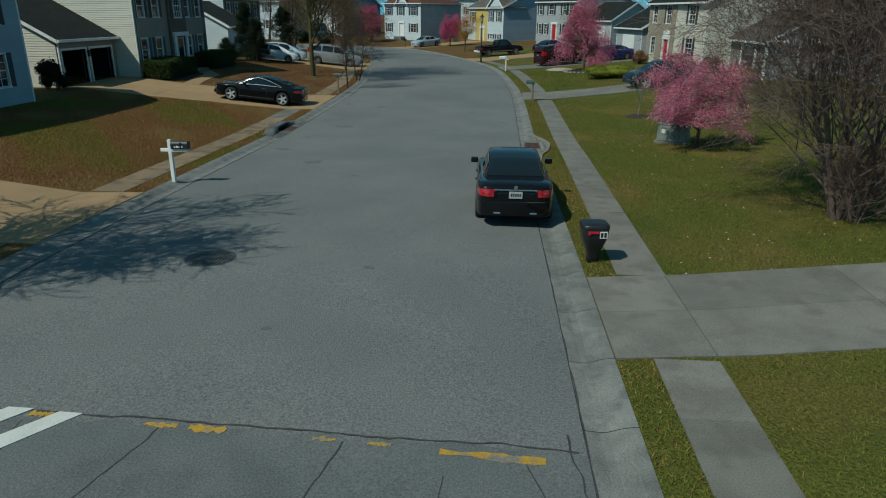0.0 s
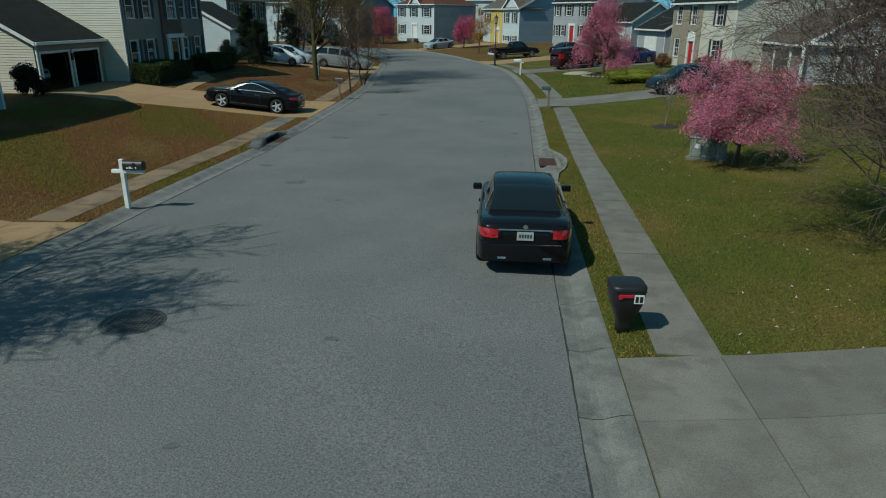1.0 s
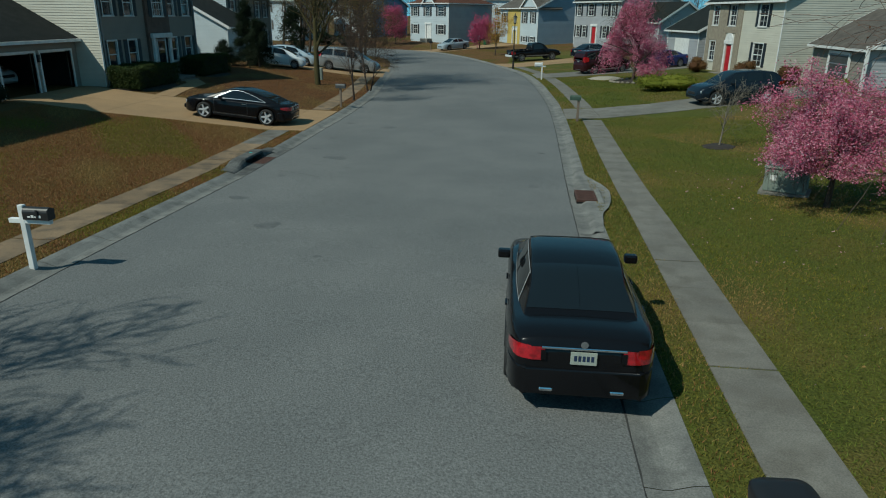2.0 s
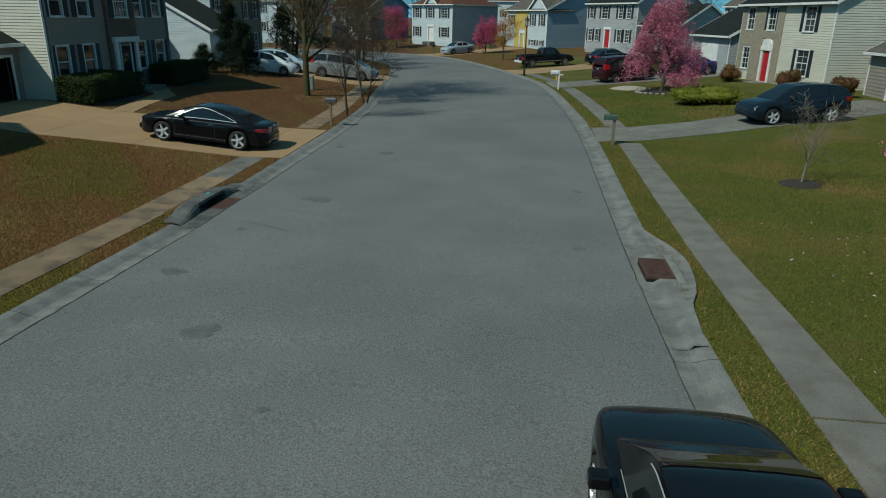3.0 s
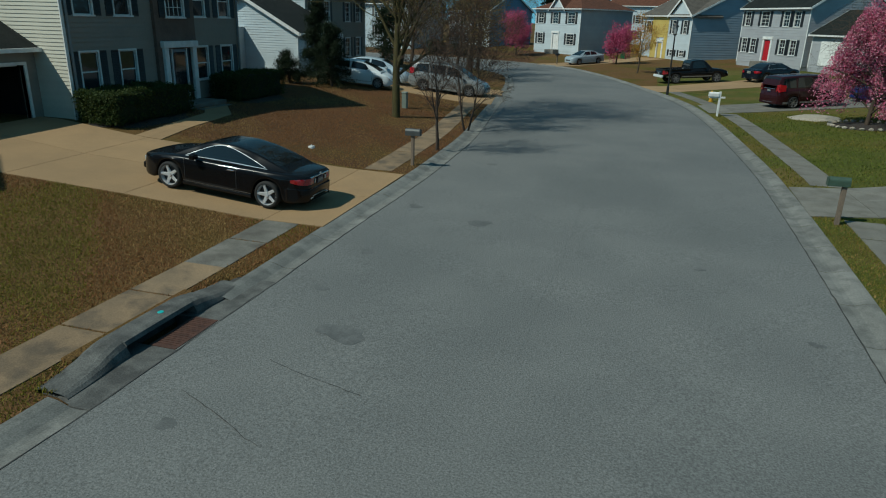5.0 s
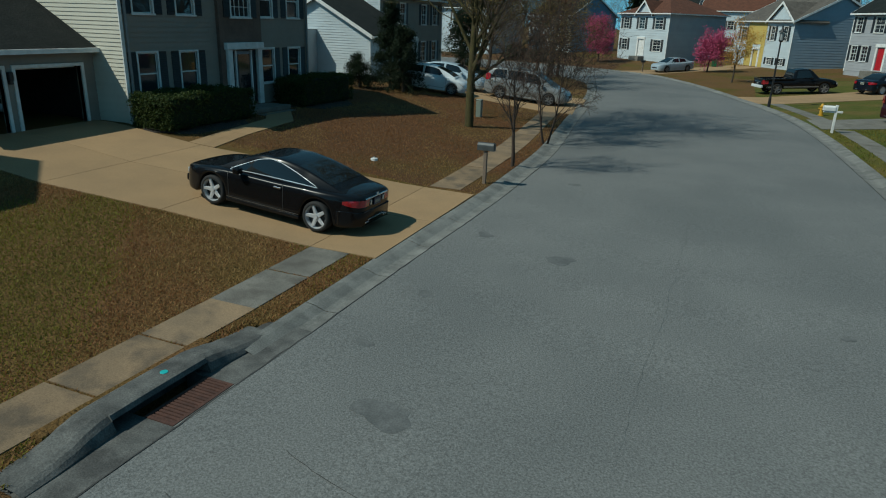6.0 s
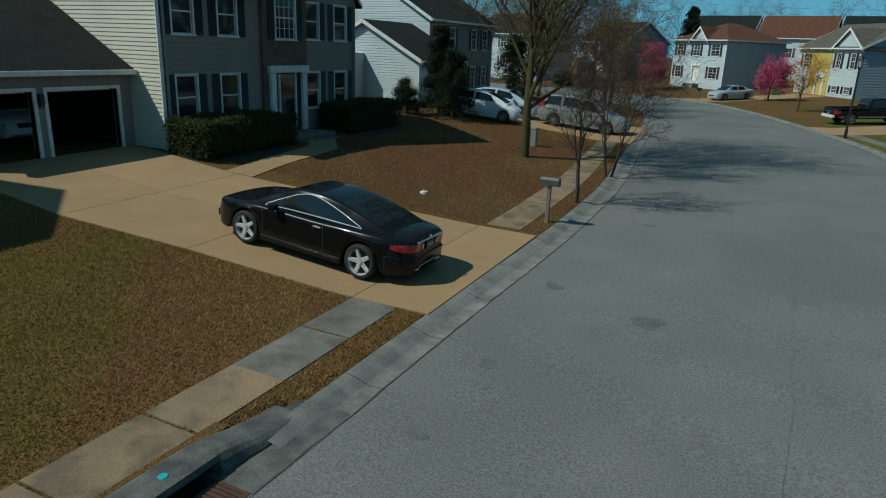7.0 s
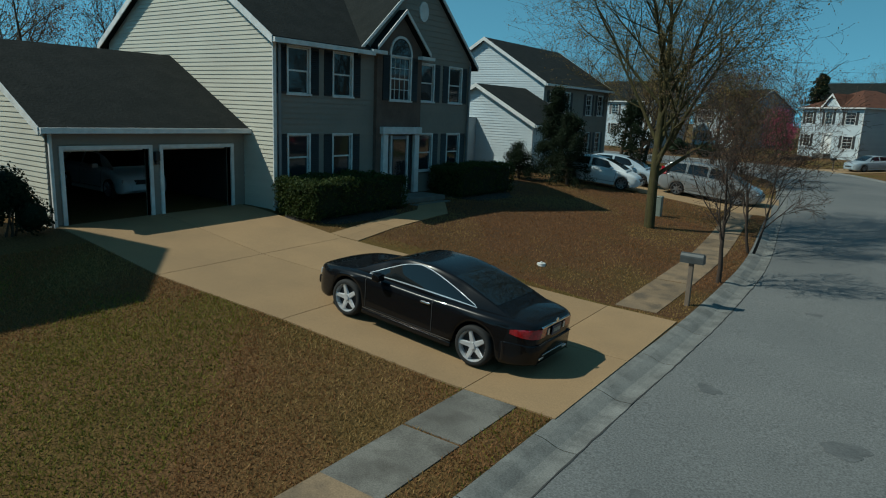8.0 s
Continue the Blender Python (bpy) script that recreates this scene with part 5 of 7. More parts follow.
HATCH = dict(length=4.45, width=1.75, wheel=0.315, axles=(-1.32, 1.38), paint=M_P_WHITE, half=HALF, rim=M_STEEL, spokes=7,
             top=[(-2.22, 0.9), (-2.15, 1.02), (-1.6, 1.02), (0.0, 0.98), (1.1, 0.97), (1.7, 0.86), (2.05, 0.72), (2.22, 0.58)],
             belt=[(-2.3, 1.0), (-1.2, 1.0), (1.2, 0.94), (2.5, 0.9)], low=[(-2.22, 0.32), (-1.9, 0.2), (2.0, 0.19), (2.22, 0.3)],
             roof=[(-2.15, 1.08), (-1.8, 1.25), (-1.2, 1.42), (-0.3, 1.49), (0.3, 1.44), (0.9, 1.25), (1.4, 1.02), (1.55, 0.95)],
             cabin=(-2.15, 1.52), windows=[(-1.65, -0.42, 0.35, 0.02), (-0.32, 0.95, 0.02, 0.5)], glass=(0.35, -1.3), tail=(0.25, 0.28, 0.78), seams=(-1.25, -0.36, 1.0))
SMALL = dict(SEDAN, paint=M_P_PALE, fine=False, length=4.75, width=1.82, axles=(-1.4, 1.38), rim=M_STEEL, spokes=7)
DARKCAR = dict(SEDAN, paint=M_P_NAVY)
BLUECAR = dict(SMALL, paint=M_P_BLUE)
SUV = dict(length=4.75, width=1.9, wheel=0.36, axles=(-1.36, 1.38), paint=M_P_SLATE, half=HALF, category="suv",
           top=[(-2.37, 1.0), (-2.3, 1.12), (-1.6, 1.14), (0.0, 1.1), (1.1, 1.08), (1.8, 1.0), (2.2, 0.86), (2.37, 0.66)],
           belt=[(-2.4, 1.12), (-1.2, 1.12), (1.2, 1.05), (2.5, 1.0)], low=[(-2.37, 0.4), (-2.0, 0.26), (2.0, 0.25), (2.37, 0.36)],
           roof=[(-2.3, 1.2), (-2.1, 1.42), (-1.7, 1.62), (-0.6, 1.70), (0.2, 1.66), (0.75, 1.42), (1.2, 1.14), (1.36, 1.05)],
           cabin=(-2.3, 1.34), windows=[(-1.95, -1.25, 0.25, 0.04), (-1.15, -0.25, 0.03, 0.03), (-0.15, 0.82, 0.02, 0.42)], glass=(0.30, -1.78), shoulder=0.88, rail=0.70, tail=(0.3, 0.24, 0.9), seams=(-1.1, -0.2, 0.95))
MINIVAN = dict(length=5.1, width=1.95, wheel=0.335, axles=(-1.5, 1.5), paint=M_P_SILVER, half=HALF, category="minivan", rim=M_STEEL, spokes=7,
               top=[(-2.55, 1.0), (-2.48, 1.1), (-1.6, 1.12), (0.0, 1.07), (1.4, 1.05), (1.95, 0.96), (2.35, 0.82), (2.55, 0.62)],
               belt=[(-2.6, 1.1), (-1.2, 1.1), (1.4, 1.02), (2.5, 1.0)], low=[(-2.55, 0.36), (-2.2, 0.22), (2.2, 0.2), (2.55, 0.32)],
               roof=[(-2.5, 1.2), (-2.35, 1.5), (-2.0, 1.70), (-0.8, 1.77), (0.3, 1.73), (1.0, 1.42), (1.6, 1.08), (1.78, 1.0)],
               cabin=(-2.5, 1.76), windows=[(-2.2, -1.25, 0.2, 0.03), (-1.15, -0.15, 0.03, 0.03), (-0.05, 1.1, 0.02, 0.5)], glass=(0.45, -2.1), shoulder=0.88, rail=0.72, tail=(0.2, 0.45, 0.95), seams=(-1.15, -0.1, 1.1))
VAN = dict(MINIVAN, paint=M_P_RED, band=0.12, length=4.8, category="van", axles=(-1.4, 1.4),
           roof=[(-2.38, 1.3), (-2.3, 1.62), (-2.1, 1.82), (-0.8, 1.87), (0.6, 1.83), (1.15, 1.5), (1.6, 1.1), (1.75, 1.02)], cabin=(-2.38, 1.72), glass=(0.75, -2.2))


def pickup_bed(v, spec):
    W = spec["width"] / 2
    for sd in (1, -1):
        part("bed_rail", box(-2.75, -0.55, *sorted((sd * (W - 0.16), sd * (W - 0.01))), 1.02, 1.16, bevel=0.03), spec["paint"], v)
    part("tailgate", box(-2.84, -2.74, -W * 0.8, W * 0.8, 0.72, 1.15, bevel=0.03), spec["paint"], v)
    part("step_bumper", box(-2.98, -2.80, -W * 0.85, W * 0.85, 0.48, 0.68, bevel=0.03), M_P_WHITE, v)


PICKUP = dict(length=5.7, width=1.98, wheel=0.385, axles=(-1.75, 1.75), paint=M_P_BLACK, half=HALF, category="pickup truck", rim=M_STEEL, spokes=6,
              top=[(-2.85, 1.0), (-2.7, 1.04), (-0.6, 1.06), (0.0, 1.12), (1.2, 1.12), (2.1, 1.06), (2.6, 0.92), (2.85, 0.75)],
              belt=[(-2.9, 1.05), (-1.2, 1.1), (1.4, 1.1), (2.5, 1.0)], low=[(-2.85, 0.55), (-2.2, 0.42), (2.2, 0.40), (2.85, 0.48)],
              roof=[(-0.62, 1.12), (-0.52, 1.6), (-0.35, 1.78), (0.3, 1.83), (0.7, 1.74), (1.1, 1.4), (1.4, 1.12)],
              cabin=(-0.62, 1.38), windows=[(-0.38, 0.95, 0.12, 0.42)], glass=(0.62, -0.42), rear_gap=0.02, shoulder=0.9, rail=0.74, tail=(0.12, 0.32, 0.74), seams=(-0.48, 1.0), band=0.10, extra=(pickup_bed,))

car("coupe", -13.17, 37.76, 180, COUPE, "glossy black two-door coupe with silver five-spoke wheels on the driveway", "vehicles")
car("sedan", 0.50, 17.68, 0.5 + 90, SEDAN, "glossy black four-door sedan parked at the kerb", "vehicles")
car("suv", 11.0, 46.3, 192, SUV, "dark slate blue crossover parked nose to the street", "vehicles")
car("minivan", -14.9, 64.3, 2, MINIVAN, "silver minivan parked on a driveway behind bare trees", "vehicles")
car("hatchback", -19.9, 61.3, 10, HATCH, "white hatchback car parked beside the minivan", "vehicles")
car("hatchback", -20.0, 64.6, 8, dict(HATCH, paint=paint("pale_blue_paint", (0.40, 0.48, 0.54), 0.3)), "pale blue hatchback car parked behind a white one", "vehicles")
car("van", 6.3, 67.7, 30, VAN, "dark maroon van parked on a pale driveway", "vehicles")
car("pickup_truck", 0.7, 83.4, 22, PICKUP, "black pickup truck with pale rear bumper on a driveway", "vehicles")
car("sedan", 7.0, 85.0, 40, DARKCAR, "dark sedan parked before the grey house", "vehicles")
car("sedan", 11.8, 71.2, 210, BLUECAR, "deep blue sedan parked beside the stone house", "vehicles")
car("sedan", -10.2, 104.2, 225, SMALL, "silver sedan parked nose to the street", "vehicles")

# ---- trees and shrubs ----
M_BARK = material("grey_brown_bark", (0.10, 0.075, 0.055), (0.065, 0.05, 0.038), 0.95, scale=12, fine=50, bump=0.01, bump_size=40, stretch=(1, 1, 0.3), dirt=0.4, spec=0.2)
M_BARK_MOSS = material("mossy_bark", (0.085, 0.075, 0.03), (0.06, 0.05, 0.025), 0.95, scale=12, fine=50, bump=0.01, bump_size=40, stretch=(1, 1, 0.3), dirt=0.4, spec=0.2)
M_BARK_PALE = material("pale_bark", (0.22, 0.19, 0.15), (0.16, 0.135, 0.105), 0.95, scale=12, fine=50, dirt=0.3, spec=0.2)
M_BARK_RED = material("reddish_bark", (0.17, 0.12, 0.10), (0.12, 0.085, 0.07), 0.95, scale=12, fine=50, dirt=0.4, spec=0.2)


def leaf_material(name, a, b, rough=0.7):
    """Leaves or petals in two tones, differing leaf by leaf, letting some light through."""
    m = bpy.data.materials.new(name)
    m.use_nodes = True
    n, l = m.node_tree.nodes, m.node_tree.links
    geo = n.new("ShaderNodeNewGeometry")
    mx = n.new("ShaderNodeMix")
    mx.data_type = "RGBA"
    mx.inputs[6].default_value, mx.inputs[7].default_value = (*a, 1), (*b, 1)
    l.new(geo.outputs["Random Per Island"], mx.inputs[0])
    bs = n["Principled BSDF"]
    l.new(mx.outputs[2], bs.inputs["Base Color"])
    bs.inputs["Roughness"].default_value, bs.inputs["Specular IOR Level"].default_value = rough, 0.2
    tr = n.new("ShaderNodeBsdfTranslucent")
    l.new(mx.outputs[2], tr.inputs["Color"])
    add = n.new("ShaderNodeMixShader")
    add.inputs[0].default_value = 0.3
    l.new(bs.outputs[0], add.inputs[1]), l.new(tr.outputs[0], add.inputs[2])
    l.new(add.outputs[0], n["Material Output"].inputs["Surface"])
    return m


M_PINK = leaf_material("pink_blossom", (0.54, 0.14, 0.23), (0.66, 0.31, 0.40))
M_PINK_DEEP = leaf_material("deep_pink_blossom", (0.42, 0.065, 0.15), (0.52, 0.12, 0.22))
M_PINK_PALE = leaf_material("pale_blossom", (0.62, 0.44, 0.47), (0.56, 0.28, 0.36))
M_ORANGE = leaf_material("amber_leaves", (0.50, 0.20, 0.03), (0.42, 0.28, 0.05))
M_BUD = leaf_material("brown_buds", (0.16, 0.10, 0.035), (0.24, 0.17, 0.06))
M_RUSTY = leaf_material("rust_buds", (0.17, 0.065, 0.035), (0.11, 0.06, 0.035))
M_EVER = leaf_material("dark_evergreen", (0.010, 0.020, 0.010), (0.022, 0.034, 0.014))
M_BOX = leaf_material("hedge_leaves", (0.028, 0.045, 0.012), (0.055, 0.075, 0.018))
M_JUNIPER = leaf_material("yellow_green_shrub", (0.10, 0.13, 0.012), (0.20, 0.20, 0.025))
M_RUST_SHRUB = leaf_material("russet_shrub", (0.10, 0.045, 0.02), (0.14, 0.08, 0.03))


def tubes(paths, sides_by_level):
    """Tapered tubes along polylines: list of (level, [(point, radius)...])."""
    verts, faces = [], []
    for level, pts in paths:
        k = sides_by_level[min(level, len(sides_by_level) - 1)]
        base = len(verts)
        for i, (p, r) in enumerate(pts):
            d = (pts[min(i + 1, len(pts) - 1)][0] - pts[max(i - 1, 0)][0]).normalized()
            a = d.orthogonal().normalized()
            b = d.cross(a)
            for s in range(k):
                t = 2 * math.pi * s / k
                verts.append(p + (a * math.cos(t) + b * math.sin(t)) * r)
        for i in range(len(pts) - 1):
            for s in range(k):
                q, q2 = base + i * k + s, base + i * k + (s + 1) % k
                faces.append((q, q2, q2 + k, q + k))
    return verts, faces


def grow(rng, height, spread, stems=1, trunk=0.25, radius=0.12, levels=4, kids=(7, 6, 5, 4), droop=0.0, up=0.35, angle=(35, 60), lean=0.12, twig=0.0045):
    """Branches of a tree about the origin. Returns tube paths and twig points."""
    paths, tips = [], []

    def branch(p, d, length, r, level):
        n = max(3, 6 - level)
        pts = [(p.copy(), r)]
        q = p.copy()
        for i in range(n):
            bend = Vector((rng.gauss(0, 1), rng.gauss(0, 1), rng.gauss(0, 0.6))) * (0.13 if level else 0.05)
            pull = Vector((0, 0, up * 0.22 if level < 3 else -droop * 0.35)) - Vector((0, 0, droop * 0.10 * level))
            d = (d + bend + pull).normalized()
            q = q + d * (length / n)
            pts.append((q.copy(), max(r * (1 - 0.8 * (i + 1) / n), twig)))
        paths.append((level, pts))
        if level >= levels - 1:
            tips.extend(a for a, _ in pts[1:])
            return
        count = kids[min(level, len(kids) - 1)]
        for c in range(count):
            f = (0.25 + 0.75 * (c + rng.random()) / count) if level else (trunk + (1 - trunk) * (c + rng.random()) / count)
            f = min(f, 0.98)
            i = min(int(f * n), n - 1)
            a, b = pts[i], pts[i + 1]
            t = f * n - i
            at = a[0].lerp(b[0], t)
            dd = (b[0] - a[0]).normalized()
            side = dd.orthogonal().normalized()
            side.rotate(Matrix.Rotation(rng.random() * 2 * math.pi, 3, dd))
            ang = radians(rng.uniform(*angle))
            nd = dd * math.cos(ang) + side * math.sin(ang)
            branch(at, nd.normalized(), length * rng.uniform(0.42, 0.68) * (spread if level == 0 else 1.0), (a[1] + (b[1] - a[1]) * t) * rng.uniform(0.45, 0.7), level + 1)
        if level >= levels - 2:
            tips.extend(a for a, _ in pts[2:])

    for s in range(stems):
        a = 2 * math.pi * (s + 0.3 * rng.random()) / stems
        tilt = lean if stems == 1 else 0.32
        d = Vector((math.cos(a) * tilt, math.sin(a) * tilt, 1)).normalized()
        branch(Vector((math.cos(a), math.sin(a), 0)) * (0.06 if stems > 1 else 0) + Vector((0, 0, -0.15)), d, height * rng.uniform(0.9, 1.0), radius * (1 if stems == 1 else rng.uniform(0.6, 0.9)), 0)
    return paths, tips


def flakes(rng, points, count, size, jitter, name, mat, parent, keep=None, flat=0.6):
    """Many small petals or leaves near given points, as one crown mesh."""
    verts, faces = [], []
    made = 0
    tries = 0
    while made < count and tries < count * 4:
        tries += 1
        p = rng.choice(points) + Vector((rng.gauss(0, jitter), rng.gauss(0, jitter), rng.gauss(0, jitter)))
        if keep and not keep(p):
            continue
        made += 1
        s = size * rng.uniform(0.6, 1.4)
        a = Vector((rng.gauss(0, 1), rng.gauss(0, 1), rng.gauss(0, 1))).normalized()
        b = a.orthogonal().normalized()
        b.rotate(Matrix.Rotation(rng.random() * 6.28, 3, a))
        c = a.cross(b)
        k = len(verts)
        verts += [p - b * s * 0.5, p + c * s * 0.3 * flat / 0.6 + a * s * 0.1, p + b * s * 0.5, p - c * s * 0.3 * flat / 0.6 + a * s * 0.1]
        faces.append((k, k + 1, k + 2, k + 3))
    return sheet_mesh(name, verts, faces, mat, parent)


def tree(name, x, y, label, seed, height, bark, crown=None, keep=None, category="tree", sides=(9, 6, 4, 3, 3), group="trees of the street", z=None, **kw):
    rng = random.Random(seed)
    t = thing(name, pose(x, y, ground_at(x, y) if z is None else z), label, category, group)
    paths, tips = grow(rng, height, kw.pop("spread", 1.0), **kw)
    v, f = tubes([q for q in paths if q[0] < 2], sides)
    sheet_mesh("trunk", v, f, bark, t, smooth=True)
    v, f = tubes([q for q in paths if q[0] >= 2], sides)
    if v:
        tagged(sheet_mesh("twig", v, f, bark, t), kind="stuff")
    for mat, count, size, jitter in crown or ():
        flakes(rng, tips, count, size, jitter, "crown", mat, t, keep)
    return t


def leafy(name, x, y, label, seed, dims, mat, count, size, category="shrub", lumps=9, base=None, box_like=False, z=None, twig=True, group="shrubs"):
    """A dense shrub or evergreen: stems inside and a shell of leaves over uneven lumps."""
    rng = random.Random(seed)
    w, d, hgt = dims
    t = thing(name, pose(x, y, ground_at(x, y) if z is None else z), label, category, group)
    pts = []
    if box_like:
        for _ in range(count):
            u, v_ = rng.uniform(-0.5, 0.5), rng.uniform(-0.5, 0.5)
            face = rng.random()
            r = rng.uniform(0.93, 1.02)
            wob = 0.05 * math.sin(u * w * 3 + seed) + 0.05 * math.sin(v_ * d * 4 + seed)
            if face < 0.42:
                p = Vector((u * w, v_ * d, hgt * r + wob))
            elif face < 0.75:
                p = Vector((u * w, (0.5 if rng.random() < 0.5 else -0.5) * d * r + wob, rng.uniform(0.02, 1) * hgt))
            else:
                p = Vector(((0.5 if rng.random() < 0.5 else -0.5) * w * r + wob, v_ * d, rng.uniform(0.02, 1) * hgt))
            e = max(abs(p.x) / (w / 2), abs(p.y) / (d / 2))
            if p.z > hgt * 0.86 and e > 0.86:
                p.z -= (e - 0.86) * 0.9 * hgt * 0.6
            pts.append(p)
    else:
        centres = [(Vector((rng.uniform(-0.3, 0.3) * w, rng.uniform(-0.3, 0.3) * d, hgt * (0.3 + 0.5 * rng.random()))), rng.uniform(0.25, 0.4)) for _ in range(lumps)]
        for _ in range(count):
            c, r = rng.choice(centres)
            a = Vector((rng.gauss(0, 1), rng.gauss(0, 1), rng.gauss(0, 1))).normalized() * rng.uniform(0.8, 1.05)
            p = c + Vector((a.x * w * r, a.y * d * r, a.z * hgt * r))
            pts.append(Vector((p.x, p.y, max(p.z, 0.02))))
    flakes(rng, pts, count, size, size * 0.4, "leaves", mat, t)
    core = bmesh.new()
    if box_like:
        add_box(core, -w * 0.46, w * 0.46, -d * 0.46, d * 0.46, 0.0, hgt * 0.92, bevel=min(w, d, hgt) * 0.12)
    else:
        for c, r in centres:
            mm = Matrix.Translation(c) @ Matrix.Diagonal((w * r * 0.8, d * r * 0.8, hgt * r * 0.8, 1))
            bmesh.ops.create_icosphere(core, subdivisions=2, radius=1, matrix=mm)
        for q in core.verts:
            q.co.z = max(q.co.z, 0.0)
    # hedge cores take the darker evergreen tone, painting shade in behind the leaves
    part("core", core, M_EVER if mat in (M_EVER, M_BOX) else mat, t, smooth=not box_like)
    if twig:
        v, f = tubes([(0, [(Vector((rng.gauss(0, 0.05), rng.gauss(0, 0.05), -0.05)), 0.03), (Vector((rng.gauss(0, 0.1) * w, rng.gauss(0, 0.1) * d, hgt * 0.5)), 0.015)]) for _ in range(4)], (5,))
        sheet_mesh("stems", v, f, M_BARK, t)
    return t


# bare street trees and the large budding tree on the brown lawn
M_BUD_PALE = leaf_material("pale_buds", (0.30, 0.23, 0.13), (0.22, 0.15, 0.06))
M_BARK_DARK = material("dark_street_bark", (0.085, 0.062, 0.05), (0.06, 0.045, 0.036), 0.95, scale=12, fine=50, bump=0.006, bump_size=40, stretch=(1, 1, 0.3), dirt=0.4, spec=0.2)
tree("tree", -13.9, 52.1, "tall tree with mossy trunk and tan opening buds", 3, 9.4, M_BARK_MOSS, [(M_BUD, 32000, 0.062, 0.08), (M_BUD_PALE, 14000, 0.055, 0.07)], trunk=0.2, radius=0.2,
     kids=(21, 9, 6, 4), spread=1.02, up=0.46, angle=(28, 56), levels=5, lean=0.02)
tree("tree", -9.9, 45.8, "small bare forked street tree with rust buds on the verge", 5, 3.3, M_BARK_DARK, [(M_RUSTY, 2600, 0.03, 0.04)], stems=1, radius=0.07, kids=(13, 6, 4, 3),
     spread=1.0, up=0.5, trunk=0.27, levels=5, angle=(28, 52), lean=0.03, twig=0.005)
tree("tree", -10.1, 50.7, "small bare many-stemmed street tree with reddish twigs on the verge", 6, 3.3, M_BARK_DARK, [(M_RUSTY, 3600, 0.032, 0.05)], stems=2, radius=0.065, kids=(11, 6, 4, 3),
     spread=1.05, up=0.42, trunk=0.25, levels=5, angle=(26, 54), twig=0.005)
tree("tree", -12.6, 9.6, "bare spreading tree casting branch shadows on the road", 8, 5.5, M_BARK, [(M_RUSTY, 3000, 0.06, 0.06)], trunk=0.28, radius=0.16, kids=(15, 8, 6, 4), spread=0.95, up=0.38, angle=(35, 60), levels=5,
     lean=0.02, twig=0.0145)
tree("tree", 8.2, 16.0, "large bare many-stemmed tree with reddish twigs", 9, 5.8, M_BARK_RED, [(M_RUSTY, 14000, 0.035, 0.06)], stems=6, radius=0.10, kids=(13, 9, 6, 5), spread=0.98, up=0.36, trunk=0.12, levels=5, angle=(28, 56))
tree("shrub", 8.4, 15.6, "low reddish twiggy suckers round the tree's foot", 55, 1.7, M_BARK_RED, [(M_RUSTY, 4000, 0.03, 0.05)], category="shrub", stems=9, radius=0.03, kids=(8, 6, 4), spread=0.8, up=0.4, trunk=0.1, levels=4, angle=(25, 50))
# flowering cherries
tree("cherry_tree", 7.7, 25.9, "weeping pink cherry tree in full blossom beside a utility box", 12, 2.5, M_BARK, [(M_PINK, 34000, 0.05, 0.085), (M_PINK_PALE, 9000, 0.045, 0.10), (M_PINK_DEEP, 18000, 0.05, 0.08)],
     trunk=0.34, radius=0.09, kids=(14, 9, 6), spread=1.05, droop=0.5, up=0.15, angle=(45, 78), levels=4, keep=lambda p: p.z > 1.0 or (p.x > 0.5 and p.y < 0.6 and p.z > 0.35))
tree("cherry_tree", 7.6, 59.2, "upright pink cherry tree in full blossom on a stone-edged bed", 14, 5.2, M_BARK, [(M_PINK, 20000, 0.09, 0.13), (M_PINK_DEEP, 15000, 0.09, 0.12), (M_PINK_PALE, 3000, 0.08, 0.14)],
     trunk=0.12, radius=0.12, kids=(22, 9, 6), spread=0.85, droop=0.2, up=0.2, angle=(50, 78), levels=4, keep=lambda p: p.z > 0.5 and math.hypot(p.x, p.y) < 3.1 - 0.42 * p.z + 0.3)
tree("cherry_tree", -20.3, 114.5, "deep pink cherry tree in blossom before a pale house", 15, 4.4, M_BARK, [(M_PINK_DEEP, 12000, 0.17, 0.25)], trunk=0.22, radius=0.12, kids=(14, 7, 5), spread=0.75, up=0.25, angle=(40, 70), levels=4)
tree("cherry_tree", -6.6, 104.5, "pink cherry tree in blossom before the split-level house", 16, 3.4, M_BARK, [(M_PINK_DEEP, 7000, 0.15, 0.22)], trunk=0.25, radius=0.1, kids=(12, 7, 5), spread=0.7, up=0.2, angle=(40, 70), levels=4)
tree("tree", -3.9, 92.5, "small tree with thin amber leaves", 17, 4.0, M_BARK, [(M_ORANGE, 3500, 0.10, 0.2)], trunk=0.25, radius=0.09, kids=(12, 7, 5), spread=0.7, up=0.35, levels=4)
tree("sapling", 7.3, 34.7, "thin bare sapling in a round mulch bed", 18, 2.2, M_BARK_PALE, None, category="tree", trunk=0.3, radius=0.045, kids=(11, 6, 4), spread=0.85, up=0.4, levels=4)
# bare trees further back
for i, (tx, ty, th) in enumerate(((-24, 80, 8.5), (-17.5, 79.5, 6.5), (-29, 88, 9), (-38, 92, 10), (-22.5, 74.5, 7), (-33, 121, 9), (-46, 40, 10), (-49, 46, 10), (-47, 36, 9), (30, 80, 10), (-16.8, 75.5, 5.5), (-19.5, 82, 6.5), (-19, 88, 7), (-24.5, 84, 7), (-28, 76, 7.5))):
    tree("tree", tx, ty, "bare tree with grey-brown twigs behind the houses", 30 + i, th, M_BARK, [(M_RUSTY if i % 2 else M_BUD, 4500, 0.09, 0.16)], trunk=0.2, radius=0.17, kids=(12, 7, 5), spread=0.85, up=0.45, levels=4)
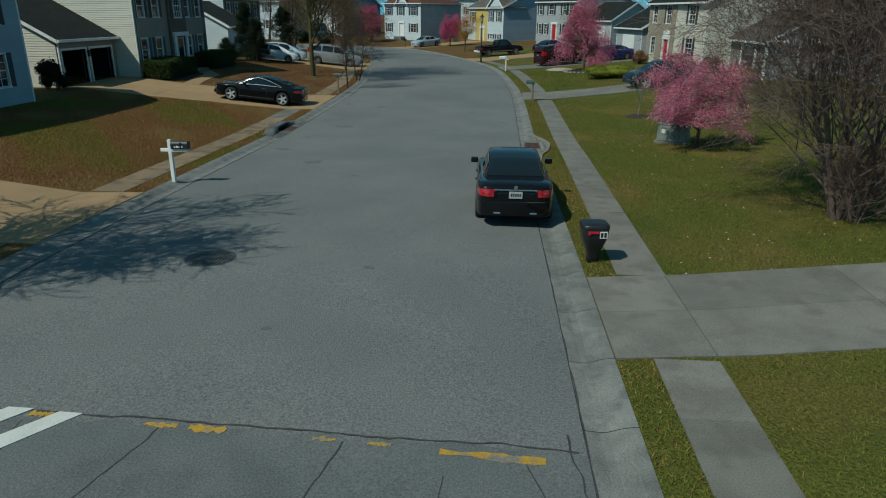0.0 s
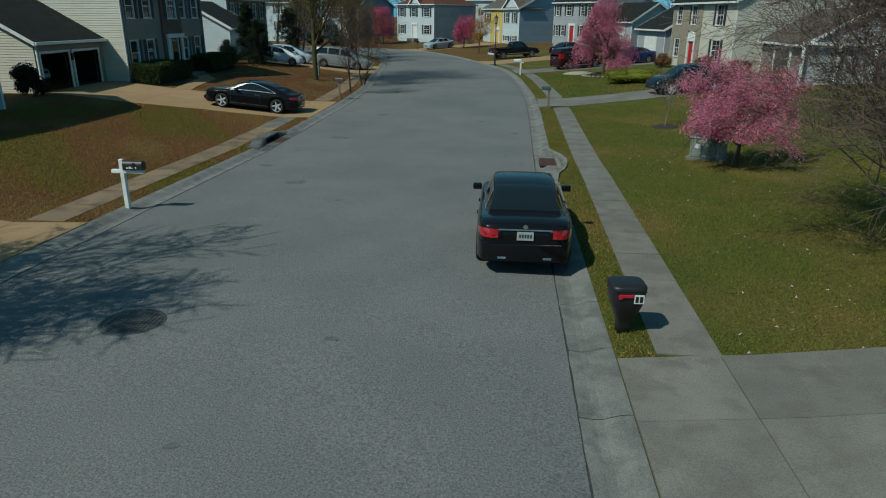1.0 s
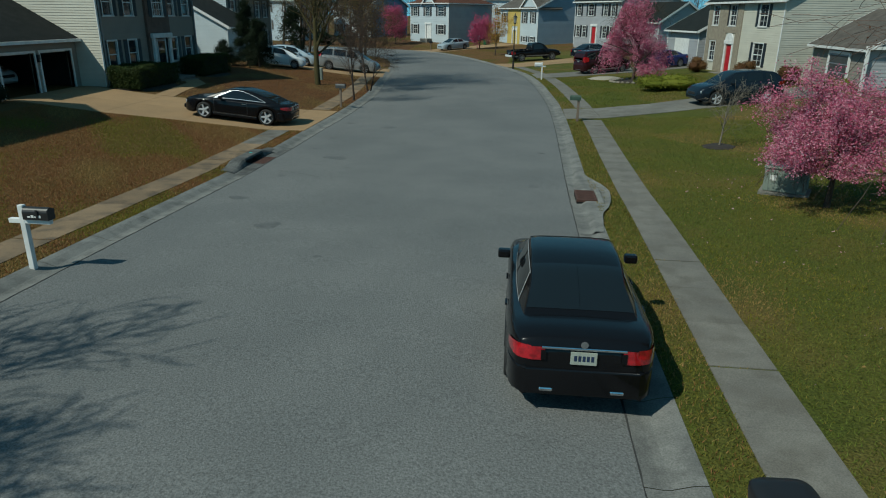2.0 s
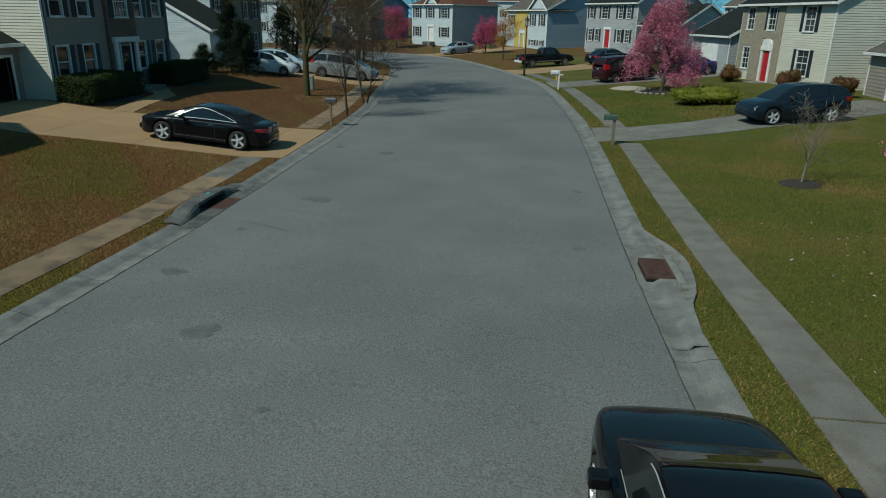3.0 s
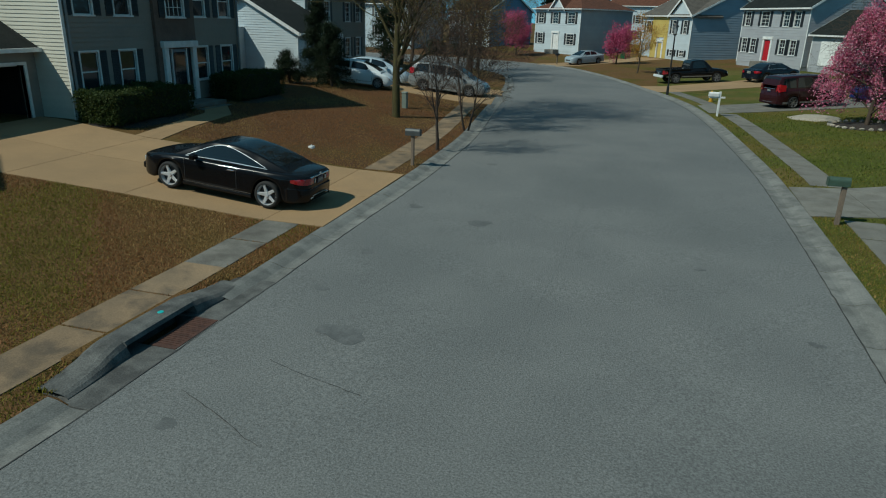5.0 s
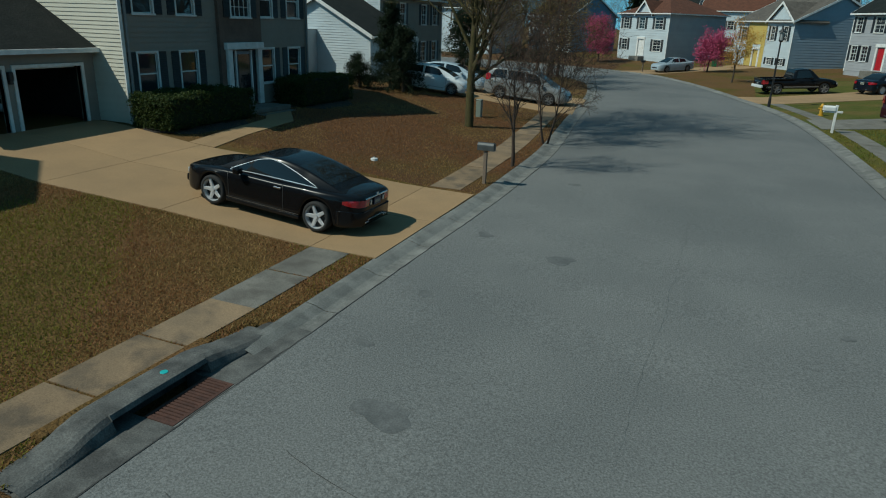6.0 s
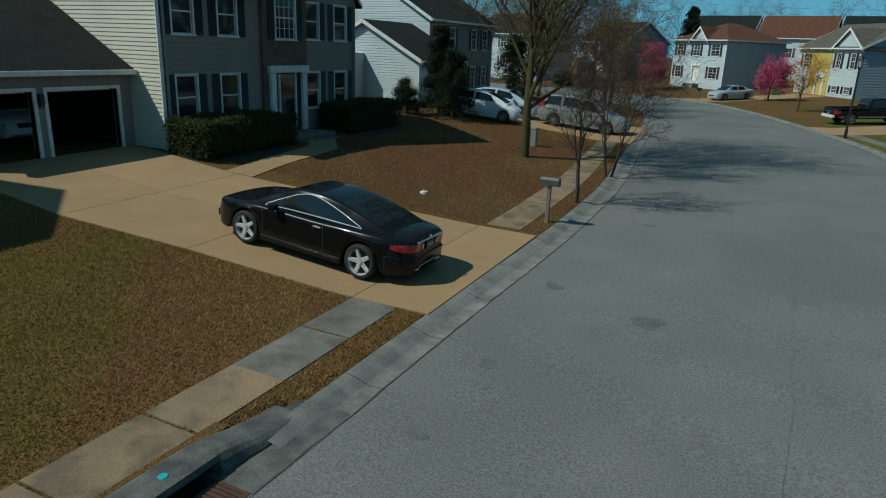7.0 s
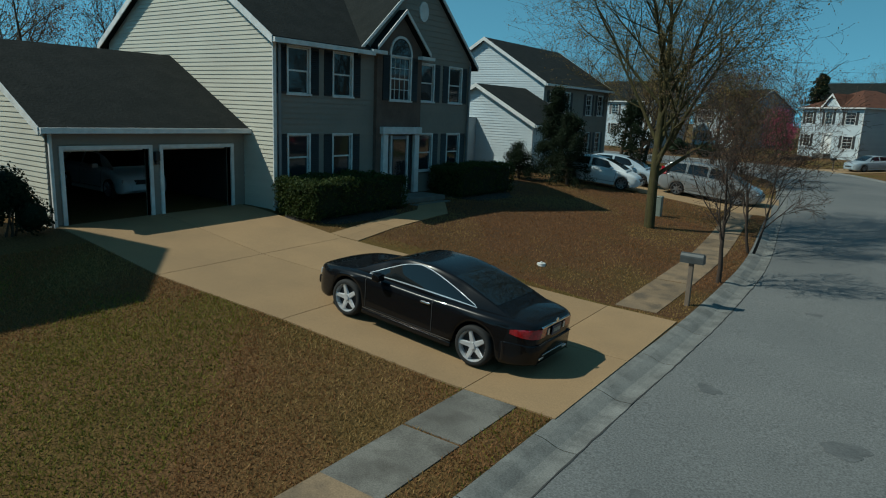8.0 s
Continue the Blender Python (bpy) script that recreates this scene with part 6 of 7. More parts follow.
# evergreens, hedges, shrubs
def conifer(x, y, label, seed, height, spread, count, size):
    """A ragged evergreen: a trunk, uneven tiers of boughs that droop at the ends, and sprays of needles along them."""
    rng = random.Random(seed)
    t = thing("evergreen", pose(x, y, ground_at(x, y)), label, "evergreen", "shrubs")
    paths = [(0, [(Vector((0.04 * math.sin(k), 0.04 * math.cos(k * 1.7), -0.15 + (height + 0.1) * k / 8)), 0.09 * (1 - k / 8.5)) for k in range(9)])]
    tips = []
    for b in range(int(height * 26)):
        h = height * (0.04 + 0.94 * rng.random() ** 0.85)
        f_ = 1 - h / height
        reach = spread * (0.18 + 0.82 * f_ ** 0.7) * rng.uniform(0.45, 1.15)
        a = rng.random() * 2 * math.pi
        pts = []
        for k in range(5):
            u = k / 4
            q = Vector((math.cos(a) * reach * u, math.sin(a) * reach * u, h + reach * (0.35 * u - 0.45 * u * u)))
            pts.append((q, 0.016 * (1 - 0.85 * u)))
            if k:
                tips += [q] * (1 + k)
        paths.append((1, pts))
    v, f = tubes(paths, (7, 3))
    sheet_mesh("trunk", v, f, M_BARK, t, smooth=True)
    flakes(rng, tips, count, size, 0.11, "crown", M_EVER, t, lambda p: p.z > 0.03, 0.35)
    return t


conifer(-21.7, 59.5, "ragged dark evergreen beside the white garage", 40, 4.7, 1.25, 24000, 0.10)
conifer(-20.5, 58.8, "broad dark evergreen at the lawn's edge", 41, 3.5, 1.5, 18000, 0.10)
conifer(-22.6, 57.6, "low dark evergreen before the white garage", 53, 1.7, 1.1, 11000, 0.09)
conifer(-21.5, 70.0, "dark evergreen behind the parked hatchbacks", 54, 4.6, 1.9, 16000, 0.13)
leafy("hedge", -20.9, 43.35, "clipped green hedge under the front windows", 42, (1.7, 4.3, 1.1), M_BOX, 16000, 0.075, "hedge", box_like=True)
leafy("hedge", -20.95, 50.9, "clipped dark hedge beside the front door", 43, (1.5, 4.0, 1.2), M_BOX, 13000, 0.075, "hedge", box_like=True)
leafy("shrub", -23.0, 34.5, "dark shrub at the garage corner", 44, (1.4, 1.4, 1.4), M_EVER, 4000, 0.09, lumps=7)
leafy("shrub", 8.8, 52.9, "low spreading yellow-green shrub on the lawn", 45, (3.6, 1.9, 0.95), M_JUNIPER, 9000, 0.09, lumps=12)
leafy("shrub", 15.4, 59.6, "rounded russet shrub under the windows", 46, (1.3, 1.3, 1.2), M_RUST_SHRUB, 4000, 0.07, lumps=6)
leafy("shrub", 13.6, 66.0, "russet shrub beside the arched doorway", 47, (1.2, 1.8, 1.1), M_RUST_SHRUB, 4000, 0.07, lumps=7)
leafy("shrub", 16.7, 54.8, "reddish shrub beside the porch garage", 48, (1.4, 1.4, 1.2), M_RUST_SHRUB, 4000, 0.07, lumps=6)
leafy("shrub", 16.2, 46.2, "olive shrub before the porch", 49, (1.5, 1.5, 1.3), M_JUNIPER, 4000, 0.08, lumps=6)
leafy("shrub", -28, 112.5, "dark shrub beyond the bend", 50, (2.4, 2.4, 1.6), M_EVER, 3000, 0.16, lumps=7)
leafy("shrub", -31.5, 113.5, "dark shrub beyond the bend", 51, (2.4, 2.4, 1.8), M_EVER, 3000, 0.16, lumps=7)
conifer(-20.5, 146, "tall dark conifer behind the houses", 52, 11, 2.6, 9000, 0.4)

# belt of bare woods behind the houses, copies of two trees
woods = [tree("tree", -70, 150, "bare tree in the far belt of woods", 90, 11, M_BARK, [(M_RUSTY, 2500, 0.14, 0.2)], group="far woods", trunk=0.2, radius=0.2, kids=(13, 8, 6), spread=0.85, up=0.45, levels=4),
         tree("tree", -58, 156, "bare tree in the far belt of woods", 91, 12, M_BARK, [(M_BUD, 2500, 0.14, 0.2)], group="far woods", trunk=0.2, radius=0.2, kids=(13, 8, 6), spread=0.9, up=0.4, levels=4)]
wood_rng = random.Random(11)
for k in range(64):
    ang = radians(-62 + 100 * (k + wood_rng.random()) / 64)
    rad = wood_rng.uniform(150, 185)
    wx, wy = rad * math.sin(ang), 20 + rad * math.cos(ang)
    copy_thing(woods[k % 2], pose(wx, wy, 0.8, 0, 0, wood_rng.uniform(0, 360)) @ Matrix.Diagonal((1, 1, 1, 1)))
for k in range(10):
    copy_thing(woods[k % 2], pose(-52 - wood_rng.uniform(0, 22), 26 + k * 8 + wood_rng.uniform(-3, 3), 1.0, 0, 0, wood_rng.uniform(0, 360)))

# ---- street furniture ----
M_BLACKPLASTIC = material("black_plastic_box", (0.014, 0.014, 0.015), None, 0.45, scale=6, dirt=0.15)
M_POST = material("weathered_post", (0.20, 0.15, 0.11), (0.14, 0.105, 0.08), 0.9, scale=6, fine=50, stretch=(1, 1, 0.2), dirt=0.3)
M_GREENBOX = material("green_paint", (0.05, 0.085, 0.06), None, 0.5, scale=6, dirt=0.15)
M_GREYBOX = material("grey_metal_box", (0.085, 0.09, 0.09), None, 0.45, 0.3, scale=6, dirt=0.15)
M_RUST = material("rusty_iron", (0.105, 0.048, 0.034), (0.07, 0.034, 0.026), 0.85, 0.2, scale=9, fine=60, dirt=0.4, piece=0.1)
M_IRON = material("dark_cast_iron", (0.10, 0.105, 0.105), (0.075, 0.078, 0.08), 0.6, 0.5, scale=9, fine=60, dirt=0.3)
# near-black painted in as the shade of drain pits; also the lid seam
M_VOID = material("deep_shade", (0.006, 0.006, 0.006), None, 0.95)
M_REDFLAG = material("red_flag", (0.5, 0.012, 0.03), None, 0.4, scale=6, dirt=0.05)
M_YELLOWPAINT = material("worn_yellow_paint", (0.48, 0.27, 0.02), (0.36, 0.22, 0.04), 0.8, scale=5, fine=40, third=(0.19, 0.18, 0.15), third_size=4.5, dirt=0.35)
M_WHITEPAINT = material("worn_white_paint", (0.55, 0.55, 0.52), (0.48, 0.48, 0.45), 0.8, scale=4, fine=40, dirt=0.15)
M_TAR = material("dark_joint", (0.035, 0.035, 0.035), (0.055, 0.053, 0.05), 0.9, scale=4, fine=40, dirt=0.4)
M_OLDROAD = material("old_cracked_asphalt", (0.125, 0.135, 0.135), (0.155, 0.162, 0.16), 0.9, scale=0.9, fine=38, bump=0.006, bump_size=70, dirt=0.45, spec=0.3, third=(0.10, 0.108, 0.108), third_size=0.7)
M_STAIN = material("oil_stain", (0.095, 0.099, 0.098), (0.135, 0.138, 0.137), 0.8, scale=4, fine=40, dirt=0.4)
M_GREENBIN = material("green_plastic", (0.015, 0.10, 0.035), None, 0.5, scale=6, dirt=0.1)
M_TEAL = material("teal_paint_spot", (0.03, 0.42, 0.42), None, 0.6, scale=20)


def box_shell(w, l, h, n=10):
    """A letter box: flat floor, rounded top; runs along x from 0 to l."""
    pts = [(-w / 2, 0), (w / 2, 0), (w / 2, h * 0.55)] + [(w / 2 * math.cos(a * math.pi / n), h * 0.55 + h * 0.45 * math.sin(a * math.pi / n)) for a in range(1, n)] + [(-w / 2, h * 0.55)]
    return prism(pts, 0, l, "x")


def mailbox(x, y, yaw, label, post_mat, box_mat, height=1.05, cross=True, z=None, flag=True, script=False, thin=0.1, reach=-0.24):
    """A letter box on a post; the box points along its local x, towards the road."""
    v = thing("mailbox", pose(x, y, (ground_at(x, y) if z is None else z), 0, 0, yaw), label, "mailbox", "mailboxes")
    post = part("post", box(-thin / 2, thin / 2, -thin / 2, thin / 2, -0.2, height + (0.26 if cross else 0), bevel=0.008), post_mat, v)
    if cross:
        part("arm", box(-0.28, 0.55, -thin / 2 + 0.005, thin / 2 - 0.005, height - 0.09, height - 0.002, bevel=0.006), post_mat, v)
    x0 = 0.06 if cross else reach
    shell = part("box", box_shell(0.19, 0.50, 0.23), box_mat, v, m=pose(x0, 0, height))
    part("door", box(x0 + 0.50, x0 + 0.515, -0.1, 0.1, height - 0.005, height + 0.2, bevel=0.005), box_mat, v)
    if flag:
        part("flag", box(x0 + 0.28, x0 + 0.32, -0.115, -0.1, height + 0.05, height + 0.2), M_REDFLAG if box_mat is not M_BLACKPLASTIC else M_BLACKPLASTIC, v)
    if script:
        for k in range(4):
            part("lettering_bar", box(x0 + 0.10 + k * 0.07, x0 + 0.155 + k * 0.07, -0.099, -0.0955, height + 0.045, height + 0.075 + 0.02 * (k % 2)), M_WHITE, v)
    return v


mailbox(-9.5, 18.95, 0, "black mailbox on a white cross-armed wooden post", M_WHITE, M_BLACKPLASTIC, 1.02, script=True, thin=0.105)
mailbox(-9.93, 43.15, 0, "grey metal mailbox on a weathered wooden post", M_POST, M_GREYBOX, 1.0, cross=False, flag=False)
mailbox(2.34, 40.9, 180, "green mailbox on a weathered wooden post", M_POST, M_GREENBOX, 1.0, cross=False, thin=0.11, reach=-0.10)
mailbox(1.06, 61.5, 186, "white mailbox on a white cross-armed post", M_WHITE, M_WHITE, 1.05)
mailbox(-13.2, 103.0, 225, "small dark mailbox on a thin post", M_POST, M_BLACKPLASTIC, 1.0, cross=False)


def pedestal_mailbox(x, y):
    """Moulded plastic letter box, wide head on a tapering foot, with a flag and a number plate."""
    v = thing("mailbox", pose(x, y, ground_at(x, y), 0, 0, 4), "black moulded plastic mailbox with red flag and white number plate", "mailbox", "mailboxes")
    rows = [(-0.05, 0.105, 0.12), (0.12, 0.105, 0.12), (0.22, 0.125, 0.14), (0.36, 0.18, 0.19), (0.50, 0.232, 0.235), (0.58, 0.248, 0.25), (0.745, 0.272, 0.255), (0.79, 0.272, 0.255), (0.81, 0.25, 0.24), (0.825, 0.15, 0.16)]
    bm = bmesh.new()
    rings = []
    for z, a, b in rows:
        rings.append([bm.verts.new((a * math.copysign(abs(math.cos(t)) ** 0.45, math.cos(t)), b * math.copysign(abs(math.sin(t)) ** 0.45, math.sin(t)), z)) for t in [2 * math.pi * (i + 0.5) / 24 for i in range(24)]])
    for p, q in zip(rings[:-1], rings[1:]):
        for i in range(24):
            bm.faces.new((p[i], p[(i + 1) % 24], q[(i + 1) % 24], q[i]))
    bm.faces.new(rings[0][::-1]), bm.faces.new(rings[-1])
    part("body", bm, M_BLACKPLASTIC, v, smooth=True)
    part("lid_seam", box(-0.242, 0.242, -0.260, -0.253, 0.745, 0.753), M_VOID, v)
    part("flag", box(-0.17, 0.04, -0.280, -0.256, 0.66, 0.705, bevel=0.006), M_REDFLAG, v)
    part("flag_end", box(-0.17, -0.12, -0.281, -0.255, 0.635, 0.66, bevel=0.004), M_REDFLAG, v)
    plate = part("number_plate", box(0.06, 0.205, -0.266, -0.252, 0.565, 0.70), M_WHITE, v)
    for k in range(2):
        part("number_bar", box(0.075 + k * 0.064, 0.121 + k * 0.064, -0.270, -0.2665, 0.585, 0.68), M_BLACKPLASTIC, plate)
    return v


pedestal_mailbox(2.0, 12.85)


def street_lamp(x, y):
    v = thing("street_lamp", pose(x, y, ground_at(x, y)), "black post-top street lamp with lantern head", "street lamp")
    bm = bmesh.new()
    for z0, z1, r0, r1 in ((-0.2, 0.5, 0.1, 0.085), (0.5, 0.6, 0.085, 0.06), (0.6, 4.0, 0.06, 0.045)):
        bmesh.ops.create_cone(bm, cap_ends=True, segments=12, radius1=r0, radius2=r1, depth=z1 - z0, matrix=Matrix.Translation((0, 0, (z0 + z1) / 2)))
    part("pole", bm, M_BLACKPLASTIC, v)
    for rot in range(4):
        part("cage_bar", box(0.13, 0.155, -0.012, 0.012, 4.06, 4.52), M_BLACKPLASTIC, v, m=pose(0, 0, 0, 0, 0, 45 + 90 * rot))
    bm = bmesh.new()
    bmesh.ops.create_cone(bm, cap_ends=True, segments=8, radius1=0.11, radius2=0.16, depth=0.46, matrix=Matrix.Translation((0, 0, 4.29)))
    part("lantern", bm, M_CURTAIN, v)
    bm = bmesh.new()
    bmesh.ops.create_cone(bm, cap_ends=True, segments=8, radius1=0.24, radius2=0.05, depth=0.22, matrix=Matrix.Translation((0, 0, 4.64)))
    bmesh.ops.create_cone(bm, cap_ends=True, segments=8, radius1=0.05, radius2=0.01, depth=0.2, matrix=Matrix.Translation((0, 0, 4.84)))
    part("cap", bm, M_BLACKPLASTIC, v)
    bm = bmesh.new()
    bmesh.ops.create_cone(bm, cap_ends=True, segments=8, radius1=0.08, radius2=0.15, depth=0.1, matrix=Matrix.Translation((0, 0, 4.01)))
    part("collar", bm, M_BLACKPLASTIC, v)
    return v


street_lamp(-1.34, 73.0)


def hydrant(x, y):
    v = thing("fire_hydrant", pose(x, y, ground_at(x, y)), "yellow fire hydrant on the grass", "hydrant")
    M_HYD = material("hydrant_yellow", (0.55, 0.30, 0.02), None, 0.5, scale=8, dirt=0.2)
    bm = bmesh.new()
    for z0, z1, r0, r1 in ((-0.1, 0.06, 0.16, 0.16), (0.06, 0.5, 0.11, 0.10), (0.5, 0.56, 0.14, 0.14), (0.56, 0.70, 0.11, 0.05)):
        bmesh.ops.create_cone(bm, cap_ends=True, segments=14, radius1=r0, radius2=r1, depth=z1 - z0, matrix=Matrix.Translation((0, 0, (z0 + z1) / 2)))
    part("barrel", bm, M_HYD, v)
    for ang in (0, 180, 270):
        bm = bmesh.new()
        bmesh.ops.create_cone(bm, cap_ends=True, segments=10, radius1=0.055, radius2=0.055, depth=0.1, matrix=pose(0, 0, 0, 0, 0, ang) @ pose(0.14, 0, 0.4, 0, 90, 0))
        part("outlet", bm, M_HYD, v)


hydrant(1.3, 69.4)

tr = thing("utility_box", pose(7.3, 27.7, ground_at(7.3, 27.7), 0, 0, -25), "pale grey-green steel utility transformer box on the lawn", "utility box")
M_TRANSF = material("grey_green_steel", (0.20, 0.235, 0.20), (0.17, 0.20, 0.175), 0.5, scale=3, dirt=0.2)
part("pad", box(-0.65, 0.65, -0.55, 0.55, -0.1, 0.08, bevel=0.02), M_CONC, tr)
part("cabinet", box(-0.56, 0.56, -0.46, 0.46, 0.082, 0.72, bevel=0.03), M_TRANSF, tr)
part("lid", box(-0.59, 0.59, -0.49, 0.49, 0.722, 0.80, bevel=0.03), M_TRANSF, tr)
part("warning_sticker", box(-0.40, -0.24, -0.466, -0.4605, 0.40, 0.56), M_WHITE, tr)
ped = thing("cable_pedestal", pose(-14.6, 55.2, ground_at(-14.6, 55.2)), "small grey-green cable pedestal beside the tree", "pedestal")
part("housing", box(-0.13, 0.13, -0.13, 0.13, -0.1, 0.75, bevel=0.03), M_TRANSF, ped)
part("cap", box(-0.15, 0.15, -0.15, 0.15, 0.751, 0.82, bevel=0.03), M_TRANSF, ped)
cap = thing("drain_cap", pose(-13.85, 43.5, ground_at(-13.85, 43.5)), "round white plastic drain cap in the brown lawn", "drain cap")
bm = bmesh.new()
bmesh.ops.create_cone(bm, cap_ends=True, segments=18, radius1=0.13, radius2=0.11, depth=0.12)
part("lid", bm, M_WHITE, cap)
bm = bmesh.new()
bmesh.ops.create_cone(bm, cap_ends=True, segments=8, radius1=0.03, radius2=0.025, depth=0.05, matrix=Matrix.Translation((0, 0, 0.08)))
part("plug", bm, M_WHITE, cap)


# ---- drains ----
def grate(parent, x0, x1, y0, y1, z, mat):
    """Iron grating: a frame and separate bars over a dark pit."""
    part("pit", box(x0, x1, y0, y1, z - 0.5, z - 0.06), M_VOID, parent)
    for a, b, c, d in ((x0, x1, y0, y0 + 0.05), (x0, x1, y1 - 0.05, y1), (x0, x0 + 0.05, y0 + 0.05, y1 - 0.05), (x1 - 0.05, x1, y0 + 0.05, y1 - 0.05)):
        part("frame_bar", box(a, b, c, d, z - 0.07, z), mat, parent)
    n = int((y1 - y0 - 0.1) / 0.062)
    me = None
    for k in range(n):
        yc = y0 + 0.05 + (y1 - y0 - 0.1) * (k + 0.5) / n
        if me is None:
            first = part("grating_bar", box(x0 + 0.05, x1 - 0.05, -0.021, 0.021, z - 0.05, z - 0.006), mat, parent)
            me = first.data
            first.location.y = yc
        else:
            ob = new("grating_bar", me)
            ob.parent, ob.location = parent, (0, yc, 0)


def ground_patch(name, pts, lift, mat, parent=None, thick=0.03, base=None):
    """A thin flat piece with its own outline that follows the street's fall."""
    v = [(x, y, (street_height(y) if base is None else base) + lift) for x, y in pts]
    n = len(v)
    cx, cy = sum(p[0] for p in v) / n, sum(p[1] for p in v) / n
    allv = v + [(x, y, z - thick) for x, y, z in v] + [(cx, cy, sum(p[2] for p in v) / n)]
    f = [(i, (i + 1) % n, 2 * n) for i in range(n)] + [(i, i + n, (i + 1) % n + n, (i + 1) % n) for i in range(n)]
    return sheet_mesh(name, allv, f, mat, parent)


def rounded(pts, n=8):
    """Closed smooth outline through points."""
    p = [Vector((*q, 0)) for q in pts]
    out = []
    k = len(p)
    for i in range(k):
        a, b, c, d = p[i - 1], p[i], p[(i + 1) % k], p[(i + 2) % k]
        for s in range(n):
            t = s / n
            q = 0.5 * ((2 * b) + (c - a) * t + (2 * a - 5 * b + 4 * c - d) * t * t + (3 * b - a - 3 * c + d) * t**3)
            out.append((q.x, q.y))
    return out


zi = float(street_height(27.0))
inlet_r = thing("storm_drain", pose(0, 0, 0), "rusty storm drain grate in a pale concrete apron", "storm drain", "storm drains")
edge = [(23.2, 1.72), (24.0, 1.78), (24.8, 1.86), (25.5, 2.08), (26.4, 2.24), (27.4, 2.32), (28.2, 2.22), (28.9, 1.98), (29.6, 1.80), (30.2, 1.72)]
v, f, wide_n = [], [], 8
rows_y = np.linspace(23.2, 30.2, 29)
for y in rows_y:
    xe = curve_at(edge, float(y))
    for k in range(wide_n + 1):
        u = k / wide_n
        x = 1.17 + (xe - 1.17) * u
        blend = min(1.0, (y - 23.2) / 1.2, (30.2 - y) / 1.2)
        low = street_height(y) + (0.004 - 0.06 * min(u * 4, 1) * (1 - u) + 0.085 * u * u)
        v.append((x, float(y), max(float(low) + 0.012 + 0.03 * blend * u, ground_at(x, y) + 0.014, float(street_height(y)) + (0.09 if x > 1.5 else 0.0))))
for r_ in range(len(rows_y) - 1):
    for k in range(wide_n):
        q = r_ * (wide_n + 1) + k
        f.append((q, q + 1, q + wide_n + 2, q + wide_n + 1))
sheet_mesh("apron", v, f, M_KERB, inlet_r, smooth=True)
grate(inlet_r, 1.30, 1.86, 26.25, 27.35, zi + 0.138, M_RUST)
part("kerb_lip", box(1.88, 2.05, 26.0, 27.6, zi - 0.05, zi + 0.15, bevel=0.04), M_KERB, inlet_r)
M_HOOD = material("weathered_hood", (0.15, 0.15, 0.142), (0.085, 0.086, 0.083), 0.9, scale=3.2, fine=45, bump=0.006, bump_size=40, third=(0.07, 0.07, 0.068), third_size=2.2, spec=0.3, dirt=0.45)
zi = float(street_height(30.5))
inlet_l = thing("storm_drain", pose(0, 0, 0), "kerb inlet with dark opening, concrete hood and rusty grate", "storm drain", "storm drains")
stations = [(28.3, -9.80, 0.07, 0), (28.7, -9.81, 0.10, 0), (29.0, -9.83, 0.14, 0), (29.25, -9.86, 0.20, 0), (29.42, -9.875, 0.23, 0), (29.55, -9.88, 0.24, 0), (29.551, -9.88, 0.24, 1), (30.0, -9.88, 0.245, 1),
            (30.5, -9.88, 0.245, 1), (31.15, -9.88, 0.24, 1), (31.151, -9.88, 0.24, 0), (31.3, -9.87, 0.225, 0), (31.5, -9.86, 0.19, 0), (31.75, -9.83, 0.14, 0), (32.1, -9.81, 0.095, 0), (32.5, -9.80, 0.07, 0)]
soft = []
for (ya, xa, ha, ma), (yb, xb, hb, mb) in zip(stations[:-1], stations[1:]):
    for k in range(4 if yb - ya > 0.01 else 1):
        t = k / 4
        e = t * t * (3 - 2 * t) if ma == 0 and mb == 0 else t
        soft.append((ya + (yb - ya) * t, xa + (xb - xa) * t, ha + (hb - ha) * e, ma))
stations = soft + [stations[-1]]
v, f = [], []
for y, xc, hh, mouth in stations:
    sec = ([(-0.27, -0.5), (-0.27, 0.8 * hh), (-0.19, hh), (0.09, hh), (0.19, 0.93 * hh), (0.225, hh - 0.075), (-0.13, hh - 0.08), (-0.13, -0.5)] if mouth else
           [(-0.27, -0.5), (-0.27, 0.8 * hh), (-0.19, hh), (0.07, hh), (0.16, 0.88 * hh), (0.22, 0.6 * hh), (0.27, 0.2 * hh), (0.30, -0.5)])
    v += [(xc + u, y, zi + h_) for u, h_ in sec]
for s_ in range(len(stations) - 1):
    for k in range(7):
        q = s_ * 8 + k
        f.append((q, q + 1, q + 9, q + 8))
sheet_mesh("hood", v, f, M_HOOD, inlet_l, smooth=False)
part("hood_back", box(-10.13, -10.05, 29.3, 31.55, zi - 0.5, zi + 0.12), M_VOID, inlet_l)
part("pit_floor", box(-10.02, -9.0, 29.1, 31.7, zi - 0.62, zi - 0.55), M_VOID, inlet_l)
for ya, yb in ((28.2, 29.95), (31.05, 32.9)):
    part("gutter_plate", box(-9.98, -9.08, ya, yb, zi - 0.5, zi + 0.004, bevel=0.01), M_HOOD, inlet_l)
part("gutter_edge", box(-9.13, -9.08, 29.951, 31.049, zi - 0.5, zi + 0.004), M_KERB, inlet_l)
part("grass_bank", box(-10.36, -10.14, 29.0, 31.8, zi - 0.4, zi + 0.12, bevel=0.03), M_GRASS_L, inlet_l)
grate(inlet_l, -9.60, -9.13, 29.95, 31.05, zi + 0.012, M_RUST)
bm = bmesh.new()
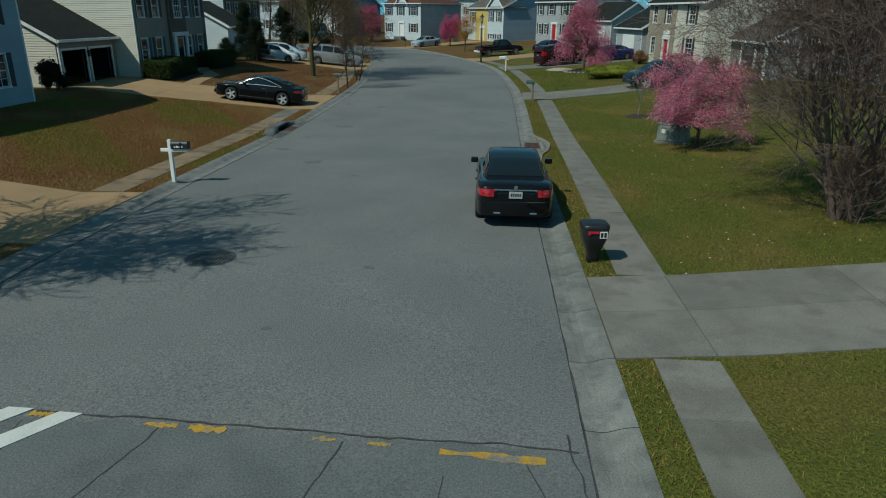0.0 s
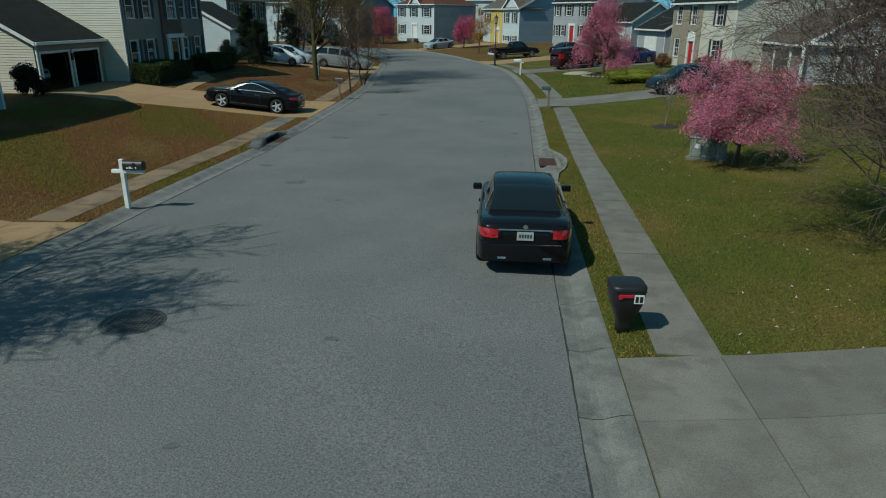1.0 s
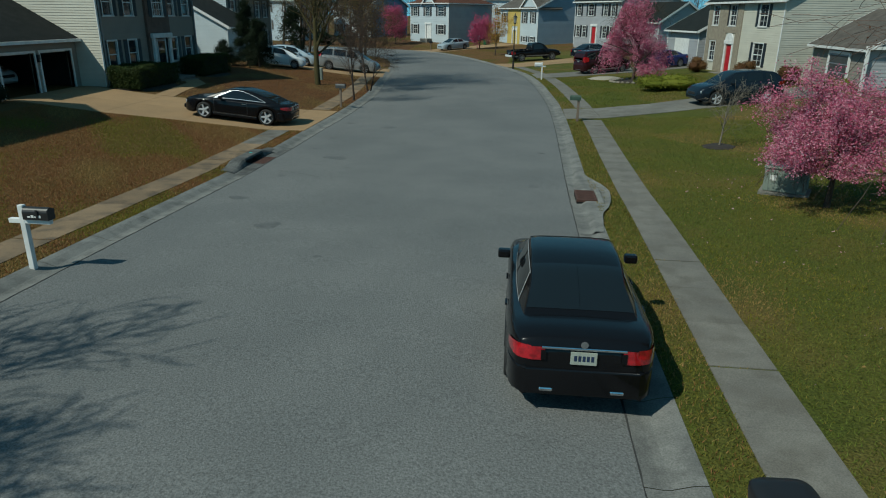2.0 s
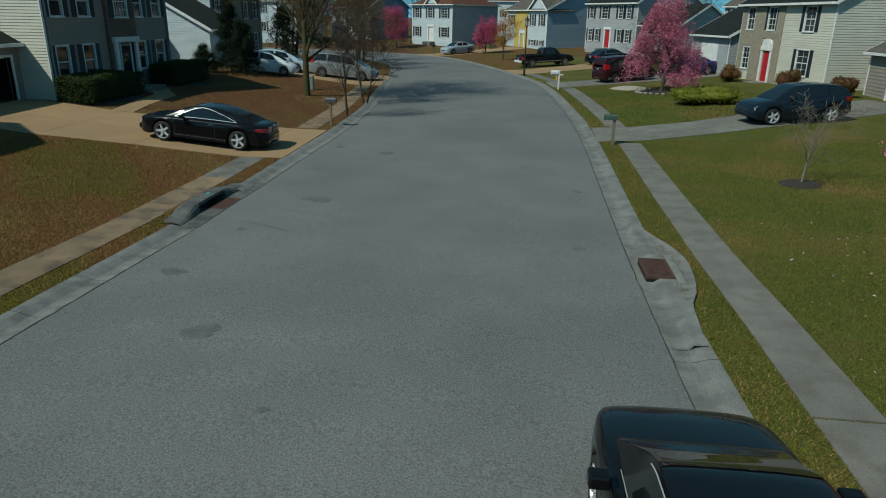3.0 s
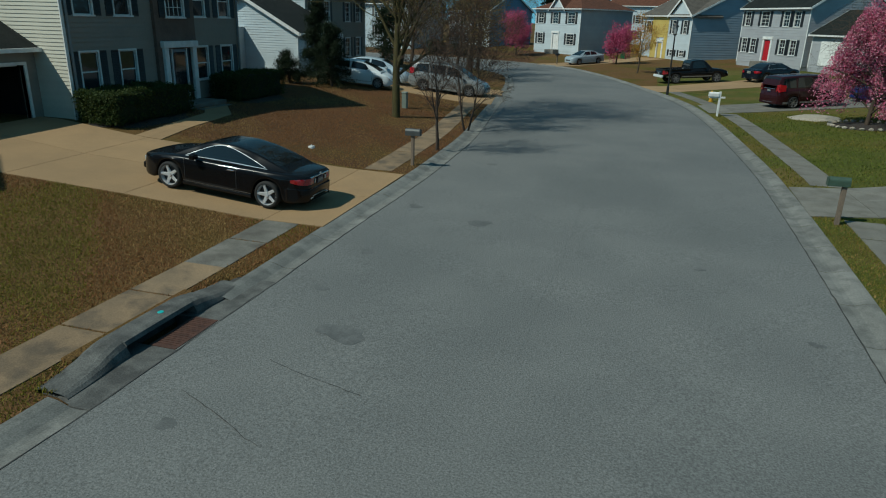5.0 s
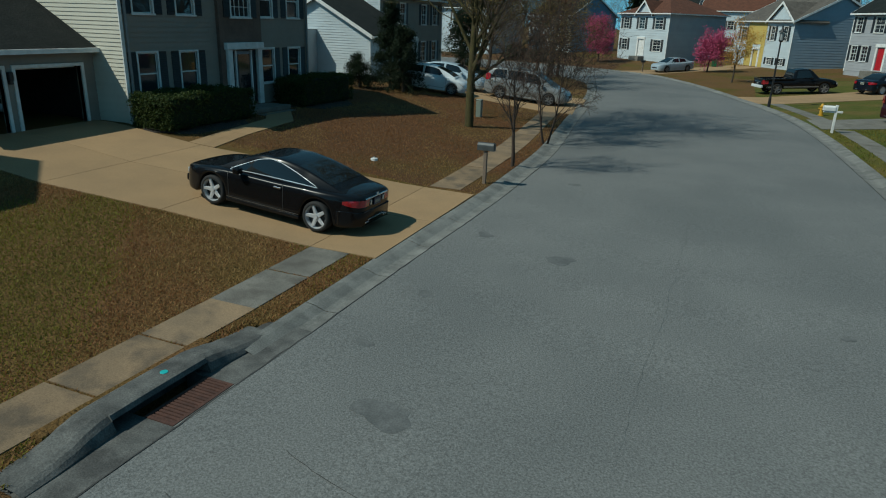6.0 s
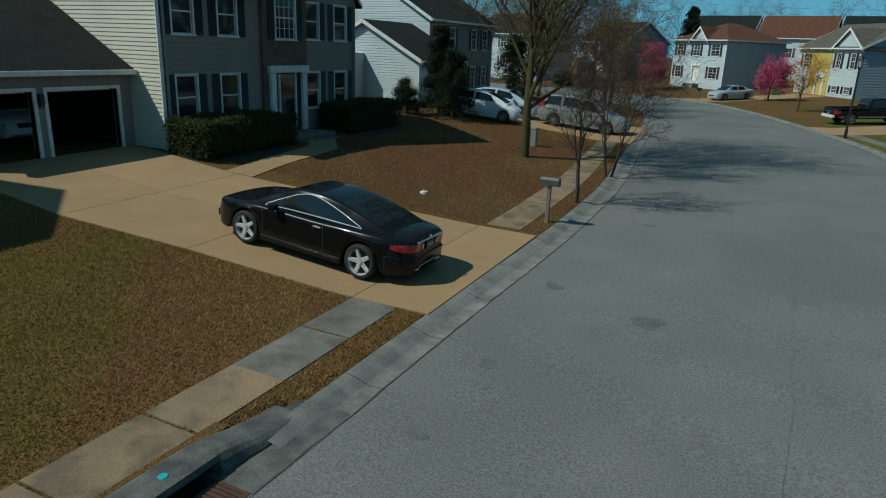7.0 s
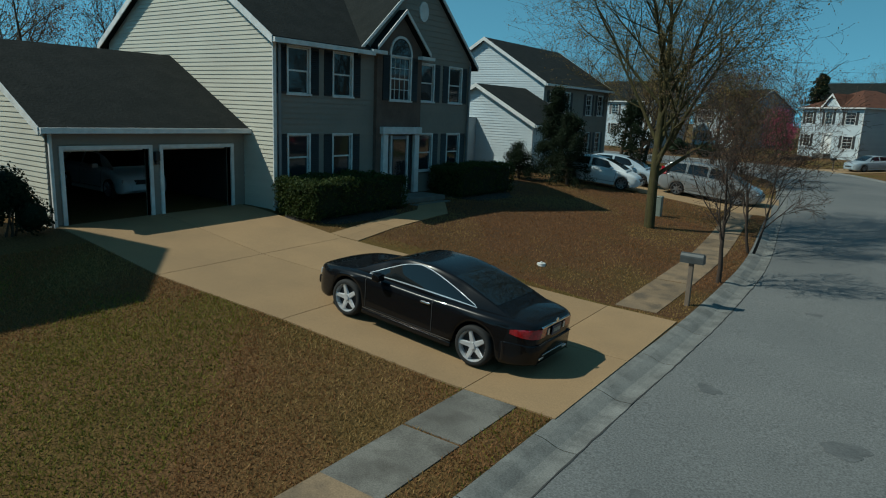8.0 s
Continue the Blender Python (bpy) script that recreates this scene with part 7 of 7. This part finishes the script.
bmesh.ops.create_cone(bm, cap_ends=True, segments=14, radius1=0.055, radius2=0.05, depth=0.008, matrix=pose(-9.87, 30.58, zi + 0.25))
part("paint_spot", bm, M_TEAL, inlet_l)

mh = thing("manhole_cover", pose(-5.65, 12.32, float(street_height(12.3)) + 0.038), "round dark iron manhole cover with raised studs", "manhole cover")
bm = bmesh.new()
bmesh.ops.create_cone(bm, cap_ends=True, segments=40, radius1=0.44, radius2=0.44, depth=0.03)
part("disc", bm, M_IRON, mh)
bm = bmesh.new()
outer = [(0.50 * math.cos(a * math.pi / 20), 0.50 * math.sin(a * math.pi / 20)) for a in range(40)]
inner = [(0.452 * math.cos(a * math.pi / 20), 0.452 * math.sin(a * math.pi / 20)) for a in range(40)]
for i in range(40):
    j = (i + 1) % 40
    q = [bm.verts.new((*outer[i], 0.012)), bm.verts.new((*outer[j], 0.012)), bm.verts.new((*inner[j], 0.016)), bm.verts.new((*inner[i], 0.016))]
    bm.faces.new(q)
part("ring", bm, M_IRON, mh)
stud = box(-0.024, 0.024, -0.024, 0.024, 0.014, 0.024, bevel=0.003)
first = None
for i in range(-6, 7):
    for j in range(-6, 7):
        if math.hypot(i, j) * 0.068 < 0.40:
            if first is None:
                first = part("stud", stud, M_IRON, mh, m=pose(i * 0.068, j * 0.068, 0))
            else:
                ob = new("stud", first.data)
                ob.parent, ob.location = mh, (i * 0.068, j * 0.068, 0)

# ---- road surface: old asphalt, paint, joints, cracks, stains ----
def crown(x, y):
    i = int(np.argmin(np.abs(LEFT[:, 1] - y)))
    a, b = LEFT[i, 0], RIGHT[i, 0]
    t = min(max((x - a) / (b - a), 0), 1)
    return float(street_height(y)) + 0.05 * (1 - (2 * t - 1) ** 2)


def ribbon(name, pts, width, lift, mat, parent, rng=None, wob=0.0):
    v, f = [], []
    for i, (x, y) in enumerate(pts):
        a, b = pts[max(i - 1, 0)], pts[min(i + 1, len(pts) - 1)]
        d = Vector((b[0] - a[0], b[1] - a[1], 0)).normalized()
        nrm = Vector((-d.y, d.x, 0))
        w = width * (rng.uniform(0.45, 1.4) if rng else 1)
        sh = rng.gauss(0, wob) if rng else 0
        for k in (-0.5, 0.5):
            q = Vector((x, y, 0)) + nrm * (w * k + sh)
            v.append((q.x, q.y, crown(q.x, q.y) + lift))
    for i in range(len(pts) - 1):
        f.append((2 * i, 2 * i + 1, 2 * i + 3, 2 * i + 2))
    return sheet_mesh(name, v, f, mat, parent)


rngr = random.Random(77)
v, f = [], []
nxp, nyp = 44, 20
for j in range(nyp + 1):
    for i in range(nxp + 1):
        x, y = -8.9 + 10.0 * i / nxp, -14 + 20.62 * j / nyp
        if j == nyp:
            y += 0.05 * math.sin(i * 1.7) + 0.03 * math.sin(i * 4.1) - 0.015 * (i / nxp) * 10 + 0.1
        v.append((x, y, crown(x, y) + 0.005))
for j in range(nyp):
    for i in range(nxp):
        k = j * (nxp + 1) + i
        f.append((k, k + 1, k + nxp + 2, k + nxp + 1))
sheet_mesh("old_asphalt", v, f, M_OLDROAD, road)
marks = thing("road_marking", pose(0, 0, 0), "worn yellow and white paint across the old asphalt", "road marking", kind="structure")
for x0, x1, y0, w in ((-5.6, -5.25, 6.74, 0.1), (-4.1, -3.7, 6.64, 0.08), (-3.55, -3.1, 6.6, 0.12), (-2.05, -1.78, 6.53, 0.08), (-1.4, -1.13, 6.5, 0.08), (-0.57, 0.62, 6.42, 0.13)):
    n = 10
    pts = [(x0 + (x1 - x0) * i / n, y0 - 0.055 * (x1 - x0) * i / n) for i in range(n + 1)]
    ribbon("yellow_line", pts, w, 0.0095, M_YELLOWPAINT, marks, rngr, 0.008)
for quad in (((-4.95, 6.78), (-5.26, 6.79), (-6.9, 4.6), (-6.6, 4.4)), ((-5.61, 6.83), (-5.94, 6.84), (-7.3, 5.1), (-7.0, 4.9))):
    ground_patch("white_bar", quad, 0.062, M_WHITEPAINT, marks, 0.03)
joints = thing("road_joint", pose(0, 0, 0), "dark sealed joints and cracks in the asphalt", "crack", kind="structure")
for line, side in ((LEFT, 1), (RIGHT, -1)):
    pts = [(p.x - (0.012 * side), p.y) for p in glide([(*q, 0) for q in line], 0.22) if -10 < p.y < 88]
    for k in range(0, len(pts) - 1, 60):
        ribbon("edge_joint", pts[k:k + 61], 0.022, 0.007, M_TAR, joints, rngr, 0.006)


def wander(a, b, n, amp):
    out, off = [], 0.0
    d = Vector((b[0] - a[0], b[1] - a[1], 0))
    nrm = Vector((-d.y, d.x, 0)).normalized()
    for i in range(n + 1):
        off = off * 0.9 + rngr.gauss(0, amp)
        q = Vector((*a, 0)) + d * (i / n) + nrm * off
        out.append((q.x, q.y))
    return out


for a, b, w in (((-4.1, 31.5), (-3.95, 44), 0.004), ((-8.9, 6.85), (1.0, 6.58), 0.03), ((-3.9, 6.6), (-4.6, 3.5), 0.02), ((-1.7, 6.5), (-2.3, 3.2), 0.02), ((0.4, 6.3), (1.0, 4.2), 0.015),
                ((-4.6, 4.9), (-1.9, 5.1), 0.012), ((-5.6, 6.6), (-5.0, 4.2), 0.012), ((-0.5, 6.0), (-0.9, 3.4), 0.012), ((0.9, 6.9), (1.05, 5.5), 0.02), ((-7.6, 30.1), (-5.9, 29.6), 0.01),
                ((-8.3, 29.0), (-6.6, 28.2), 0.01)):
    length = math.hypot(b[0] - a[0], b[1] - a[1])
    ribbon("crack", wander(a, b, max(8, int(length / 0.12)), 0.012), w, 0.0088, M_OLDROAD if length > 11 else M_TAR, joints, rngr, 0.004)
for x, y, r in ((-6.95, 31.26, 0.30), (-6.24, 22.6, 0.24), (-8.16, 32.9, 0.12), (-7.94, 28.24, 0.11), (-8.3, 38.8, 0.16), (-6.3, 37.85, 0.24), (-8.12, 35.05, 0.12), (0.12, 28.1, 0.13), (-8.07, 25.2, 0.2),
                (-2.4, 12.1, 0.07), (-3.5, 9.3, 0.06), (-0.6, 10.5, 0.05), (-4.4, 20.5, 0.06), (0.45, 33.5, 0.09), (-1.2, 36.4, 0.08), (-7.5, 44.5, 0.12)):
    w1, w2 = rngr.uniform(0, 6), rngr.uniform(0, 6)
    pts = []
    for k in range(26):
        t = k * math.pi / 13
        q = r * (1 + 0.2 * math.sin(2 * t + w1) + 0.14 * math.sin(3 * t + w2) + 0.07 * math.sin(7 * t + w1))
        pts.append((x + 1.35 * q * math.cos(t), y + q * math.sin(t)))
    ground_patch("stain", pts, crown(x, y) - float(street_height(y)) + 0.006, M_STAIN, joints, 0.02)

bin_ = thing("wheelie_bin", pose(-6.2, 112.0, ground_at(-6.2, 112.0)), "green plastic wheeled bin beside the house", "bin")
part("tub", box(-0.28, 0.28, -0.3, 0.3, 0.03, 0.95, bevel=0.04), M_GREENBIN, bin_)
part("lid", box(-0.31, 0.31, -0.34, 0.32, 0.951, 1.03, bevel=0.03), M_GREENBIN, bin_)

# ---- beds and stones ----
M_MULCH = material("dark_mulch", (0.045, 0.033, 0.026), (0.03, 0.024, 0.02), 0.95, scale=9, fine=40, bump=0.03, bump_size=30, dirt=0.5)
M_PALESTONE = material("pale_stone", (0.40, 0.36, 0.29), (0.30, 0.27, 0.22), 0.9, scale=6, fine=40, dirt=0.3, piece=0.15)


def bed(name, x, y, r, label, mat, rise=0.06, squash=1.0):
    v = thing(name, pose(0, 0, 0), label, "bed")
    pts = [(x, y, ground_at(x, y) + rise + 0.03)]
    n = 22
    rr = random.Random(int(x * 10))
    for k, (f_, h) in enumerate(((0.6, rise + 0.02), (1.0, 0.015), (1.05, -0.06))):
        for a in range(n):
            q = r * f_ * (1 + 0.06 * math.sin(a * 2.1 + x))
            px, py = x + q * math.cos(2 * math.pi * a / n), y + q * squash * math.sin(2 * math.pi * a / n)
            pts.append((px, py, ground_at(px, py) + h))
    f = [(0, 1 + a, 1 + (a + 1) % n) for a in range(n)]
    for k in range(2):
        f += [(1 + k * n + a, 1 + (k + 1) * n + a, 1 + (k + 1) * n + (a + 1) % n, 1 + k * n + (a + 1) % n) for a in range(n)]
    sheet_mesh("soil", pts, f, mat, v)
    return v


bed("mulch_bed", 7.3, 34.75, 0.6, "round dark mulch bed round the sapling", M_MULCH)
cb = bed("planting_bed", 7.6, 59.2, 1.5, "mulched bed edged with pale stones round the cherry", M_MULCH)
bed("gravel_bed", 5.9, 62.0, 1.25, "low bed of pale gravel on the lawn", M_PALESTONE, 0.1)
stone_rng = random.Random(5)
for a in range(26):
    bm = bmesh.new()
    bmesh.ops.create_icosphere(bm, subdivisions=1, radius=0.14)
    for q in bm.verts:
        q.co *= stone_rng.uniform(0.75, 1.15)
        q.co.z *= 0.6
    px, py = 7.6 + 1.55 * math.cos(2 * math.pi * a / 26), 59.2 + 1.55 * math.sin(2 * math.pi * a / 26)
    part("stone", bm, M_PALESTONE, cb, m=pose(px, py, ground_at(px, py) + 0.06, 0, 0, stone_rng.uniform(0, 360)))
bed("mulch_bed", -20.95, 43.3, 1.45, "dark mulch bed under the hedge", M_MULCH, 0.03, 1.5)
bed("mulch_bed", -20.95, 50.9, 1.4, "dark mulch bed under the hedge", M_MULCH, 0.03, 1.5)

# a pale car inside the garage
car("hatchback", -28.3, 39.7, 0, dict(HATCH, paint=M_P_WHITE), "white hatchback car inside the open garage", "vehicles")

# ---- porch posts and garage of the house across the street ----
porch = thing("porch", pose(0, 0, 0), "white porch posts and beam under a low gable roof", "porch")
for px, py in ((18.3, 48.3), (20.4, 48.3), (22.6, 48.3)):
    part("post", box(px - 0.08, px + 0.08, py - 0.08, py + 0.08, 0.5, 3.25, bevel=0.01), M_WHITE, porch)
part("beam", box(18.2, 22.7, 48.2, 48.4, 3.252, 3.42), M_WHITE, porch)
part("porch_floor", box(18.2, 22.7, 46.9, 48.55, 0.2, 0.72, bevel=0.02), M_CONC, porch)
gd = thing("garage_door", pose(0, 0, 0), "white-framed grey garage door", "garage door", kind="structure")
part("leaf", box(18.40, 18.45, 50.6, 53.2, 0.75, 2.85), M_SIDE_GREY, gd)
for k in range(4):
    part("panel", box(18.37, 18.399, 50.7, 53.1, 0.82 + k * 0.5, 1.26 + k * 0.5, bevel=0.01), M_GREYBOX, gd)
for a, b, c, d in ((50.45, 50.6, 0.7, 2.85), (53.2, 53.35, 0.7, 2.85), (50.45, 53.35, 2.851, 3.0)):
    part("frame", box(18.34, 18.45, a, b, c, d), M_WHITE, gd)

# ---- cables across the sky ----
cables = thing("overhead_cable", pose(0, 0, 0), "two thin dark overhead cables far off", "cable")
for z0 in (13.0, 15.2):
    v, f = tubes([(0, [(Vector((-60 + 12 * k, 190 + 2 * k, z0 + 3.0 * ((k - 6) / 6) ** 2)), 0.022) for k in range(13)])], (4,))
    sheet_mesh("cable", v, f, M_BLACKPLASTIC, cables)
for px in (-60, 84):
    v, f = tubes([(0, [(Vector((px, 190 + (px + 60) / 6, 0)), 0.18), (Vector((px, 190 + (px + 60) / 6, 19)), 0.12)])], (8,))
    sheet_mesh("pole", v, f, M_POST, cables)

# ---- grass blades and fallen leaves, in the open stretches ----
def blades(name, x0, x1, y0, y1, count, mats, seed, label, tall=0.05, wide=0.011):
    rs = np.random.RandomState(seed)
    px, py = rs.uniform(x0, x1, count), rs.uniform(y0, y1, count)
    z, out = lie(px, py)
    ok = out > 0.68
    for quad in PAVED:
        q = np.array(quad)
        if q[:, 0].max() < x0 or q[:, 0].min() > x1 or q[:, 1].max() < y0 or q[:, 1].min() > y1:
            continue
        sgn = []
        for i in range(4):
            a, b = q[i], q[(i + 1) % 4]
            sgn.append((b[0] - a[0]) * (py - a[1]) - (b[1] - a[1]) * (px - a[0]))
        sgn = np.array(sgn)
        ok &= ~((sgn > -0.012).all(0) | (sgn < 0.012).all(0))
    px, py, z = px[ok], py[ok], z[ok]
    n = len(px)
    a = rs.uniform(0, 2 * np.pi, n)
    h = tall * rs.uniform(0.4, 1.3, n)
    lx, ly = rs.normal(0, 0.03, n), rs.normal(0, 0.03, n)
    w = wide * rs.uniform(0.6, 1.5, n)
    c, s = np.cos(a) * w, np.sin(a) * w
    v = np.empty((n, 3, 3))
    v[:, 0] = np.c_[px - c, py - s, z - 0.005]
    v[:, 1] = np.c_[px + c, py + s, z - 0.005]
    v[:, 2] = np.c_[px + lx, py + ly, z + h]
    me = bpy.data.meshes.new(name)
    me.from_pydata(v.reshape(-1, 3).tolist(), [], np.arange(3 * n).reshape(-1, 3).tolist())
    for m in mats:
        me.materials.append(m)
    # drifts of one tone and another over the lawn
    drift = np.sin(px * 0.9 + 1.4 * np.sin(py * 0.55)) + np.sin(py * 0.75 + 1.1 * np.sin(px * 0.6 + 2)) + 0.5 * np.sin(px * 2.3 + py * 1.9) + rs.normal(0, 0.5, n)
    order = np.clip(((drift + 2.2) / 4.4 * len(mats)).astype(np.int32), 0, len(mats) - 1)
    me.polygons.foreach_set("material_index", order.astype(np.int32))
    return tagged(new(name, me), label, "grass", kind="stuff")


M_BLADE_TAN = leaf_material("straw_blades", (0.24, 0.155, 0.055), (0.33, 0.21, 0.08))
M_BLADE_OLIVE = leaf_material("olive_blades", (0.14, 0.13, 0.022), (0.19, 0.16, 0.035))
M_BLADE_YELLOW = leaf_material("yellow_olive_blades", (0.20, 0.17, 0.02), (0.15, 0.15, 0.022))
M_BLADE_GREEN = leaf_material("green_blades", (0.095, 0.125, 0.018), (0.15, 0.16, 0.03))
M_BLADE_BROWN = leaf_material("brown_blades", (0.21, 0.095, 0.038), (0.27, 0.135, 0.055))
blades("grass", -21.5, -9.6, 17.5, 36.2, 210000, [M_BLADE_OLIVE, M_BLADE_YELLOW, M_BLADE_BROWN, M_BLADE_BROWN, M_BLADE_TAN], 1, "olive and straw dormant grass of the lawn", 0.05, 0.009)
blades("grass", -21.5, -9.6, 41.5, 61.0, 70000, [M_BLADE_BROWN, M_BLADE_BROWN, M_BLADE_TAN], 2, "brown dead grass of the lawn", 0.045)
blades("grass", 1.6, 13.0, 4.0, 42.0, 240000, [M_BLADE_GREEN, M_BLADE_OLIVE, M_BLADE_GREEN, M_BLADE_YELLOW, M_BLADE_TAN], 3, "short green and straw grass of the lawn", 0.045, 0.008)
blades("grass", 1.6, 2.95, 4.0, 42.0, 22000, [M_BLADE_BROWN, M_BLADE_OLIVE, M_BLADE_TAN, M_BLADE_OLIVE], 6, "straw-coloured worn grass of the narrow verge", 0.045, 0.009)
blades("grass", 0.5, 13.0, 44.0, 64.0, 30000, [M_BLADE_GREEN, M_BLADE_OLIVE], 4, "short green grass of the lawn", 0.06, 0.02)
blades("fallen_leaf", 3.2, 12.0, 12.0, 32.0, 700, [M_BLADE_TAN, M_PINK_PALE, M_BLADE_TAN], 5, "scattered pale leaves and petals on the lawn", 0.03, 0.03)
